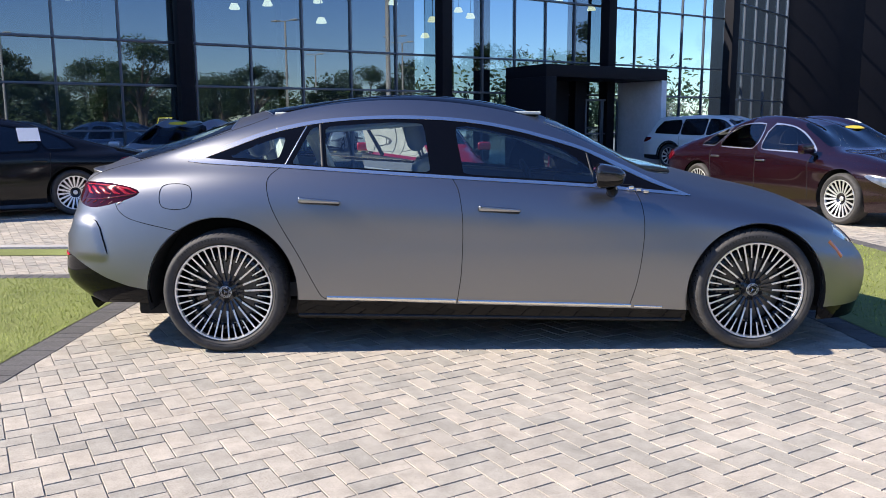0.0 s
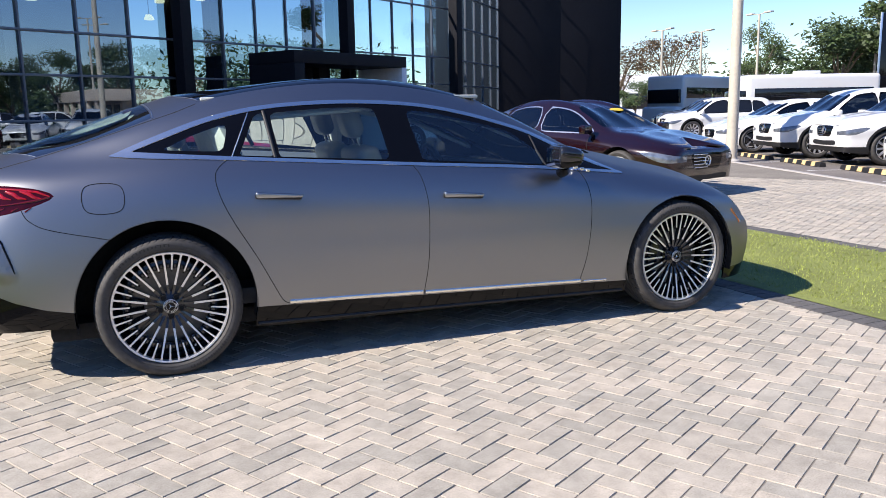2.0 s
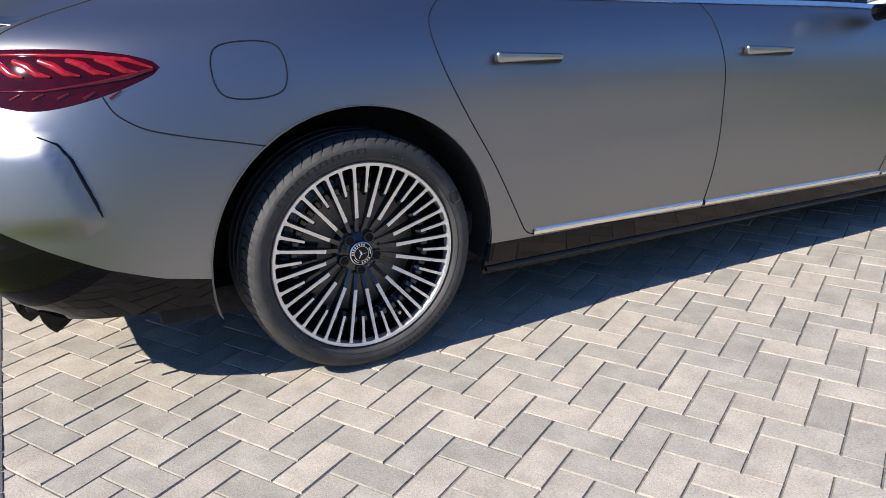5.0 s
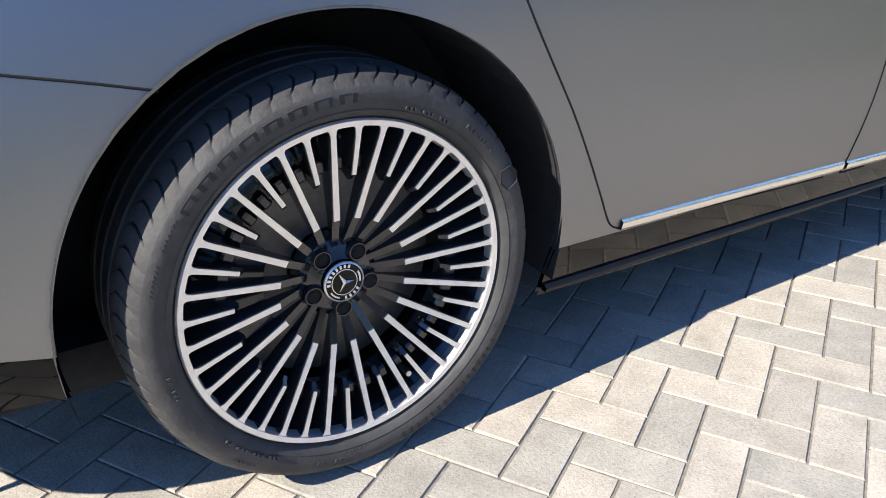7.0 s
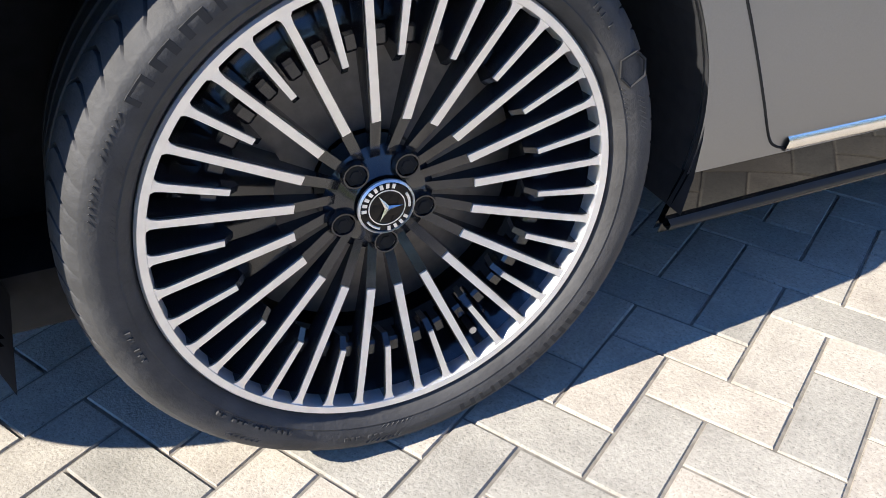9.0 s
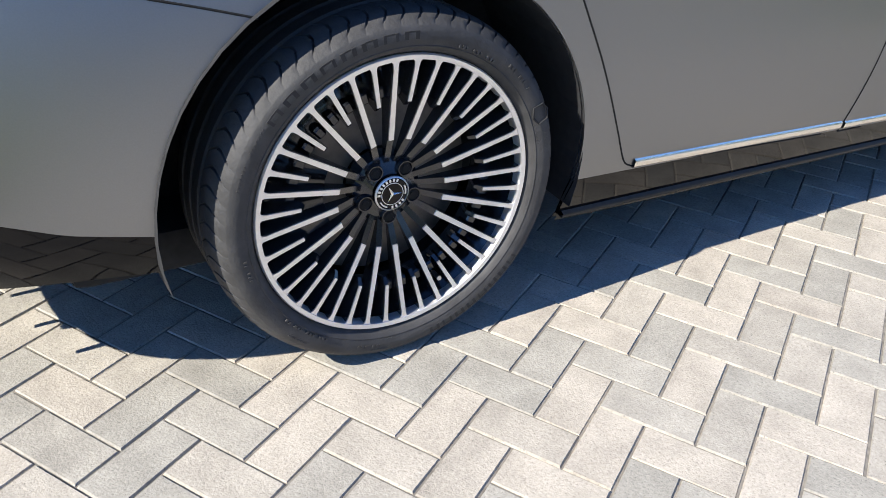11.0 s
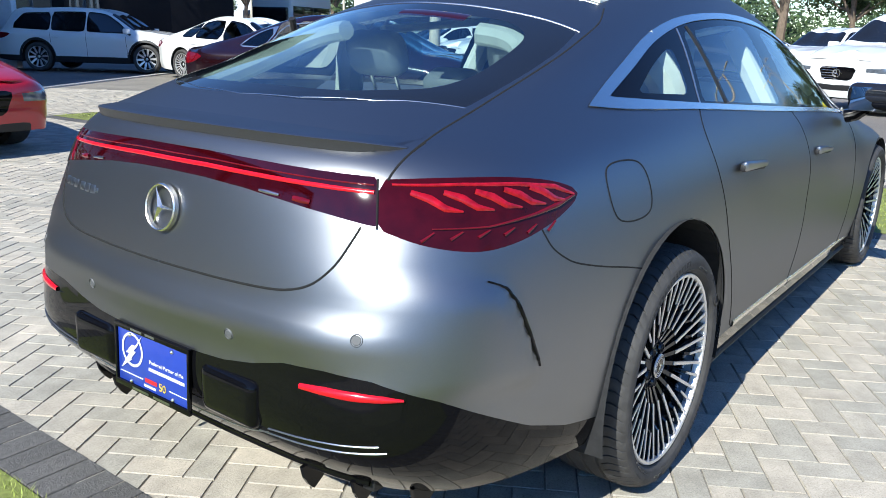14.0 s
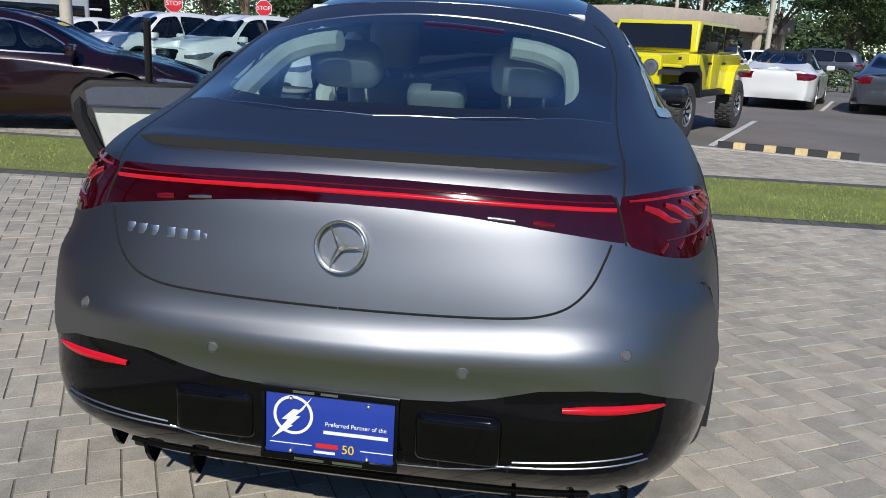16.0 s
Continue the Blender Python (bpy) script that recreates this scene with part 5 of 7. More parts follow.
def side_mirror(parent, mir):
    s = 1 if mir else -1
    for name, mat, zs, zc, sc in (("mirror_cap", MIRROR_BLACK, .115, 1.085, 1.0), ("mirror_housing", BLACK_GLOSS, .085, 1.045, .93)):
        bm = bmesh.new()
        add_box(bm, (.70, s * 1.03, zc), (.17 * sc, .245 * sc, zs), zs * .46, None, 6)
        for v in bm.verts:
            # the front slopes back, the outer end is drawn in
            k = (v.co.x - .615) / .17
            v.co.z = 1.06 + (v.co.z - 1.06) * (1.0 - .45 * max(0, k) ** 2)
            v.co.x -= .30 * max(0, s * v.co.y - 1.03)
        part(name, bm, mat, parent)
    bm = bmesh.new()
    add_box(bm, (.613, s * 1.03, 1.063), (.006, .20, .115), .0029, None, 3)
    part("mirror_glass", bm, MIRROR_GLASS, parent)
    bm = bmesh.new()
    tube(bm, [(.73, s * .90, .965), (.725, s * .95, .98), (.70, s * .99, 1.01)], [.035, .034, .03], 10)
    part("mirror_arm", bm, BLACK_GLOSS, parent)


for mir in (0, 1):
    rdoor = [o for o in hero.children if o.name.startswith("rear_door")][mir]
    handle(-1.015, .922, rdoor, mir)
    handle(.055, .868, doors[mir], mir)
    side_mirror(doors[mir], mir)
    s = 1 if mir else -1
    for k, x in enumerate((.86, .905, .95)):
        bm = bmesh.new()
        add_box(bm, (x, s * .853, .988 - .012 * k), (.030, .008, .018), .003)
        part("badge_bar", bm, CHROME, doors[mir], "small chrome badge bar")

# linings of the far side doors; the far rear door stands open
def lining(door, low, top, y):
    lay = Matrix(((1, 0, 0, 0), (0, 0, -1, y), (0, 1, 0, 0), (0, 0, 0, 1)))
    bm = bmesh.new()
    prism(bm, low, .03, lay)
    part("door_lining", bm, CABIN_LIGHT, door, "pale leather door lining")
    bm = bmesh.new()
    prism(bm, top, .05, lay)
    part("door_top", bm, SLATE_TRIM, door)
    bm = bmesh.new()
    (x0, z0), (x1, z1) = top[0], top[1]
    tube(bm, [(x0, y - .05, z0), (x1, y - .05, z1)], .008, 6)
    part("door_strip", bm, SATIN_CHROME, door)


SLATE_TRIM = material("slate_door_trim", (0.09, 0.10, 0.13), 0.6, grain=0.08, scale=40)
lining(doors[1], [(-.15, .34), (.82, .32), (.86, .55), (.86, .88), (-.13, .95), (-.14, .55)], [(-.13, .95), (.86, .88), (.80, .94), (.3, 1.00), (-.18, 1.03)], .90)
door = [o for o in hero.children if o.name.startswith("rear_door")][1]
lining(door, [(-.93, .38), (-.27, .35), (-.23, .94), (-1.25, .985), (-1.20, .78)], [(-1.27, .985), (-.23, .94), (-.25, 1.03), (-1.20, 1.09), (-1.28, 1.05)], .895)
bm = bmesh.new()
tube(bm, [(-1.30, .905, 1.05), (-1.295, .925, .93), (-1.24, .93, .79), (-1.14, .93, .60), (-1.0, .92, .37)], .035, 8)
part("door_edge", bm, BLACK_MATTE, door)
bm = bmesh.new()
tube(bm, [(-1.0, .845, 1.10), (-1.035, .69, 1.37)], .017, 8)
part("door_frame_bar", bm, BLACK_MATTE, door)
OPEN = 48
door.matrix_local = Matrix.Translation((-.2, .93, 0)) @ Matrix.Rotation(radians(-OPEN), 4, "Z") @ Matrix.Translation((.2, -.93, 0))

# cabin
cabin = hero
bm = bmesh.new()
add_box(bm, (-.3, 0, .36), (2.7, 1.62, .10), .03)
part("cabin_floor", bm, CABIN_DARK, cabin)
bm = bmesh.new()
add_box(bm, (-1.90, 0, 1.075), (.84, .96, .05), .02)
part("parcel_shelf", bm, CABIN_LIGHT, cabin)
bm = bmesh.new()
add_box(bm, (-1.98, 0, 1.105), (.022, .90, .012), .004)
part("shelf_edge", bm, CABIN_DARK, cabin, "dark edge strip on the parcel shelf")
bm = bmesh.new()
add_box(bm, (.82, 0, .86), (.42, 1.62, .20), .07, None, 4)
add_box(bm, (.66, 0, .93), (.10, 1.45, .10), .04, None, 3)
part("dashboard", bm, CABIN_DARK, cabin)
bm = bmesh.new()
tr = Matrix.Translation((.40, .38, .93)) @ Matrix.Rotation(radians(65), 4, "Y")
n = 28
ring = [(tr @ Vector((.185 * math.cos(2 * math.pi * k / n), .185 * math.sin(2 * math.pi * k / n), 0))) for k in range(n + 1)]
tube(bm, ring, .017, 8, cap=False)
tube(bm, [tr @ Vector((-.17, 0, 0)), tr @ Vector((0, 0, .03)), tr @ Vector((.17, 0, 0))], .016, 6)
tube(bm, [tr @ Vector((0, 0, .02)), tr @ Vector((0, 0, -.25))], .04, 8)
part("steering_wheel", bm, CABIN_DARK, cabin)


def seat(name, x, y, w, back_lean, base_z=.45, rest=(.24, .23, .17), back_h=.62, hide=LEATHER):
    bm = bmesh.new()
    add_box(bm, (x + .05, y, base_z + .07), (.54, w, .16), .06, None, 4)
    mb = Matrix.Translation((x - .20, y, base_z + .10)) @ Matrix.Rotation(radians(-back_lean), 4, "Y")
    add_box(bm, (0, 0, back_h / 2), (.15, w * .92, back_h), .065, mb, 4)
    for s in (-1, 1):
        add_box(bm, (.05, s * w * .43, back_h * .42), (.13, .07, back_h * .7), .035, mb, 3)
        add_box(bm, (x + .05, y + s * w * .45, base_z + .10), (.46, .08, .17), .035, None, 3)
    ob = part(name, bm, hide, cabin, "pale grey leather seat" if hide == LEATHER else "leather rear seat, cabin shade in its dark grey")
    if rest:
        bm = bmesh.new()
        add_box(bm, (.0, 0, back_h + rest[2]), (.12, rest[0], rest[1]), min(.075, rest[1] * .45), mb, 6)
        part("headrest", bm, hide, ob)
        bm = bmesh.new()
        for s in (-.06, .06):
            tube(bm, [mb @ Vector((0, s, back_h - .04)), mb @ Vector((0, s, back_h + rest[2] - .04))], .007, 6)
        part("headrest_post", bm, CHROME, ob)
    return ob


for y in (-.38, .38):
    seat("front_seat", -.05, y, .52, 16)
# rear seats take the leather colour darkened for cabin shade
for y in (-.32, .32):
    seat("rear_seat", -1.0, y, .44, 24, .46, (.26, .17, .20), .55, SHADED_LEATHER)
seat("rear_middle_seat", -1.0, 0, .20, 24, .46, (.21, .11, .12), .52, SHADED_LEATHER)
for y in (-.70, .70):
    bm = bmesh.new()
    tube(bm, [(-.27, y * 1.12, .5), (-.28, y * 1.12, 1.05), (-.30, y * .86, 1.36)], .05, 8)
    tube(bm, [(-1.1, y * .92, 1.33), (-.3, y * .86, 1.385), (.3, y * .90, 1.275), (.8, y * .99, 1.065)], .018, 8)
    tube(bm, [(-1.15, y * 1.15, .9), (-1.25, y * 1.0, 1.2), (-1.3, y * .88, 1.32)], .06, 8)
    part("pillar_lining", bm, CABIN_LIGHT, cabin)
bm = bmesh.new()
add_box(bm, (-.5, 0, 1.44), (1.7, 1.0, .02), .008)
part("headlining", bm, CABIN_LIGHT, cabin)
bm = bmesh.new()
ring = []
for x, y in np.roll(glass_in, len(glass_in) // 2, 0)[::3]:
    if x > -1.9 and abs(y) < .27:
        continue
    hit_ = shell_tree.ray_cast(Vector((x, -abs(y), 2.0)), Vector((0, 0, -1)))[0]
    ring.append(Vector((x * 1.0 + .004, y * .99, hit_.z - .050)))
tube(bm, ring, .034, 8)
part("rear_window_lining", bm, LINING, cabin, "pale lining round the rear window")
bm = bmesh.new()
add_box(bm, (.33, 0, 1.31), (.04, .24, .07), .02, None, 3)
part("inside_mirror", bm, CABIN_DARK, cabin)


# ---- ground ----
GRID = radians(30.6)
WALL = radians(31.8)
AX_L = Vector((math.sin(GRID), -math.cos(GRID)))     # paver length
AX_W = Vector((-math.cos(GRID), -math.sin(GRID)))    # paver width
ORIGIN = Vector((-1.501, -1.173))
FACADE = Vector((math.cos(WALL), math.sin(WALL)))
EDGE_X = lambda y: 8.38 + 0.33 * y
NEAR_X = lambda y: 2.60 - 0.05 * (y + 1.5)
FAR_X = lambda y: 4.68 - 0.04 * (y + 2)
KERB_Y = lambda x: 11.6 + 0.6 * x


def flat(name, pts, z, mat, label="", kind="structure", cat=""):
    ob = mesh_object(name, [(x, y, z) for x, y in pts], [tuple(range(len(pts)))], mat)
    return tagged(ob, label, cat, "", kind)


flat("ground", [(-400, -400), (400, -400), (400, 400), (-400, 400)], -0.016, ASPHALT, "grey asphalt car park", "structure", "asphalt")
flat("paver_bed", [(-9.1, -8.9), (EDGE_X(-8.9), -8.9), (EDGE_X(16), 16), (9.5, KERB_Y(9.5)), (-9.1, KERB_Y(-9.1))], -0.0042, JOINT, "sandy joints between pavers", "structure", "paving")
REAR_TURF = (-4.95, -2.865, -9.0, 1.46)
FRONT_TURF = (2.73, 5.05, -7.0, 9.6)
SIDE_TURF = (-9.0, -3.6, 2.75, 3.25)
FAR_TURF = (-9.0, 1.2, 10.2, 11.4)


def on_pavers(x, y, slack=0.0):
    if x > EDGE_X(y) - .06 or y < -8.8 or x < -9.0 or y > KERB_Y(x) - .1:
        return False
    b = 0.21 - slack
    x0, x1, y0, y1 = REAR_TURF
    if x0 - b < x < x1 + b and y0 - b < y < y1 + b:
        return False
    return not (y < 9.6 + b and NEAR_X(y) - b < x < FAR_X(y) + b)


def paver_verts(c, along, l=0.2, w=0.1, gap=0.0016, z=0.0, tilt=(0, 0), ch=0.0028):
    side_ = Vector((-along.y, along.x))
    out = []
    for k, (zz, ins) in enumerate(((z - 0.006, 0.0), (z, ch))):
        for a, b in ((-1, -1), (1, -1), (1, 1), (-1, 1)):
            u, v = a * (l / 2 - gap - ins), b * (w / 2 - gap - ins)
            p = c + along * u + side_ * v
            out.append((p.x, p.y, zz + tilt[0] * u + tilt[1] * v))
    return out


PAVER_FACES = [(4, 5, 6, 7), (0, 1, 5, 4), (1, 2, 6, 5), (2, 3, 7, 6), (3, 0, 4, 7)]
pav_v, pav_f, near_pavers = [], [], []
rng = random.Random(7)
span = 130
for i in range(-span, span):
    for j in range(-span, span):
        k = (i - j) % 4
        if k == 0:
            c, al = ORIGIN + AX_L * (0.1 * i + 0.1) + AX_W * (0.1 * j + 0.05), AX_L
        elif k == 2:
            c, al = ORIGIN + AX_L * (0.1 * i + 0.05) + AX_W * (0.1 * j), AX_W
        else:
            continue
        if not on_pavers(c.x, c.y, 0.09):
            continue
        z = rng.uniform(-0.0012, 0.0012)
        tl = (rng.uniform(-0.008, 0.008), rng.uniform(-0.012, 0.012))
        if -2.55 < c.x < -0.1 and -1.95 < c.y < -0.75 and len(near_pavers) < 300:
            near_pavers.append((c, al, z, tl))
        else:
            n = len(pav_v)
            pav_v += paver_verts(c, al, z=z, tilt=tl)
            pav_f += [tuple(q + n for q in f) for f in PAVER_FACES]
paving = mesh_object("pavement", pav_v, pav_f, PAVER)
tagged(paving, "pale concrete pavers laid in herringbone", "paving", kind="stuff")
paver_field = thing("paver_field", label="pale herringbone concrete pavers beside the rear wheel", category="paving", kind="structure")
shared = mesh_object("paver", paver_verts(Vector((0, 0)), Vector((1, 0))), PAVER_FACES, PAVER_ONE, paver_field)
for n, (c, al, z, tl) in enumerate(near_pavers):
    ob = shared if n == 0 else bpy.data.objects.new("paver", shared.data)
    if n:
        scene.collection.objects.link(ob)
        ob.parent = paver_field
    ob.matrix_local = Matrix.Translation((c.x, c.y, z)) @ Matrix.Rotation(math.atan2(al.y, al.x), 4, "Z") @ Matrix.Rotation(-tl[0], 4, "Y") @ Matrix.Rotation(tl[1], 4, "X")


def border(name, x0, y0, x1, y1, label):
    """A soldier course of dark pavers along a line."""
    d = Vector((x1 - x0, y1 - y0))
    n = int(d.length / 0.1)
    d.normalize()
    v, f = [], []
    for k in range(n):
        c = Vector((x0, y0)) + d * (0.1 * k + 0.05)
        b = len(v)
        v += paver_verts(c, Vector((-d.y, d.x)), 0.2, 0.1, z=0.003 + rng.uniform(-.001, .001))
        f += [tuple(q + b for q in g) for g in PAVER_FACES]
    return tagged(mesh_object(name, v, f, BORDER), label, "paving", kind="stuff")


border("pavement_border", -2.76, -8.8, -2.76, 1.66, "charcoal paver edging beside the turf")
border("pavement_border", -5.055, -8.8, -5.055, 1.66, "charcoal paver edging beside the turf")
border("pavement_border", -2.86, 1.56, -4.95, 1.56, "charcoal paver edging beside the turf")
border("pavement_border", NEAR_X(-8.8) - .105, -8.8, NEAR_X(9.6) - .105, 9.6, "charcoal paver edging beside the turf")
border("pavement_border", FAR_X(-8.8) + .105, -8.8, FAR_X(9.6) + .105, 9.6, "charcoal paver edging beside the turf")


def turf(corners, dense, name, label, tall=0.022):
    base = flat(name, corners, 0.004, TURF_SOIL, label, "structure", "turf")
    v, f = [], []
    for (ax0, ax1, ay0, ay1), per in dense:
        for _ in range(int((ax1 - ax0) * (ay1 - ay0) * per)):
            x, y, a = rng.uniform(ax0, ax1), rng.uniform(ay0, ay1), rng.uniform(0, 6.283)
            h, w, l = rng.uniform(.6, 1.2) * tall, rng.uniform(.0015, .003) * (2400 / per) ** .5, rng.uniform(.2, .9) * tall
            c, s = math.cos(a), math.sin(a)
            n = len(v)
            v += [(x - s * w, y + c * w, .003), (x + s * w, y - c * w, .003), (x + c * l, y + s * l, h)]
            f.append((n, n + 1, n + 2))
    b = mesh_object(name + "_blades", v, f, TURF)
    tagged(b, "short green artificial grass blades", "turf", kind="stuff")


turf([(-4.95, -8.8), (-2.865, -8.8), (-2.865, 1.46), (-4.95, 1.46)], [((-4.0, -2.86, -2.2, 1.46), 6000), ((-4.95, -4.0, -1.0, 1.46), 1500)], "rear_turf", "bright green artificial turf panel")
turf([(NEAR_X(-8.8), -8.8), (FAR_X(-8.8), -8.8), (FAR_X(9.6), 9.6), (NEAR_X(9.6), 9.6)], [((NEAR_X(-3), FAR_X(-1), -5.0, 1.0), 1500), ((NEAR_X(3), FAR_X(3), 1.0, 5.0), 900), ((NEAR_X(7), FAR_X(7), 5.0, 9.6), 700)], "front_turf", "bright green artificial turf strip")
flat("side_turf", [(-9, 2.75), (-3.6, 2.75), (-3.6, 3.2), (-9, 3.2)], 0.006, TURF_SOIL, "narrow strip of green turf", "structure", "turf")


def kerb(name, x0, y0, x1, y1, w=0.16, h=0.10, mat=None, label="pale concrete kerb"):
    d = Vector((x1 - x0, y1 - y0))
    bm = bmesh.new()
    add_box(bm, (d.length / 2, 0, h / 2 - .02), (d.length, w, h + .04), .015)
    ob = part(name, bm, mat or CONCRETE)
    ob.matrix_world = Matrix.Translation((x0, y0, 0)) @ Matrix.Rotation(math.atan2(d.y, d.x), 4, "Z")
    return tagged(ob, label, "kerb", kind="structure")


kerb("kerb", -14, KERB_Y(-14), 9.5, KERB_Y(9.5), h=.03)
kerb("kerb", -9.1, -8.97, EDGE_X(-8.97), -8.97, .14, .03)
kerb("kerb", -9.17, -9.04, -9.17, KERB_Y(-9.17), .14, .03)
kerb("kerb", EDGE_X(-8.97), -8.97, EDGE_X(16), 16, .14, .012, label="flush concrete edge of the paving")
kerb("kerb", -9, 3.3, -3.3, 3.3, .15, .03)
# parking bays along the slanting edge: lines and rubber wheel stops
ROW = Vector((0.313, 0.950))
OUT = Vector((0.950, -0.313))
for k in range(-3, 5):
    c = Vector((9.4, 1.1)) + ROW * (2.62 * k + 1.31)
    a, b = c - OUT * .2, c + OUT * 5.2
    flat("parking_line", [tuple(a - ROW * .05), tuple(b - ROW * .05), tuple(b + ROW * .05), tuple(a + ROW * .05)], -.012, LINE_WHITE, "worn white parking line", "structure", "marking")
for a, b in (((17.4, -6.75), (22.6, -8.55)), ((18.2, -4.1), (23.3, -5.9)), ((16.6, -9.4), (21.8, -11.2))):
    a, b = Vector(a), Vector(b)
    flat("parking_line", [tuple(a - ROW * .05), tuple(b - ROW * .05), tuple(b + ROW * .05), tuple(a + ROW * .05)], -.012, LINE_WHITE, "worn white parking line", "structure", "marking")
STOP_YELLOW = material("cream_rubber_stripe", (0.62, 0.45, 0.22), 0.7, grain=0.15, scale=20)
for x, y in ((13.3, 11.1), (12.5, 8.75), (11.78, 6.35), (8.3, -1.15), (7.45, -3.5)):
    ws = thing("wheel_stop", Matrix.Translation((x, y, -.012)) @ Matrix.Rotation(math.atan2(ROW.y, ROW.x), 4, "Z"), "black rubber wheel stop with pale stripes", "wheel stop", "parking wheel stops")
    bm = bmesh.new()
    prism(bm, [(-.075, 0), (.075, 0), (.05, .10), (-.05, .10)], 1.83, Matrix.Translation((-.915, 0, 0)) @ Matrix(((0, 0, 1, 0), (1, 0, 0, 0), (0, 1, 0, 0), (0, 0, 0, 1))))
    part("block", bm, BLACK_MATTE, ws, smooth=False)
    for k in range(4):
        bm = bmesh.new()
        prism(bm, [(-.078, .01), (.078, .01), (.053, .103), (-.053, .103)], .16, Matrix.Translation((-.69 + .41 * k, 0, 0)) @ Matrix(((0, 0, 1, 0), (1, 0, 0, 0), (0, 1, 0, 0), (0, 0, 0, 1))))
        part("stripe", bm, STOP_YELLOW, ws, "pale stripe", smooth=False)

# ---- showroom building ----
C1 = Vector((-6.51, 14.5))
NRM = Vector((math.sin(WALL), -math.cos(WALL)))


def wall_m(s, off=0.0):
    p = C1 + FACADE * s + NRM * off
    return Matrix.Translation((p.x, p.y, 0)) @ Matrix.Rotation(WALL, 4, "Z")


showroom = thing("showroom", label="glazed showroom with dark frames and black cladding", category="building", kind="structure")


PANE_BACK = bpy.data.materials.new("clear_pane_back")
PANE_BACK.use_nodes = True
_pn = PANE_BACK.node_tree.nodes
_pn.remove(_pn["Principled BSDF"])
_pt = _pn.new("ShaderNodeBsdfTransparent")
_pt.inputs["Color"].default_value = (.94, .98, 1.0, 1)
PANE_BACK.node_tree.links.new(_pt.outputs[0], _pn["Material Output"].inputs[0])


def facade(name, m, length, xs, zs, height, parent, pane_mat=None):
    """Curtain wall: one pane a bay, mullions and transoms proud of the glass."""
    for a, b in zip(xs, xs[1:]):
        for z0, z1 in zip(zs, zs[1:]):
            bm = bmesh.new()
            add_box(bm, ((a + b) / 2, 0.03, (z0 + z1) / 2), (b - a - .02, .012, z1 - z0 - .02))
            g = part("pane", bm, pane_mat or FACADE_GLASS, parent, smooth=False)
            g.data.materials.append(PANE_BACK)
            for f in g.data.polygons:
                f.material_index = 0 if f.normal.y < -.5 else 1
            g.matrix_local = m
            g.visible_shadow = False
    for a in xs:
        bm = bmesh.new()
        add_box(bm, (a, 0, height / 2), (.055, .09, height), .006)
        part("mullion", bm, MULLION, parent).matrix_local = m
    for z in zs:
        bm = bmesh.new()
        add_box(bm, (length / 2 + xs[0], -.015, z), (length, .11, .055), .006)
        part("transom", bm, MULLION, parent).matrix_local = m


ZS = [0.05, 1.25, 2.35, 3.4, 5.3, 7.2, 9.0]
COLUMNS = [-15.1, -7.57, 0.0, 7.57, 14.15, 20.45]
for a, b in zip(COLUMNS, COLUMNS[1:]):
    n = 5
    w = (b - a - .35) / n
    facade("bay", wall_m(0, -.35), b - a, [a, a + .35] + [a + .35 + w * k for k in range(1, n)] + [b], ZS, 9.0, showroom, CLEAR_FACADE if a > 13 else None)
c4, bl, br = Vector((10.84, 25.28)), Vector((14.84, 29.8)), Vector((21.35, 29.37))
d = bl - c4
mm = Matrix.Translation((c4.x, c4.y, 0)) @ Matrix.Rotation(math.atan2(d.y, d.x), 4, "Z")
facade("bay", mm, d.length, [d.length * k / 5 for k in range(6)], [.05, 1.25, 2.3, 3.3, 4.6, 5.9, 7.4, 9.0], 9.0, showroom, CLEAR_FACADE)
for s in COLUMNS:
    bm = bmesh.new()
    add_box(bm, (0, .05, 4.5), (.34, .42, 9.0), .01)
    part("column", bm, CLADDING, showroom, "black clad column").matrix_local = wall_m(s)
bm = bmesh.new()
add_box(bm, (2, .3, 9.4), (34, 1.4, .8), .02)
part("fascia", bm, CLADDING, showroom).matrix_local = wall_m(0)
# interior: slab, back wall, roof deck, inner columns, pendant lamps
bm = bmesh.new()
add_box(bm, (2.5, 7.6, -.02), (33.5, 14, .10))
part("showroom_floor", bm, material("showroom_tiles", (0.18, 0.18, 0.18), 0.3, grain=0.1, scale=4), showroom).matrix_local = wall_m(0)
bm = bmesh.new()
add_box(bm, (-.6, 11.0, 4.5), (27, .2, 9.0))
part("back_wall", bm, material("dark_inner_wall", (0.07, 0.08, 0.10), 0.7, grain=0.1, scale=4), showroom).matrix_local = wall_m(0)
bm = bmesh.new()
add_box(bm, (-.5, 7.6, 9.1), (27.5, 14.4, .2))
part("roof_deck", bm, CLADDING, showroom).matrix_local = wall_m(0)
for s, o in ((-9, 3.0), (-1.6, 3.0), (3.9, 3.2), (9.6, 3.2), (12.4, 5.0), (15.3, 3.0), (17.0, 4.5)):
    bm = bmesh.new()
    add_box(bm, (s, o, 4.5), (.45, .45, 9.0), .01)
    part("inner_column", bm, CLADDING, showroom).matrix_local = wall_m(0)
LANTERN = material("lit_lampshade", (1.0, 0.86, 0.55), 0.5, emit=1.3)
rngl = random.Random(5)
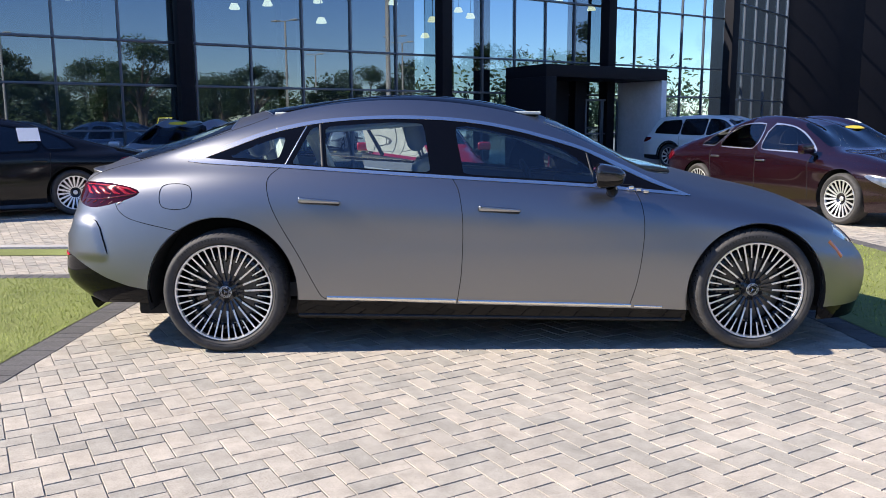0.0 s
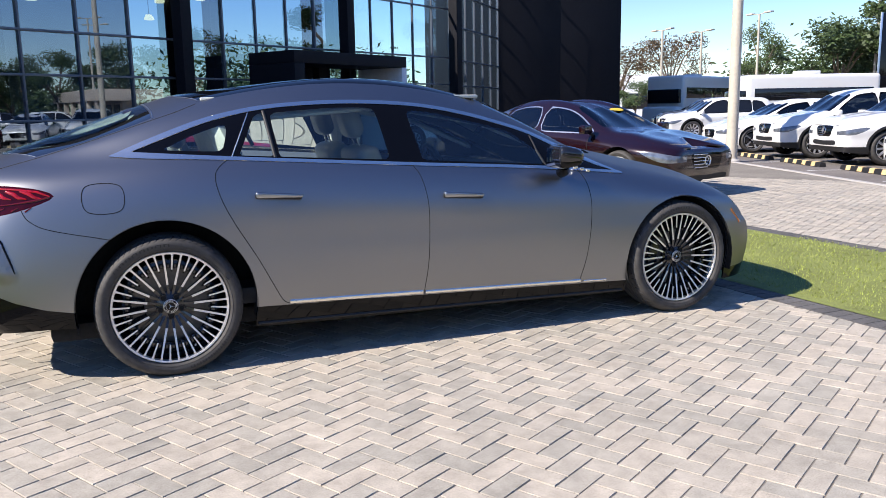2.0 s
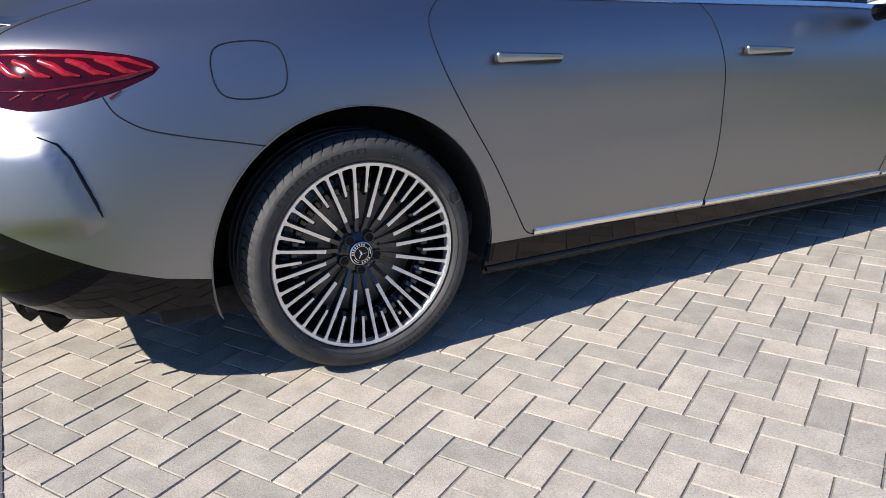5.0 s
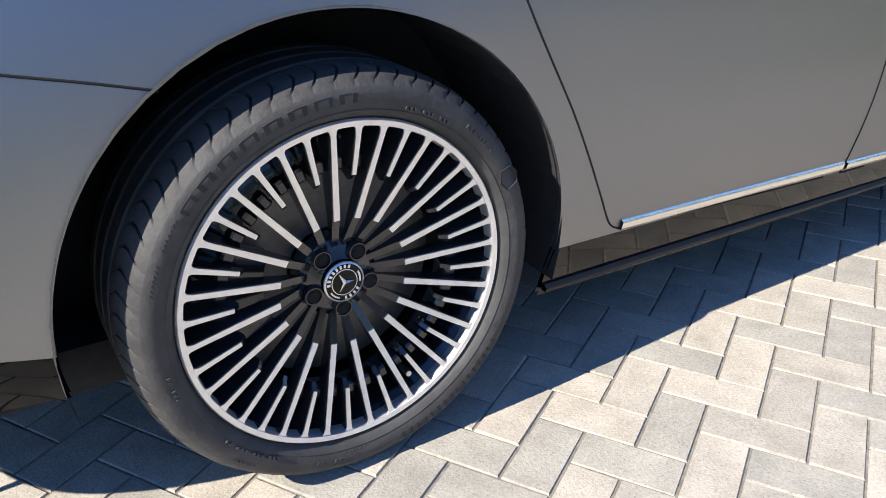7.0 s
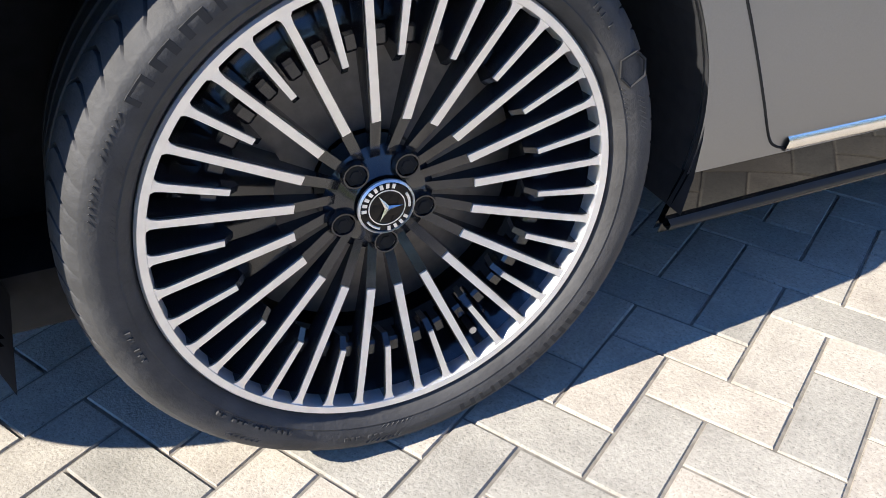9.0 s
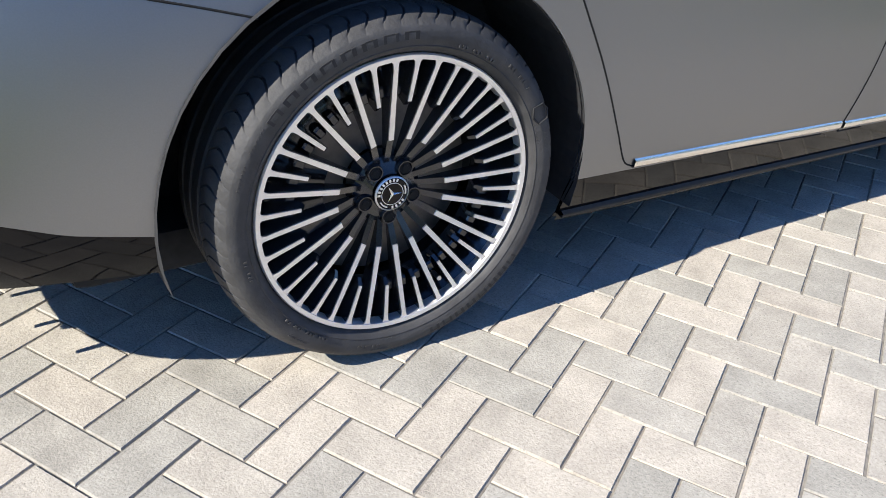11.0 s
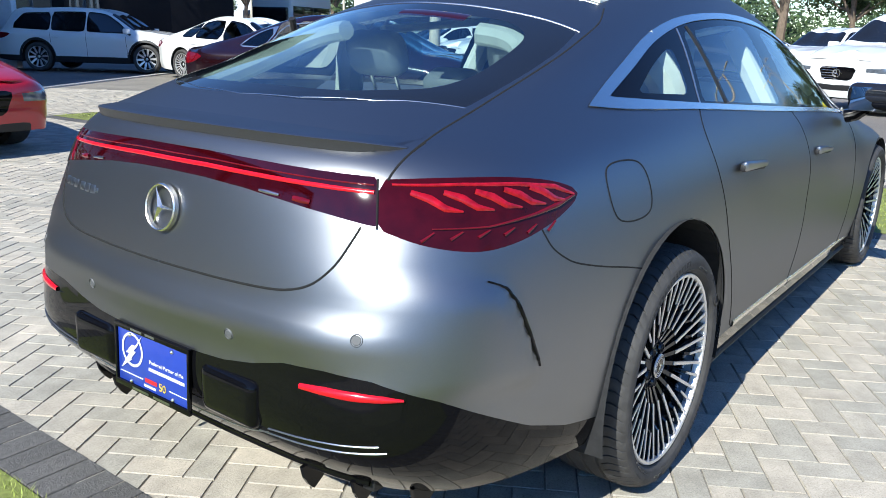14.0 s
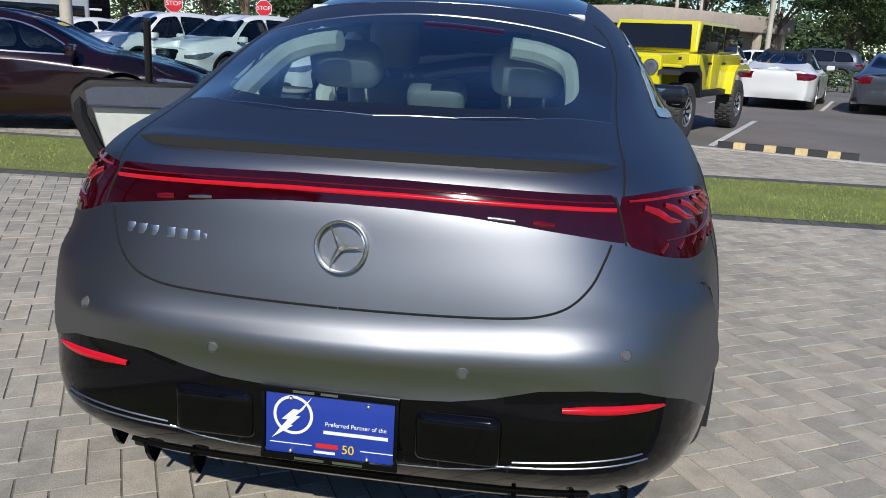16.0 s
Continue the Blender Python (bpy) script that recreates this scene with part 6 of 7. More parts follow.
for s, o, z in ((2.6, 4.0, 4.9), (4.2, 5.5, 5.3), (5.2, 3.5, 4.6), (6.2, 6.0, 5.6), (8.6, 5.0, 5.6), (9.3, 3.5, 4.9), (10.2, 5.5, 4.6), (11.2, 4.0, 5.2), (12.0, 6.0, 5.7), (10.8, 6.5, 6.4), (14.6, 3.2, 5.9), (16.6, 3.6, 5.8), (-2.0, 4.5, 4.9), (-4.5, 5.0, 5.2), (1.0, 6.0, 5.6), (17.6, 2.6, 6.4)):
    lamp_ = thing("pendant_lamp", wall_m(s, -o) @ Matrix.Translation((0, 0, z)), "small lit pendant lamp inside the showroom", "lamp", "showroom pendant lamps")
    bm = bmesh.new()
    lathe(bm, [(.10, .10), (.17, -.04), (.16, -.07), (.0, -.07)], axis="z", seg=12)
    part("shade", bm, LANTERN, lamp_)
    bm = bmesh.new()
    tube(bm, [(0, 0, .10), (0, 0, 9.0 - z)], .012, 5)
    part("cord", bm, BLACK_MATTE, lamp_)
# entrance portal
bm = bmesh.new()
add_box(bm, (12.55, -.75, 2.95), (5.1, 2.0, .36), .01)
add_box(bm, (10.2, -.75, 1.39), (.40, 2.0, 2.76), .01)
add_box(bm, (12.9, .1, 1.39), (.5, .3, 2.76), .01)
add_box(bm, (11.4, .15, 1.39), (2.2, .1, 2.76), .01)
part("portal_frame", bm, CLADDING, showroom, "black entrance portal").matrix_local = wall_m(0)
bm = bmesh.new()
add_box(bm, (14.98, -.75, 1.39), (.24, 2.0, 2.76), .01)
part("portal_cheek", bm, PLASTER, showroom, "white portal side wall").matrix_local = wall_m(0)
for k, x in enumerate((13.45, 14.2)):
    bm = bmesh.new()
    for c, s in (((x - .34, -.06, 1.1), (.06, .06, 2.2)), ((x + .34, -.06, 1.1), (.06, .06, 2.2)), ((x, -.06, 2.17), (.74, .06, .06)), ((x, -.06, .06), (.74, .06, .10)), ((x, -.06, 1.05), (.74, .05, .05))):
        add_box(bm, c, s, .004)
    part("entrance_door", bm, MULLION, showroom).matrix_local = wall_m(0)
# black block at the end
d = br - bl
mb = Matrix.Translation((bl.x, bl.y, 0)) @ Matrix.Rotation(math.atan2(d.y, d.x), 4, "Z")
block = thing("clad_block", label="tall windowless block clad in black metal panels", category="building", kind="structure")
W_ = d.length
for i in range(2):
    bm = bmesh.new()
    add_box(bm, (W_ * (i + .5) / 2, .05, 6.0), (W_ / 2 - .004, .10, 12.0), .001)
    part("panel", bm, CLADDING, block).matrix_local = mb
bm = bmesh.new()
add_box(bm, (W_ / 2 + .02, 6.1, 6.0), (W_, 12, 12.0), .01)
part("block_core", bm, CLADDING, block).matrix_local = mb


# ---- other vehicles ----
def car_lines(L, W, fo, wb, top, belt, bottom=.22, roof_w=.60, tail=.0, nose=.0, sq=.0):
    """Feature lines of a simple car. x = 0 midway between the axles; top: (x, z) knots of the centre profile; belt: (x, z) knots."""
    xf = wb / 2 + fo
    xr = xf - L
    hw = W / 2
    st = np.array([xr + .0, xr + .10, xr + .35, xr + .9, -wb / 2 + .35, -wb / 6, wb / 6, wb / 2 - .35, wb / 2, xf - .55, xf - .22, xf])
    tx, tz = np.array(top).T
    bx, bz = np.array(belt).T
    rows = [[] for _ in range(9)]
    for i, x in enumerate(st):
        e = min((x - xr), (xf - x))
        corner = 1 - (.20 - .12 * sq) * max(0, 1 - e / .55) ** 2
        w = hw * corner
        zt = float(np.interp(x, tx, tz))
        zb = min(float(np.interp(x, bx, bz)), zt - .05)
        g = min(1, max(0, (zt - zb - .10) / .35))
        g = g * g * (3 - 2 * g)
        zlow = bottom + .05 * max(0, 1 - e / .5)
        secs = [(w * .95, zlow), (w * .99, zlow + .16), (w, .62 * zb + .05), (w * .985, zb - .08), (w * (.93 - .06 * (1 - g)), zb), None, (w * .76 * (1 - g) + roof_w * g, zt - .025 - .045 * g), None, (0, zt)]
        secs[5] = (secs[4][0] * .52 + secs[6][0] * .48 + .012 * g, secs[4][1] * .52 + secs[6][1] * .48)
        secs[7] = (secs[6][0] * .6, zt - .008 - .010 * g)
        for k, (y, z) in enumerate(secs):
            rows[k].append((x, y, z))
    out = []
    for k, r in enumerate(rows):
        r0, r1 = r[0], r[-1]
        tuck = (0.05, 0.0, 0.0, 0.0, .03, .06, .10, .16, .24)[k]
        a = [(r0[0] + tuck - tail, 0, r0[2]), (r0[0] + tuck - tail * .7, r0[1] * .55, r0[2])]
        b = [(r1[0] - tuck + nose * .8, r1[1] * .55, r1[2]), (r1[0] - tuck + nose, 0, r1[2])]
        if k == 8:
            a = [(r0[0] + tuck + .0, 0, r0[2]), (r0[0] + tuck + .06, 0, r0[2])]
            b = [(r1[0] - tuck - .06, 0, r1[2]), (r1[0] - tuck, 0, r1[2])]
            r = [(min(max(x, r0[0] + tuck + .12 + .05 * i), r1[0] - tuck - .12 - .05 * (len(r) - 1 - i)), y, z) for i, (x, y, z) in enumerate(r)]
            r = [(x, 0, float(np.interp(x, tx, tz))) for x, y, z in r]
        out.append(a + list(r) + b)
    return out


def vehicle(name, label, paint, L, W, fo, wb, top, belt, windows, screen_x, rear_x, r=.34, rim=.24, bottom=.22, roof_w=.60, grille_=None, lamps=True,
            trim=BLACK_GLOSS, wheel_face=SILVER_PAINT, spokes=10, dark=PRIVACY, sq=0.0, black_lower=False, doors_x=(), category="car", lamp_z=None, roof_mat=None, group=""):
    """A car in local axes: nose towards +x."""
    car = thing(name, label=label, category=category, group=group)
    lines = car_lines(L, W, fo, wb, top, belt, bottom, roof_w, sq=sq, tail=.05, nose=.06)
    sk = Skin(loft(lines, .06, .05))
    tree = BVHTree.FromPolygons([Vector(p) for p in sk.v], sk.f)
    near = lambda v: v[:, 1] < -.40
    for ax in (-wb / 2, wb / 2):
        ar = r + .055
        sk.cut(lambda v, ax=ax: np.hypot(v[:, 0] - ax, v[:, 2] - r) - ar, "arch", where=near)
        sk.cut(lambda v, ax=ax: np.maximum(np.abs(v[:, 0] - ax) - ar * .98, v[:, 2] - r), "arch", where=near)
    if black_lower:
        sk.cut(lambda v: v[:, 2] - (bottom + .16), "lower", only={"body"})
        for ax in (-wb / 2, wb / 2):
            sk.cut(lambda v, ax=ax: np.hypot(v[:, 0] - ax, v[:, 2] - r) - (r + .115), "lower", only={"body"}, where=near)
    for k, wpts in enumerate(windows):
        lp = smooth_loop(wpts, 6)
        sk.cut(inside(grow(lp, .018 if trim is CHROME else .03), SIDE), "trim", only={"body"}, where=lambda v: near(v) & (v[:, 2] > .7))
        sk.cut(inside(lp, SIDE), "win%d" % k, only={"trim"}, where=near)
    zb = lambda x: float(np.interp(x, *np.array(belt).T))
    for nm, (x0, x1, w0, w1) in (("screen", screen_x), ("rear_screen", rear_x)):
        lp = smooth_loop([(x0, w0, 0), ((x0 + x1) / 2, (w0 + w1) / 2), (x1, w1, 0), (x1 + .06 * np.sign(x1 - x0), 0), (x1, -w1, 0), ((x0 + x1) / 2, -(w0 + w1) / 2), (x0, -w0, 0), (x0 + .04 * np.sign(x1 - x0), 0)], 6)
        sk.cut(inside(lp, TOP), nm, only={"body"}, where=lambda v: v[:, 2] > zb(0) - .02)
    xf, xr = wb / 2 + fo, wb / 2 + fo - L
    lz = lamp_z or (zb(xf) - .14)
    if lamps:
        hl = smooth_loop([(xf - .50, lz + .10), (xf - .2, lz + .075), (xf + .05, lz + .02), (xf + .05, lz - .06), (xf - .2, lz - .05)], 6)
        sk.cut(inside(hl, SIDE), "headlamp", only={"body"}, where=lambda v: (v[:, 0] > xf - .6) & (v[:, 1] < -W / 2 * .50))
        rz = zb(xr) - .16
        tl = smooth_loop([(xr + .42, rz + .06), (xr + .2, rz + .09), (xr - .1, rz + .09), (xr - .1, rz - .06), (xr + .2, rz - .05)], 6)
        sk.cut(inside(tl, SIDE), "tail_lamp", only={"body"}, where=lambda v: (v[:, 0] < xr + .6) & (v[:, 1] < -W / 2 * .48))
    if grille_:
        gw, g0, g1 = grille_
        gl = smooth_loop([(0, g1), (-gw, g1 - .02), (-gw * .92, (g0 + g1) / 2), (-gw * .75, g0), (0, g0), (.2, g0), (.2, g1)], 6)
        sk.cut(inside(gl, REAR), "grille", only={"body"}, where=lambda v: v[:, 0] > xf - .5)
        sk.cut(inside(smooth_loop([(0, g0 - .10), (-gw * 1.35, g0 - .09), (-gw * 1.4, g0 - .18), (0, g0 - .20), (.2, g0 - .2), (.2, g0 - .1)], 6), REAR), "intake", only={"body"}, where=lambda v: v[:, 0] > xf - .5)
    if roof_mat:
        sk.cut(lambda v: np.maximum(zb(0) + .03 - v[:, 2], np.maximum(v[:, 0] - screen_x[0] - .3, -1.75 - v[:, 0])), "roof", only={"body", "trim"}, where=lambda v: v[:, 2] > zb(0))
        sk.panel("roof", "fabric_roof", roof_mat, car, 2, lift=.004)
    sk.panel("body", "body", paint, car, 2)
    for nm, lab, mat in (("lower", "lower_cladding", BLACK_MATTE), ("trim", "window_trim", trim), ("screen", "windscreen", dark), ("rear_screen", "rear_window", dark), ("grille", "grille", BLACK_GLOSS), ("intake", "air_intake", BLACK_MATTE)):
        pn = sk.panel(nm, lab, mat, car, 2, lift=.004 if nm == "trim" else 0)
        if pn and nm == "trim" and name in ("maroon_saloon", "red_saloon", "silver_saloon", "white_crossover", "white_sports_car", "white_coupe", "white_suv", "white_offroad_suv"):
            each_island(pn)
    for k in range(len(windows)):
        for mir in (0, 1):
            sk.panel("win%d" % k, "side_window", dark, car, mir)
    for mir in (0, 1):
        sk.panel("headlamp", "headlamp", LAMP_CLEAR, car, mir)
        sk.panel("tail_lamp", "tail_lamp", LAMP_RED, car, mir)
        s = 1 if mir else -1
        for x in doors_x:
            ribbon("door_gap", tree, [(x + .04 * math.sin(3 * z), -W, z) for z in np.linspace(bottom + .12, zb(x) - .02, 8)], ACROSS, .012, .002, SEAM, car, mir)
        for x in doors_x[:2]:
            bm = bmesh.new()
            add_box(bm, (x + .16, s * (W / 2 * .985 + .008), zb(x) - .14), (.20, .03, .03), .010, None, 2)
            part("door_handle", bm, SATIN_CHROME if trim is CHROME else paint, car)
        mx = screen_x[1] - .12
        bm = bmesh.new()
        add_box(bm, (mx, s * (W / 2 + .06), zb(mx) + .09), (.12, .22, .14), .045, None, 3)
        part("mirror", bm, paint, car)
        bm = bmesh.new()
        tube(bm, [(mx + .02, s * (W / 2 - .10), zb(mx)), (mx, s * (W / 2 + .0), zb(mx) + .05)], .03, 6)
        part("mirror_arm", bm, BLACK_MATTE, car)
    if grille_:
        gw, g0, g1 = grille_
        n = 5
        for k in range(n):
            z = g0 + (g1 - g0) * (k + .5) / n
            ribbon("grille_bar", tree, [(xf + 1, y, z) for y in np.linspace(-gw * .86, gw * .86, 12)], (-1, 0, 0), .016, .010, CHROME, car)
        bm = bmesh.new()
        h, nr, _, _ = tree.ray_cast(Vector((xf + 1, 0, (g0 + g1) / 2)), Vector((-1, 0, 0)))
        if h is not None:
            lathe(bm, [(.062, 0), (.068, .012), (.078, .012), (.082, 0)], seg=24, m=Matrix.Translation(h + Vector((.0, 0, 0))) @ Matrix.Rotation(radians(-90), 4, "Z"))
            for k in range(3):
                rot = Matrix.Translation(h + Vector((.012, 0, 0))) @ Matrix.Rotation(radians(120 * k), 4, "X")
                vs = [bm.verts.new(rot @ Vector(p)) for p in ((0, -.01, 0), (.004, 0, .07), (0, .01, 0), (.01, 0, 0))]
                bm.faces.new((vs[0], vs[1], vs[3])), bm.faces.new((vs[1], vs[2], vs[3]))
            part("grille_emblem", bm, CHROME, car, smooth=False)
    bm = bmesh.new()
    add_box(bm, ((xf + xr) / 2, 0, bottom + .06), (L * .86, W * .78, .12), .02)
    part("underbody", bm, WELL, car)
    for ax in (-wb / 2, wb / 2):
        for s in (-1, 1):
            bm = bmesh.new()
            a0, b0 = [], []
            for k in range(17):
                a = math.pi * (k / 16) * 1.12 - .06 * math.pi
                a0.append(bm.verts.new((ax + (r + .058) * math.cos(a), s * (W / 2 - .025), r + (r + .058) * math.sin(a))))
                b0.append(bm.verts.new((ax + (r + .065) * math.cos(a), s * (W / 2 - .34), r + (r + .065) * math.sin(a))))
            for k in range(16):
                bm.faces.new((a0[k], a0[k + 1], b0[k + 1], b0[k]))
            bm.faces.new(b0)
            part("wheel_housing", bm, WELL, car, smooth=False)
    wy = W / 2 - .125
    w0 = spoke_wheel("wheel", car, Matrix.Translation((-wb / 2, -wy, r)), r, rim, .23, spokes, .30, False, False, wheel_face, RIM_BLACK, bar=.05 if spokes < 12 else .026, split=name in ("maroon_saloon", "white_crossover", "white_coupe", "red_saloon", "black_saloon", "white_offroad_suv"))
    for m in (Matrix.Translation((wb / 2, -wy, r)), Matrix.Translation((-wb / 2, wy, r)) @ Matrix.Rotation(math.pi, 4, "Z"), Matrix.Translation((wb / 2, wy, r)) @ Matrix.Rotation(math.pi, 4, "Z")):
        copy_thing(w0, m)
    return car


def sedan(name, label, paint, trim=CHROME, dark=None, spokes=20, face=None, group="", grille_=(.42, .42, .66), roof_mat=None):
    top = [(-2.5, .98), (-2.35, 1.02), (-1.9, 1.09), (-1.35, 1.30), (-.75, 1.45), (-.2, 1.485), (.35, 1.42), (.8, 1.20), (1.1, 1.03), (1.6, .96), (2.2, .84), (2.42, .76)]
    belt = [(-2.5, .96), (-1.4, .99), (0, .95), (1.1, .92), (2.4, .74)]
    wins = [[(-1.62, 1.02, 0), (-1.2, 1.015, 0), (-1.05, 1.28), (-1.15, 1.28), (-1.38, 1.19)],
            [(-1.12, 1.01, 0), (-.22, .985, 0), (-.25, 1.36, 0), (-.62, 1.36), (-.95, 1.305, 0)],
            [(-.12, .985, 0), (.98, .955, 0), (.80, 1.08), (.52, 1.23), (.25, 1.32), (-.14, 1.365, 0)]]
    return vehicle(name, label, paint, 5.05, 1.91, .88, 3.10, top, belt, wins, (.42, 1.10, .55, .70), (-1.05, -1.85, .52, .62), .352, .26, .2, .60, grille_, True, trim, face or RIM_CUT, spokes, dark or DARK_GLASS, doors_x=(-1.25, -.17, .93), group=group, roof_mat=roof_mat)


def suv(name, label, paint, H=1.70, L=4.7, W=1.90, lower=True, trim=BLACK_GLOSS, spokes=10, face=None, grille_=(.36, .62, .86), group="", sq=.4, dark=None, wb=2.85, tail_len=.95, r=.37, roofw=.64):
    z = H / 1.70
    xr = wb / 2 + .9 - L
    top = [(xr, 1.02 * z), (xr + .12, 1.15 * z), (xr + .35, 1.55 * z), (xr + .75, 1.66 * z), (-.6, 1.70 * z), (.0, 1.68 * z), (.42, 1.60 * z), (.85, 1.32 * z), (1.12, 1.16 * z), (1.6, 1.10 * z), (2.1, 1.02 * z), (wb / 2 + .9, .90 * z)]
    belt = [(xr, 1.08 * z), (0, 1.05 * z), (1.1, 1.02 * z), (wb / 2 + .9, .86 * z)]
    wins = [[(xr + .45, 1.16 * z, 0), (-1.12, 1.12 * z, 0), (-1.12, 1.54 * z, 0), (xr + .72, 1.50 * z, 0)],
            [(-1.03, 1.12 * z, 0), (-.20, 1.10 * z, 0), (-.20, 1.57 * z, 0), (-1.03, 1.55 * z, 0)],
            [(-.10, 1.10 * z, 0), (.92, 1.08 * z, 0), (.72, 1.26 * z), (.42, 1.47 * z), (.25, 1.53 * z), (-.10, 1.57 * z, 0)]]
    return vehicle(name, label, paint, L, W, .9, wb, top, belt, wins, (.46, 1.10, .60, .74), (xr + .40, xr + .10, .58, .66), r, r * .72, .24, roofw, grille_, True, trim, face or RIM_CUT, spokes, dark or PRIVACY, sq, lower, (-1.08, -.15, .90), group=group)


def put(car, x, y, heading, z=0.0):
    car.matrix_world = Matrix.Translation((x, y, z)) @ Matrix.Rotation(radians(heading), 4, "Z")
    return car


FABRIC = material("black_roof_fabric", (0.012, 0.012, 0.013), 0.85, grain=0.2, scale=60)
put(sedan("maroon_saloon", "dark maroon luxury saloon with chrome trim", MAROON_PAINT), 5.54, 6.87, -71.5)
put(sedan("black_saloon", "black saloon with a window sticker", BLACK_PAINT, BLACK_GLOSS), -7.7, 6.7, -150)
put(sedan("silver_saloon", "silver saloon with a dark windscreen", SILVER_PAINT), -5.2, 10.2, -95)
put(sedan("red_saloon", "bright red saloon with a slatted grille", RED_PAINT), -.60, 8.8, -86)
put(suv("white_crossover", "white crossover parked by the showroom", WHITE_PAINT, 1.62, 4.86), 8.55, 18.9, -55)
put(sedan("white_coupe", "white coupe parked by the black block", WHITE_PAINT, BLACK_GLOSS), 9.18, 13.6, -88)
WHITE_ROW = "white car parked nose-out in the front row"
put(sedan("white_saloon", WHITE_ROW, WHITE_PAINT, BLACK_GLOSS, spokes=5, face=SILVER_PAINT, group="front row of white cars"), 16.6, 13.2, 160)
ws_ = put(suv("white_suv", WHITE_ROW, WHITE_PAINT, group="front row of white cars", dark=DARK_GLASS), 15.9, 10.4, 160)
copy_thing(ws_, Matrix.Translation((15.2, 7.8, 0)) @ Matrix.Rotation(radians(160), 4, "Z"))
put(sedan("white_sports_car", "white sports saloon with a wide slatted grille", WHITE_PAINT, BLACK_GLOSS, grille_=(.46, .40, .64), group="front row of white cars"), 14.5, 5.1, 160)
put(suv("large_white_suv", "large white sport utility vehicle", WHITE_PAINT, 1.92, 5.3, 2.05, False, wb=3.1, r=.41, roofw=.72, sq=.7), 15.3, .7, 160)
put(suv("white_offroad_suv", "white compact off-road vehicle with black grille", WHITE_PAINT, 1.64, 4.4, 1.82, True, sq=.8, wb=2.64), 20.6, 21.2, 160)
put(sedan("white_convertible", "white convertible with a black fabric roof", WHITE_PAINT, BLACK_GLOSS, roof_mat=FABRIC), 19.66, -6.35, -20)
put(sedan("slate_saloon", "slate grey saloon parked tail-out", GREY_PAINT, BLACK_GLOSS), 19.1, -9.0, -20)
rngc = random.Random(11)
tmpl = {"white": sedan("far_saloon", "white saloon in a far parking row", WHITE_PAINT, BLACK_GLOSS, group="far parked cars"),
        "dark": suv("far_suv", "dark blue sport utility vehicle in a far row", GREY_PAINT, group="far parked cars"),
        "black": sedan("far_saloon", "black saloon in a far parking row", BLACK_PAINT, BLACK_GLOSS, group="far parked cars"),
        "lightsuv": suv("far_suv", "white sport utility vehicle in a far row", WHITE_PAINT, group="far parked cars")}
spots = [("dark", 24.5, 26.5, 150), ("black", 26.5, 29.5, 150), ("white", 24.0, 24.0, 150), ("black", 29.0, 33.0, 150), ("white", 31.5, 36.5, 150), ("dark", 34, 40, 150),
         ("black", 21.5, 17.2, 160), ("white", 20.8, 14.6, 160), ("lightsuv", 20.0, 12.0, 160), ("lightsuv", 22.0, 9.5, 160), ("white", 23.0, 6.5, 160), ("lightsuv", 22.5, 3.6, 160),
         ("white", 38, -9.0, 70), ("dark", 38.5, -12.0, 70), ("lightsuv", 36.0, -6.0, 70),
         ("dark", -9, -24, 80), ("white", -4, -25, 80), ("black", 1, -25.5, 80), ("lightsuv", 5.5, -26, 80), ("white", 10, -26.5, 80), ("dark", 15, -27, 80), ("black", -14, -23.5, 80), ("white", -18, -23, 80)]
used = set()
for kind_, x, y, hd in spots:
    m = Matrix.Translation((x, y, 0)) @ Matrix.Rotation(radians(hd), 4, "Z")
    if kind_ not in used:
        used.add(kind_)
        tmpl[kind_].matrix_world = m
    else:
        copy_thing(tmpl[kind_], m)


# window stickers, lying just off the glass
def sticker(at_, normal, size, mat, label, round_=False):
    q = Vector(normal).normalized()
    side_ = Vector((0, 0, 1)).cross(q).normalized()
    m = Matrix.Translation(Vector(at_) + q * .012) @ Matrix((side_, q.cross(side_), q)).transposed().to_4x4()
    bm = bmesh.new()
    if round_:
        prism(bm, [(size[0] / 2 * math.cos(2 * math.pi * k / 24), size[1] / 2 * math.sin(2 * math.pi * k / 24)) for k in range(24)], .004, Matrix.Identity(4))
    else:
        add_box(bm, (0, 0, 0), (size[0], size[1], .004), .001)
    ob = part("window_sticker", bm, mat, smooth=False)
    ob.matrix_world = m
    return tagged(ob, label, "sticker")


sticker((5.99, 6.43, 1.297), (0.1, -.37, .93), (.36, .12), YELLOW_INK, "oval yellow sticker on the windscreen", True)
sticker((-5.24, 9.72, 1.40), (-.05, -.5, .86), (.36, .12), YELLOW_INK, "oval yellow sticker on the windscreen", True)
sticker((-6.506, 6.581, 1.235), (.45, -.62, .65), (.30, .26), WHITE_INK, "white price sheet in the side window")


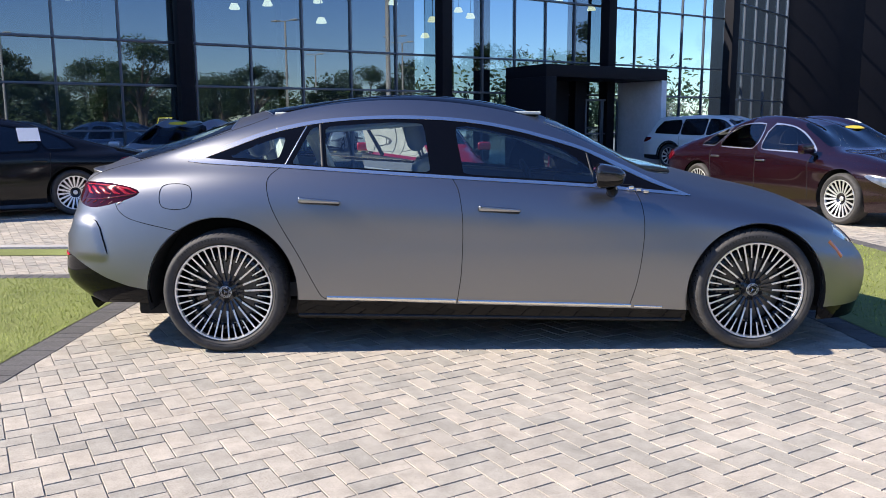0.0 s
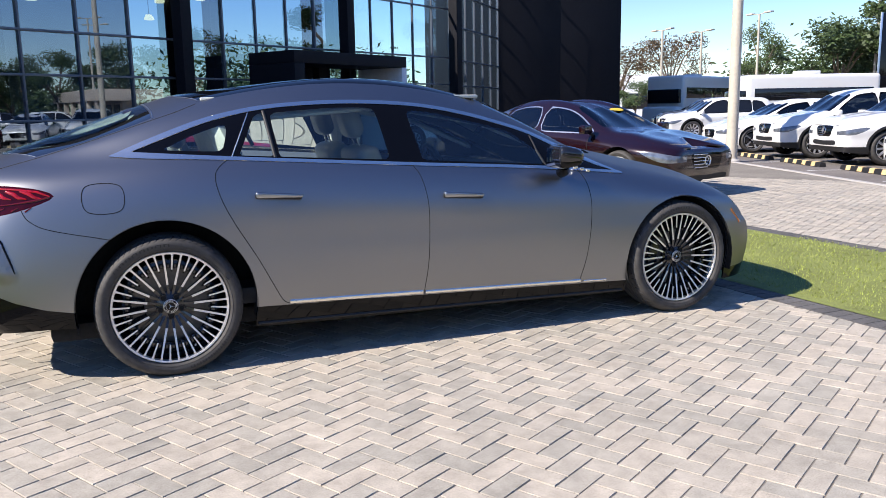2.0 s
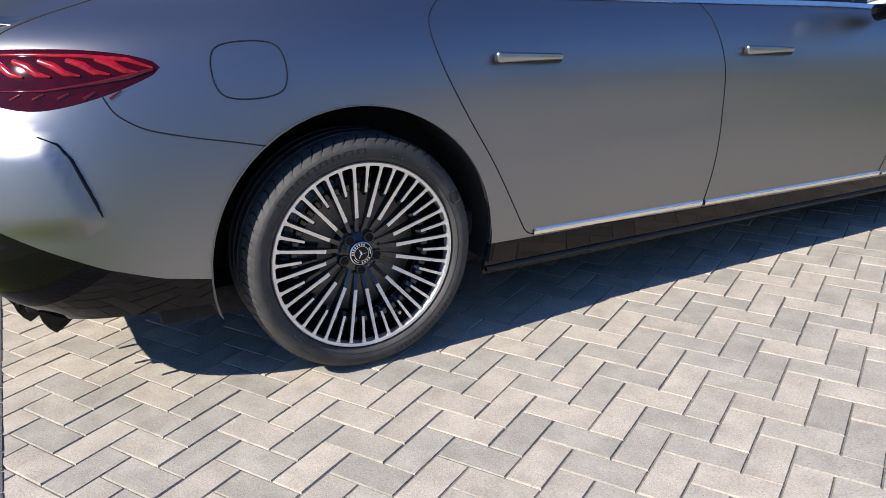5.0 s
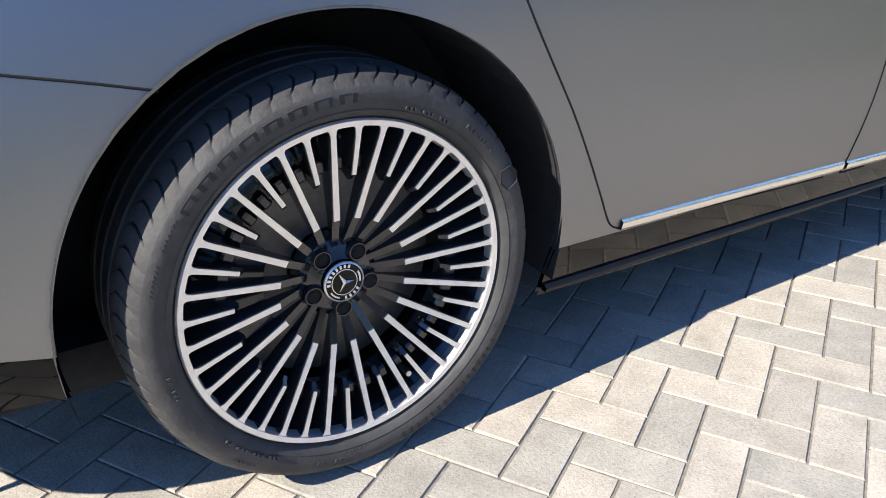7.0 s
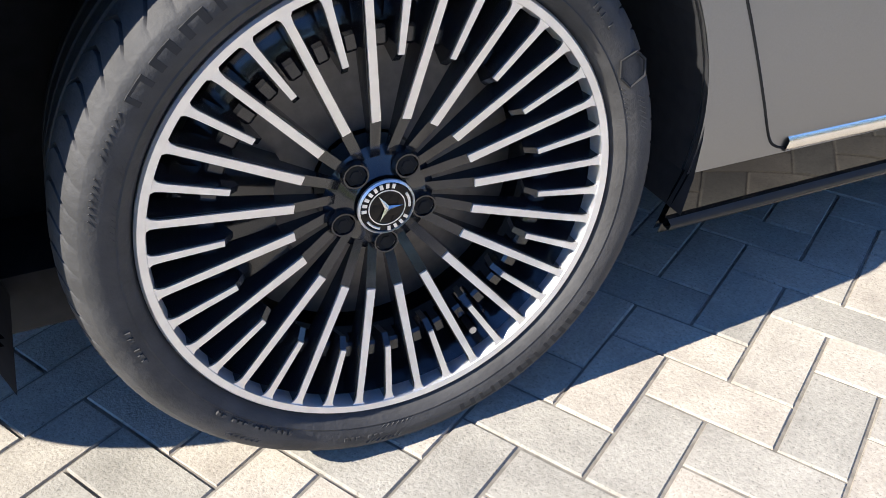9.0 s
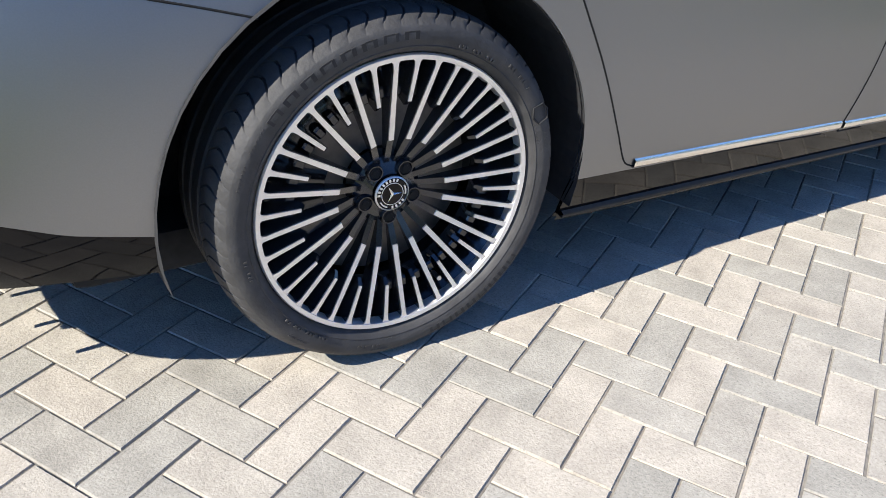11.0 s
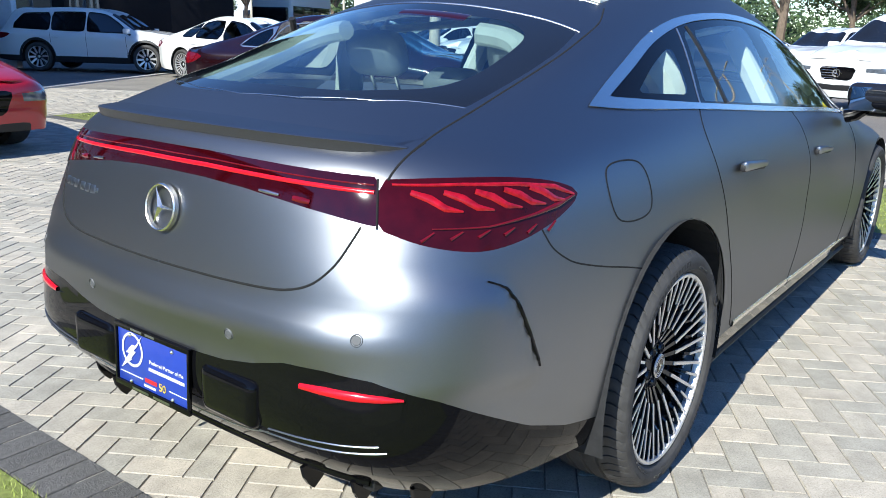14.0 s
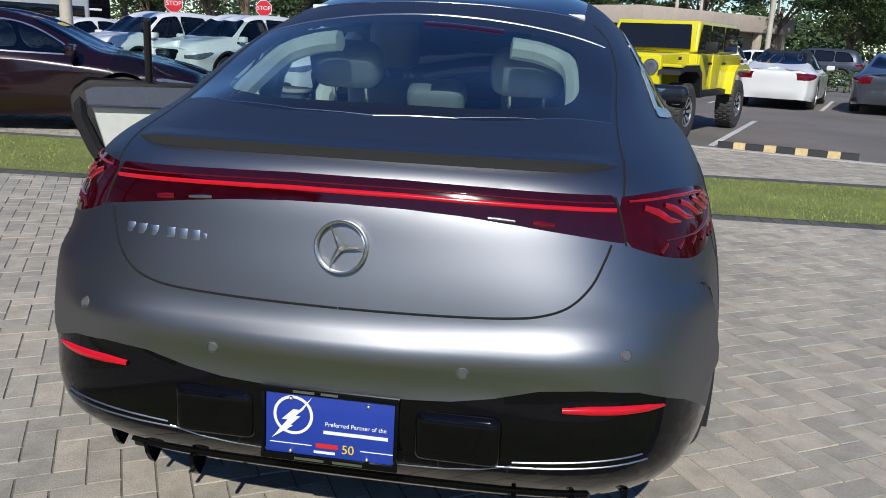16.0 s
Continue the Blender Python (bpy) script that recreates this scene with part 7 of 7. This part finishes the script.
def off_roader():
    """The yellow boxy off-road vehicle, nose towards +x."""
    j = thing("yellow_off_roader", label="bright yellow boxy off-road vehicle with black bumpers and big tyres", category="car")
    Y, wb, W = YELLOW_PAINT, 3.0, 1.62
    box_part("tub", (-.55, 0, .98), (2.75, W, .62), Y, j, .04)
    bm = bmesh.new()
    add_box(bm, (1.42, 0, 1.16), (1.25, 1.36, .30), .05, None, 3)
    for v in bm.verts:
        if v.co.x > 1.2:
            v.co.y *= .90
            v.co.z -= .03
    part("bonnet", bm, Y, j)
    box_part("bonnet_vent", (1.25, 0, 1.315), (.22, .46, .012), BLACK_MATTE, j, .004)
    box_part("nose", (2.0, 0, 1.00), (.14, 1.30, .52), Y, j, .04)
    for k in range(7):
        box_part("grille_slot", (2.065, (k - 3) * .105, 1.04), (.03, .052, .34), BLACK_MATTE, j, .012)
    for s in (-1, 1):
        bm = bmesh.new()
        lathe(bm, [(0, .03), (.07, .035), (.10, .02), (.115, .03), (.12, 0)], axis="z", seg=24, m=Matrix.Translation((2.065, s * .50, 1.08)) @ Matrix.Rotation(radians(90), 4, "Y"))
        part("headlamp", bm, LAMP_CLEAR, j)
        for x, nm in ((1.5, "front_wing"), (-1.5, "rear_wing")):
            bm = bmesh.new()
            out = [(-.62, .62), (-.50, 1.0), (-.30, 1.12), (.36, 1.12), (.58, 1.04), (.60, .98), (.40, 1.03), (-.24, 1.03), (-.42, .93), (-.54, .62)]
            prism(bm, [(x + a * (1 if x > 0 else -1), b) for a, b in out], .34, Matrix.Translation((0, s * .96 + (.17 if s > 0 else .17), 0)) @ Matrix(((1, 0, 0, 0), (0, 0, -1, 0), (0, 1, 0, 0), (0, 0, 0, 1))) @ Matrix.Translation((0, 0, .17 - s * .0)))
            w_ = part(nm, bm, Y if x < 0 else BLACK_MATTE, j, smooth=False)
        box_part("wing_top", (1.55, s * .80, 1.11), (.95, .30, .05), Y, j, .02)
        box_part("rocker", (0, s * .80, .66), (1.7, .14, .10), BLACK_MATTE, j, .02)
        for x0, x1 in ((.12, .82), (-.72, .04)):
            box_part("door", ((x0 + x1) / 2, s * (W / 2 + .012), 1.0), (x1 - x0 - .02, .03, .56), Y, j, .012)
            box_part("door_handle", (x0 + .12, s * (W / 2 + .04), 1.14), (.14, .03, .04), BLACK_MATTE, j, .01)
        for x0, x1 in ((.16, .72), (-.66, .04), (-1.62, -.78)):
            bm = bmesh.new()
            o_ = [(x0, 1.34), (x1, 1.34), (x1 - (.14 if x1 > .5 else 0), 1.74), (x0, 1.74)]
            prism(bm, o_, .02, Matrix.Translation((0, s * .775 + .01, 0)) @ Matrix(((1, 0, 0, 0), (0, 0, -1, 0), (0, 1, 0, 0), (0, 0, 0, 1))))
            part("side_window", bm, PRIVACY, j, smooth=False)
        box_part("mirror", (.70, s * .98, 1.40), (.12, .20, .17), BLACK_MATTE, j, .03)
        box_part("mirror_arm", (.72, s * .85, 1.33), (.06, .16, .05), BLACK_MATTE, j, .01)
        box_part("fog_lamp", (2.26, s * .52, .74), (.05, .16, .08), LAMP_CLEAR, j, .02)
        box_part("bonnet_badge", (1.15, s * .655, 1.21), (.30, .012, .045), BLACK_MATTE, j, .003, "dark badge bars")
    bm = bmesh.new()
    add_box(bm, (-.55, 0, 1.55), (2.55, 1.52, .50), .05, None, 3)
    for v in bm.verts:
        if v.co.z > 1.5:
            v.co.y *= .93
            if v.co.x > 0:
                v.co.x -= .20
    part("hard_top", bm, Y, j)
    bm = bmesh.new()
    prism(bm, [(-.66, 1.36), (.66, 1.36), (.60, 1.74), (-.60, 1.74)], .02, Matrix.Translation((.755, 0, 0)) @ Matrix.Rotation(0, 4, "Z") @ Matrix(((0, 0, 1, 0), (1, 0, 0, 0), (0, 1, 0, 0), (0, 0, 0, 1))))
    for v in bm.verts:
        v.co.x -= .42 * (v.co.z - 1.36) - .012
    part("windscreen", bm, PRIVACY, j, smooth=False)
    bm = bmesh.new()
    add_box(bm, (2.20, 0, .74), (.18, 1.62, .20), .04, None, 3)
    add_box(bm, (2.10, 0, .56), (.10, .9, .14), .03)
    part("front_bumper", bm, BLACK_MATTE, j)
    box_part("rear_bumper", (-2.02, 0, .72), (.16, 1.6, .18), BLACK_MATTE, j, .03)
    box_part("chassis", (0, 0, .60), (3.6, .8, .16), WELL, j, .02)
    w0 = spoke_wheel("wheel", j, Matrix.Translation((-1.5, -.80, .42)), .42, .225, .30, 8, .34, False, False, SILVER_PAINT, RIM_BLACK, .045, True)
    tyre = [o for o in w0.children if o.name.startswith("tyre")][0]
    bm = bmesh.new()
    bm.from_mesh(tyre.data)
    for k in range(30):
        for q, o in ((0, -.11), (.5, -.035), (0, .035), (.5, .11)):
            add_box(bm, (.422, o, 0), (.022, .062, .050), .004, Matrix.Rotation(-2 * math.pi * (k + q) / 30, 4, "Y"), 1)
    bm.to_mesh(tyre.data)
    bm.free()
    for m in (Matrix.Translation((1.5, -.80, .42)), Matrix.Translation((-1.5, .80, .42)) @ Matrix.Rotation(math.pi, 4, "Z"), Matrix.Translation((1.5, .80, .42)) @ Matrix.Rotation(math.pi, 4, "Z")):
        copy_thing(w0, m)
    return j


put(off_roader(), 10.2, -2.0, 155.5)


# ---- trees, poles, far buildings ----
def leaf_cloud(rng_, blobs, n, size):
    """Many small leaf blades spread through and over a set of blobs."""
    v, f = [], []
    for _ in range(n):
        (cx, cy, cz), (rx, ry, rz) = rng_.choice(blobs)
        d = Vector((rng_.gauss(0, 1), rng_.gauss(0, 1), rng_.gauss(0, 1))).normalized() * rng_.uniform(.35, 1.08)
        p = Vector((cx + d.x * rx, cy + d.y * ry, cz + d.z * rz))
        a = Vector((rng_.gauss(0, 1), rng_.gauss(0, 1), rng_.gauss(0, .7))).normalized()
        b = a.orthogonal().normalized()
        s = size * rng_.uniform(.6, 1.4)
        k = len(v)
        v += [p - a * s, p + b * s * .45, p + a * s, p - b * s * .45]
        f.append((k, k + 1, k + 2, k + 3))
    return v, f


def tree(name, seed, h, spread, mat, label, n=6500, size=.14):
    r_ = random.Random(seed)
    t = thing(name, label=label, category="tree", group="trees round the car park")
    bm = bmesh.new()
    tube(bm, [(0, 0, -.1), (.06 * h * r_.uniform(-.4, .4), 0, h * .25), (.05 * h * r_.uniform(-1, 1), .04 * h * r_.uniform(-1, 1), h * .55)], [h * .028, h * .022, h * .014], 8)
    blobs = []
    for k in range(9):
        a = 2 * math.pi * k / 9 + r_.uniform(-.3, .3)
        rr = spread * r_.uniform(.35, .8)
        z = h * r_.uniform(.45, .88)
        c = (rr * math.cos(a), rr * math.sin(a), z)
        tube(bm, [(0, 0, h * r_.uniform(.22, .42)), (c[0] * .5, c[1] * .5, z * .8), c], [h * .012, h * .008, h * .004], 6)
        q = spread * r_.uniform(.28, .5)
        blobs.append((c, (q, q, q * r_.uniform(.6, .9))))
    blobs.append(((0, 0, h * .86), (spread * .5, spread * .5, h * .13)))
    part("trunk", bm, BARK, t)
    v, f = leaf_cloud(r_, blobs, n, size)
    mesh_object("crown", v, f, mat, t)
    return t


protos = [tree("broadleaf_tree", 1, 8.5, 3.6, LEAF, "broad green tree with an uneven crown"), tree("broadleaf_tree", 2, 7.0, 3.2, LEAF, "broad green tree with an uneven crown"),
          tree("russet_tree", 3, 8.0, 3.4, LEAF_DRY, "thin russet autumn tree", 3600, .12), tree("broadleaf_tree", 4, 10.5, 4.2, LEAF, "tall green tree with an uneven crown"),
          tree("umbrella_tree", 5, 9.0, 2.4, LEAF, "slim tree with a high small crown", 3600, .12)]
rt = random.Random(21)
places = [(46, 58, 2, 1.0), (43, 62, 2, .9), (53, 54, 4, 1.0), (43, 36, 1, .8), (46, 34, 0, .8), (49, 37, 1, .9), (50, 31, 3, .7), (46, 27, 1, .8), (44, 22, 0, .7), (56, 45, 2, .8), (38, 52, 1, .5), (60, 50, 1, .8)]
for k in range(16):
    y = 22 - 4.2 * k
    places.append((52 + rt.uniform(-3, 6) - .12 * k * k, y + rt.uniform(-1, 1), rt.choice((0, 1, 3, 0)), rt.uniform(.8, 1.15)))
for k in range(18):
    places.append((-48 + 6.2 * k + rt.uniform(-1, 1), -44 + rt.uniform(-5, 3), rt.choice((0, 1, 3)), rt.uniform(.75, 1.2)))
for k in range(7):
    places.append((-48 + rt.uniform(-4, 4), -36 + 12 * k, rt.choice((0, 1, 3)), rt.uniform(.8, 1.2)))
places += [(-3, -30, 3, 1.05), (-7, -31, 0, 1.0), (9, -32, 1, .9)]
first = set()
for x, y, k, s in places:
    m = Matrix.Translation((x, y, -.02)) @ Matrix.Rotation(rt.uniform(0, 6.28), 4, "Z")
    if k not in first:
        first.add(k)
        protos[k].matrix_world = m
    else:
        c = copy_thing(protos[k], m)
        c.scale = (s, s, s)

# far woods behind the trees
rw = random.Random(31)
v, f = [], []
for k in range(210):
    a = rw.uniform(0, 2 * math.pi)
    d = rw.uniform(75, 110)
    if .80 < a < 1.2:
        d += 60
    h = rw.uniform(5, 9.5)
    vv, ff = leaf_cloud(rw, [((d * math.cos(a), d * math.sin(a), h * .5), (5, 5, h * .5)), ((d * math.cos(a) + 3, d * math.sin(a) + 2, h * .35), (4, 4, h * .4))], 800, .32)
    n = len(v)
    v += vv
    f += [tuple(i + n for i in q) for q in ff]
tagged(mesh_object("far_woods", v, f, LEAF), "dark green woods along the horizon", "woods", kind="stuff")


def hedge(x0, y0, x1, y1, h, w, seed):
    r_ = random.Random(seed)
    d = Vector((x1 - x0, y1 - y0))
    n = int(d.length / .5)
    blobs = [((x0 + d.x * k / n, y0 + d.y * k / n, h * .5), (.45, w, h * .5)) for k in range(n + 1)]
    vv, ff = leaf_cloud(r_, blobs, 160 * n, .07)
    tagged(mesh_object("hedge", vv, ff, HEDGE), "low clipped green hedge", "hedge", kind="stuff")


hedge(31, -6.0, 26.5, -20, .9, .5, 3)
hedge(25.6, 27.6, 26.4, 28.6, 1.8, .5, 4)


def lamp_post(x, y, h, r, head, label, arm=True):
    t = thing("lamp_post", Matrix.Translation((x, y, -.02)), label, "lamp post", "car park lamp posts")
    bm = bmesh.new()
    tube(bm, [(0, 0, 0), (0, 0, h * .5), (0, 0, h)], [r, r * .86, r * .7], 14)
    part("pole", bm, POLE, t)
    bm = bmesh.new()
    lathe(bm, [(r * 1.5, 0), (r * 1.5, .05), (r * 1.1, .09), (r, .10)], axis="z", seg=16)
    part("base", bm, CONCRETE, t)
    for s in (-1, 1):
        bm = bmesh.new()
        tube(bm, [(0, 0, h - .05), (0, s * .6, h + .02)], .03, 6)
        part("arm", bm, POLE, t)
        bm = bmesh.new()
        add_box(bm, (0, s * .85, h + .03), (.30, .60, .10), .03)
        part("lantern", bm, POLE, t)
    return t


lamp_post(11.75, 10.2, 9.0, .135, 1, "tall pale concrete lamp post")
for x, y, h in ((33.9, 43.0, 6.6), (36.0, 41.4, 6.4), (38.8, 39.0, 7.4), (44.5, 34.5, 8.2), (46.5, 36, 7.2), (40.4, -5.5, 9.0), (45.2, -7.4, 9.0), (27.3, -7.4, 9.0), (52, -22, 9), (-5.5, -21, 8.0), (-15, -24, 8.0), (6, -23, 8.0), (17, -25, 8.0), (-26, -20, 8.0)):
    lamp_post(x, y, h, .10, 1, "pale lamp post with twin lanterns")

# sign pylon
py = thing("sign_pylon", Matrix.Translation((31.5, 22.0, 0)) @ Matrix.Rotation(radians(-51), 4, "Z"), "tall black sign pylon with a round silver emblem", "sign")
box_part("slab", (0, .25, 2.7), (1.65, .40, 5.4), BLACK_GLOSS, py, .02)
box_part("edge_strip", (-.86, .25, 2.7), (.10, .46, 5.4), SATIN_CHROME, py, .01)
bm = bmesh.new()
lathe(bm, [(.46, .02), (.47, -.03), (.52, -.03), (.53, .02)], seg=32, m=Matrix.Translation((0, .04, 4.5)))
for k in range(3):
    rot = Matrix.Translation((0, .02, 4.5)) @ Matrix.Rotation(radians(120 * k), 4, "Y")
    vs = [bm.verts.new(rot @ Vector(q)) for q in ((-.06, 0, 0), (0, 0, .48), (.06, 0, 0), (0, -.05, 0))]
    bm.faces.new((vs[0], vs[1], vs[3])), bm.faces.new((vs[1], vs[2], vs[3]))
part("emblem", bm, CHROME, py, smooth=False)
box_part("name_bar", (0, .04, 1.95), (.9, .02, .10), WHITE_INK, py, .004)


def stop_sign(x, y, z, face):
    t = thing("stop_sign", Matrix.Translation((x, y, 0)) @ Matrix.Rotation(radians(face), 4, "Z"), "red octagonal stop sign on a post", "sign", "stop signs")
    bm = bmesh.new()
    tube(bm, [(0, .03, -.02), (0, .03, z + .3)], .03, 8)
    part("post", bm, SATIN_CHROME, t)
    for nm, rr, off, mat in (("border", .39, 0.0, WHITE_INK), ("face", .365, -.006, RED_INK)):
        bm = bmesh.new()
        prism(bm, [(rr * math.cos(math.pi / 8 + math.pi / 4 * k), rr * math.sin(math.pi / 8 + math.pi / 4 * k)) for k in range(8)], .006, Matrix.Translation((0, off, z)) @ Matrix.Rotation(radians(90), 4, "X"))
        part(nm, bm, mat, t, smooth=False)
    letters("writing", "STOP", .26, Matrix.Translation((0, -.016, z)) @ Matrix.Rotation(radians(90), 4, "X"), WHITE_INK, t, .001)


stop_sign(28.6, 16.4, 2.28, -63)
stop_sign(32.9, 14.1, 2.35, -68)

# van, motor home and a far low building
def big_van(name, label, x, y, heading, L, H, W, mat, stripe):
    t = thing(name, Matrix.Translation((x, y, 0)) @ Matrix.Rotation(radians(heading), 4, "Z"), label, "van")
    bm = bmesh.new()
    add_box(bm, (-.4, 0, H / 2 + .25), (L - .8, W, H - .5), .18, None, 4)
    add_box(bm, (L / 2 - .9, 0, .85), (1.6, W * .94, .9), .22, None, 4)
    part("body", bm, mat, t)
    bm = bmesh.new()
    add_box(bm, (-.4, 0, H * .68), (L - 1.4, W + .02, H * .20), .03)
    part("window_band", bm, PRIVACY, t)
    bm = bmesh.new()
    add_box(bm, (L / 2 - .78, 0, H * .62), (.5, W * .86, H * .26), .08, Matrix.Identity(4), 3)
    part("windscreen", bm, PRIVACY, t)
    box_part("roof_unit", (-.5, 0, H + .06), (.9, .7, .20), mat, t, .05)
    if stripe:
        for s in (-1, 1):
            box_part("stripe", (-.3, s * (W / 2 + .004), H * .38), (L * .6, .012, .18), GREY_PAINT, t, .004)
    for px_ in (-L / 2 + 1.3, L / 2 - 1.0):
        for s in (-1, 1):
            bm = bmesh.new()
            lathe(bm, [(.0, -.02), (.20, -.02), (.22, 0), (.36, 0), (.37, .05), (.37, .22), (.0, .22)], seg=20, m=Matrix.Translation((px_, s * (W / 2 - .20) - (.02 if s < 0 else 0), .37)) @ Matrix.Rotation(math.pi if s > 0 else 0, 4, "Z"))
            part("wheel", bm, RUBBER, t)
    return t


big_van("passenger_van", "long white high-roof passenger van", 24.9, 21.6, 160, 6.4, 2.55, 2.0, WHITE_PAINT, False)
big_van("motor_home", "white motor home with grey stripes", 29.2, 34.0, 205, 7.2, 3.0, 2.3, WHITE_PAINT, True)
low = thing("low_building", Matrix.Translation((43, -7.5, 0)) @ Matrix.Rotation(radians(-42), 4, "Z"), "low beige flat-roofed building behind the car park", "building", kind="structure")
BEIGE = material("beige_render", (0.50, 0.42, 0.34), 0.85, grain=0.06, scale=3, stain=0.1, stain_scale=.4)
box_part("wall", (0, 3.5, 1.5), (13, 5, 3.0), BEIGE, low, .03)
box_part("roof_slab", (0, 2.6, 2.9), (14.5, 7.6, .9), BEIGE, low, .04)
for k in range(5):
    box_part("window", (-5 + 2.4 * k, .97, 1.5), (1.5, .08, 1.4), PRIVACY, low, .02)
for k in range(6):
    box_part("post", (-6.6 + 2.6 * k, -.9, 1.25), (.35, .35, 2.5), BEIGE, low, .02)
far = thing("far_store", Matrix.Translation((70, 84, 0)) @ Matrix.Rotation(radians(-40), 4, "Z"), "distant pale commercial building", "building", kind="structure")
for k in range(5):
    box_part("block", (-14 + 7 * k, 0, 2.2 + .5 * (k % 2)), (6.9, 10, 4.4 + (k % 2)), PLASTER, far, .05)
    box_part("window", (-14 + 7 * k, -5.03, 2.0), (4.5, .1, 2.0), PRIVACY, far, .02)
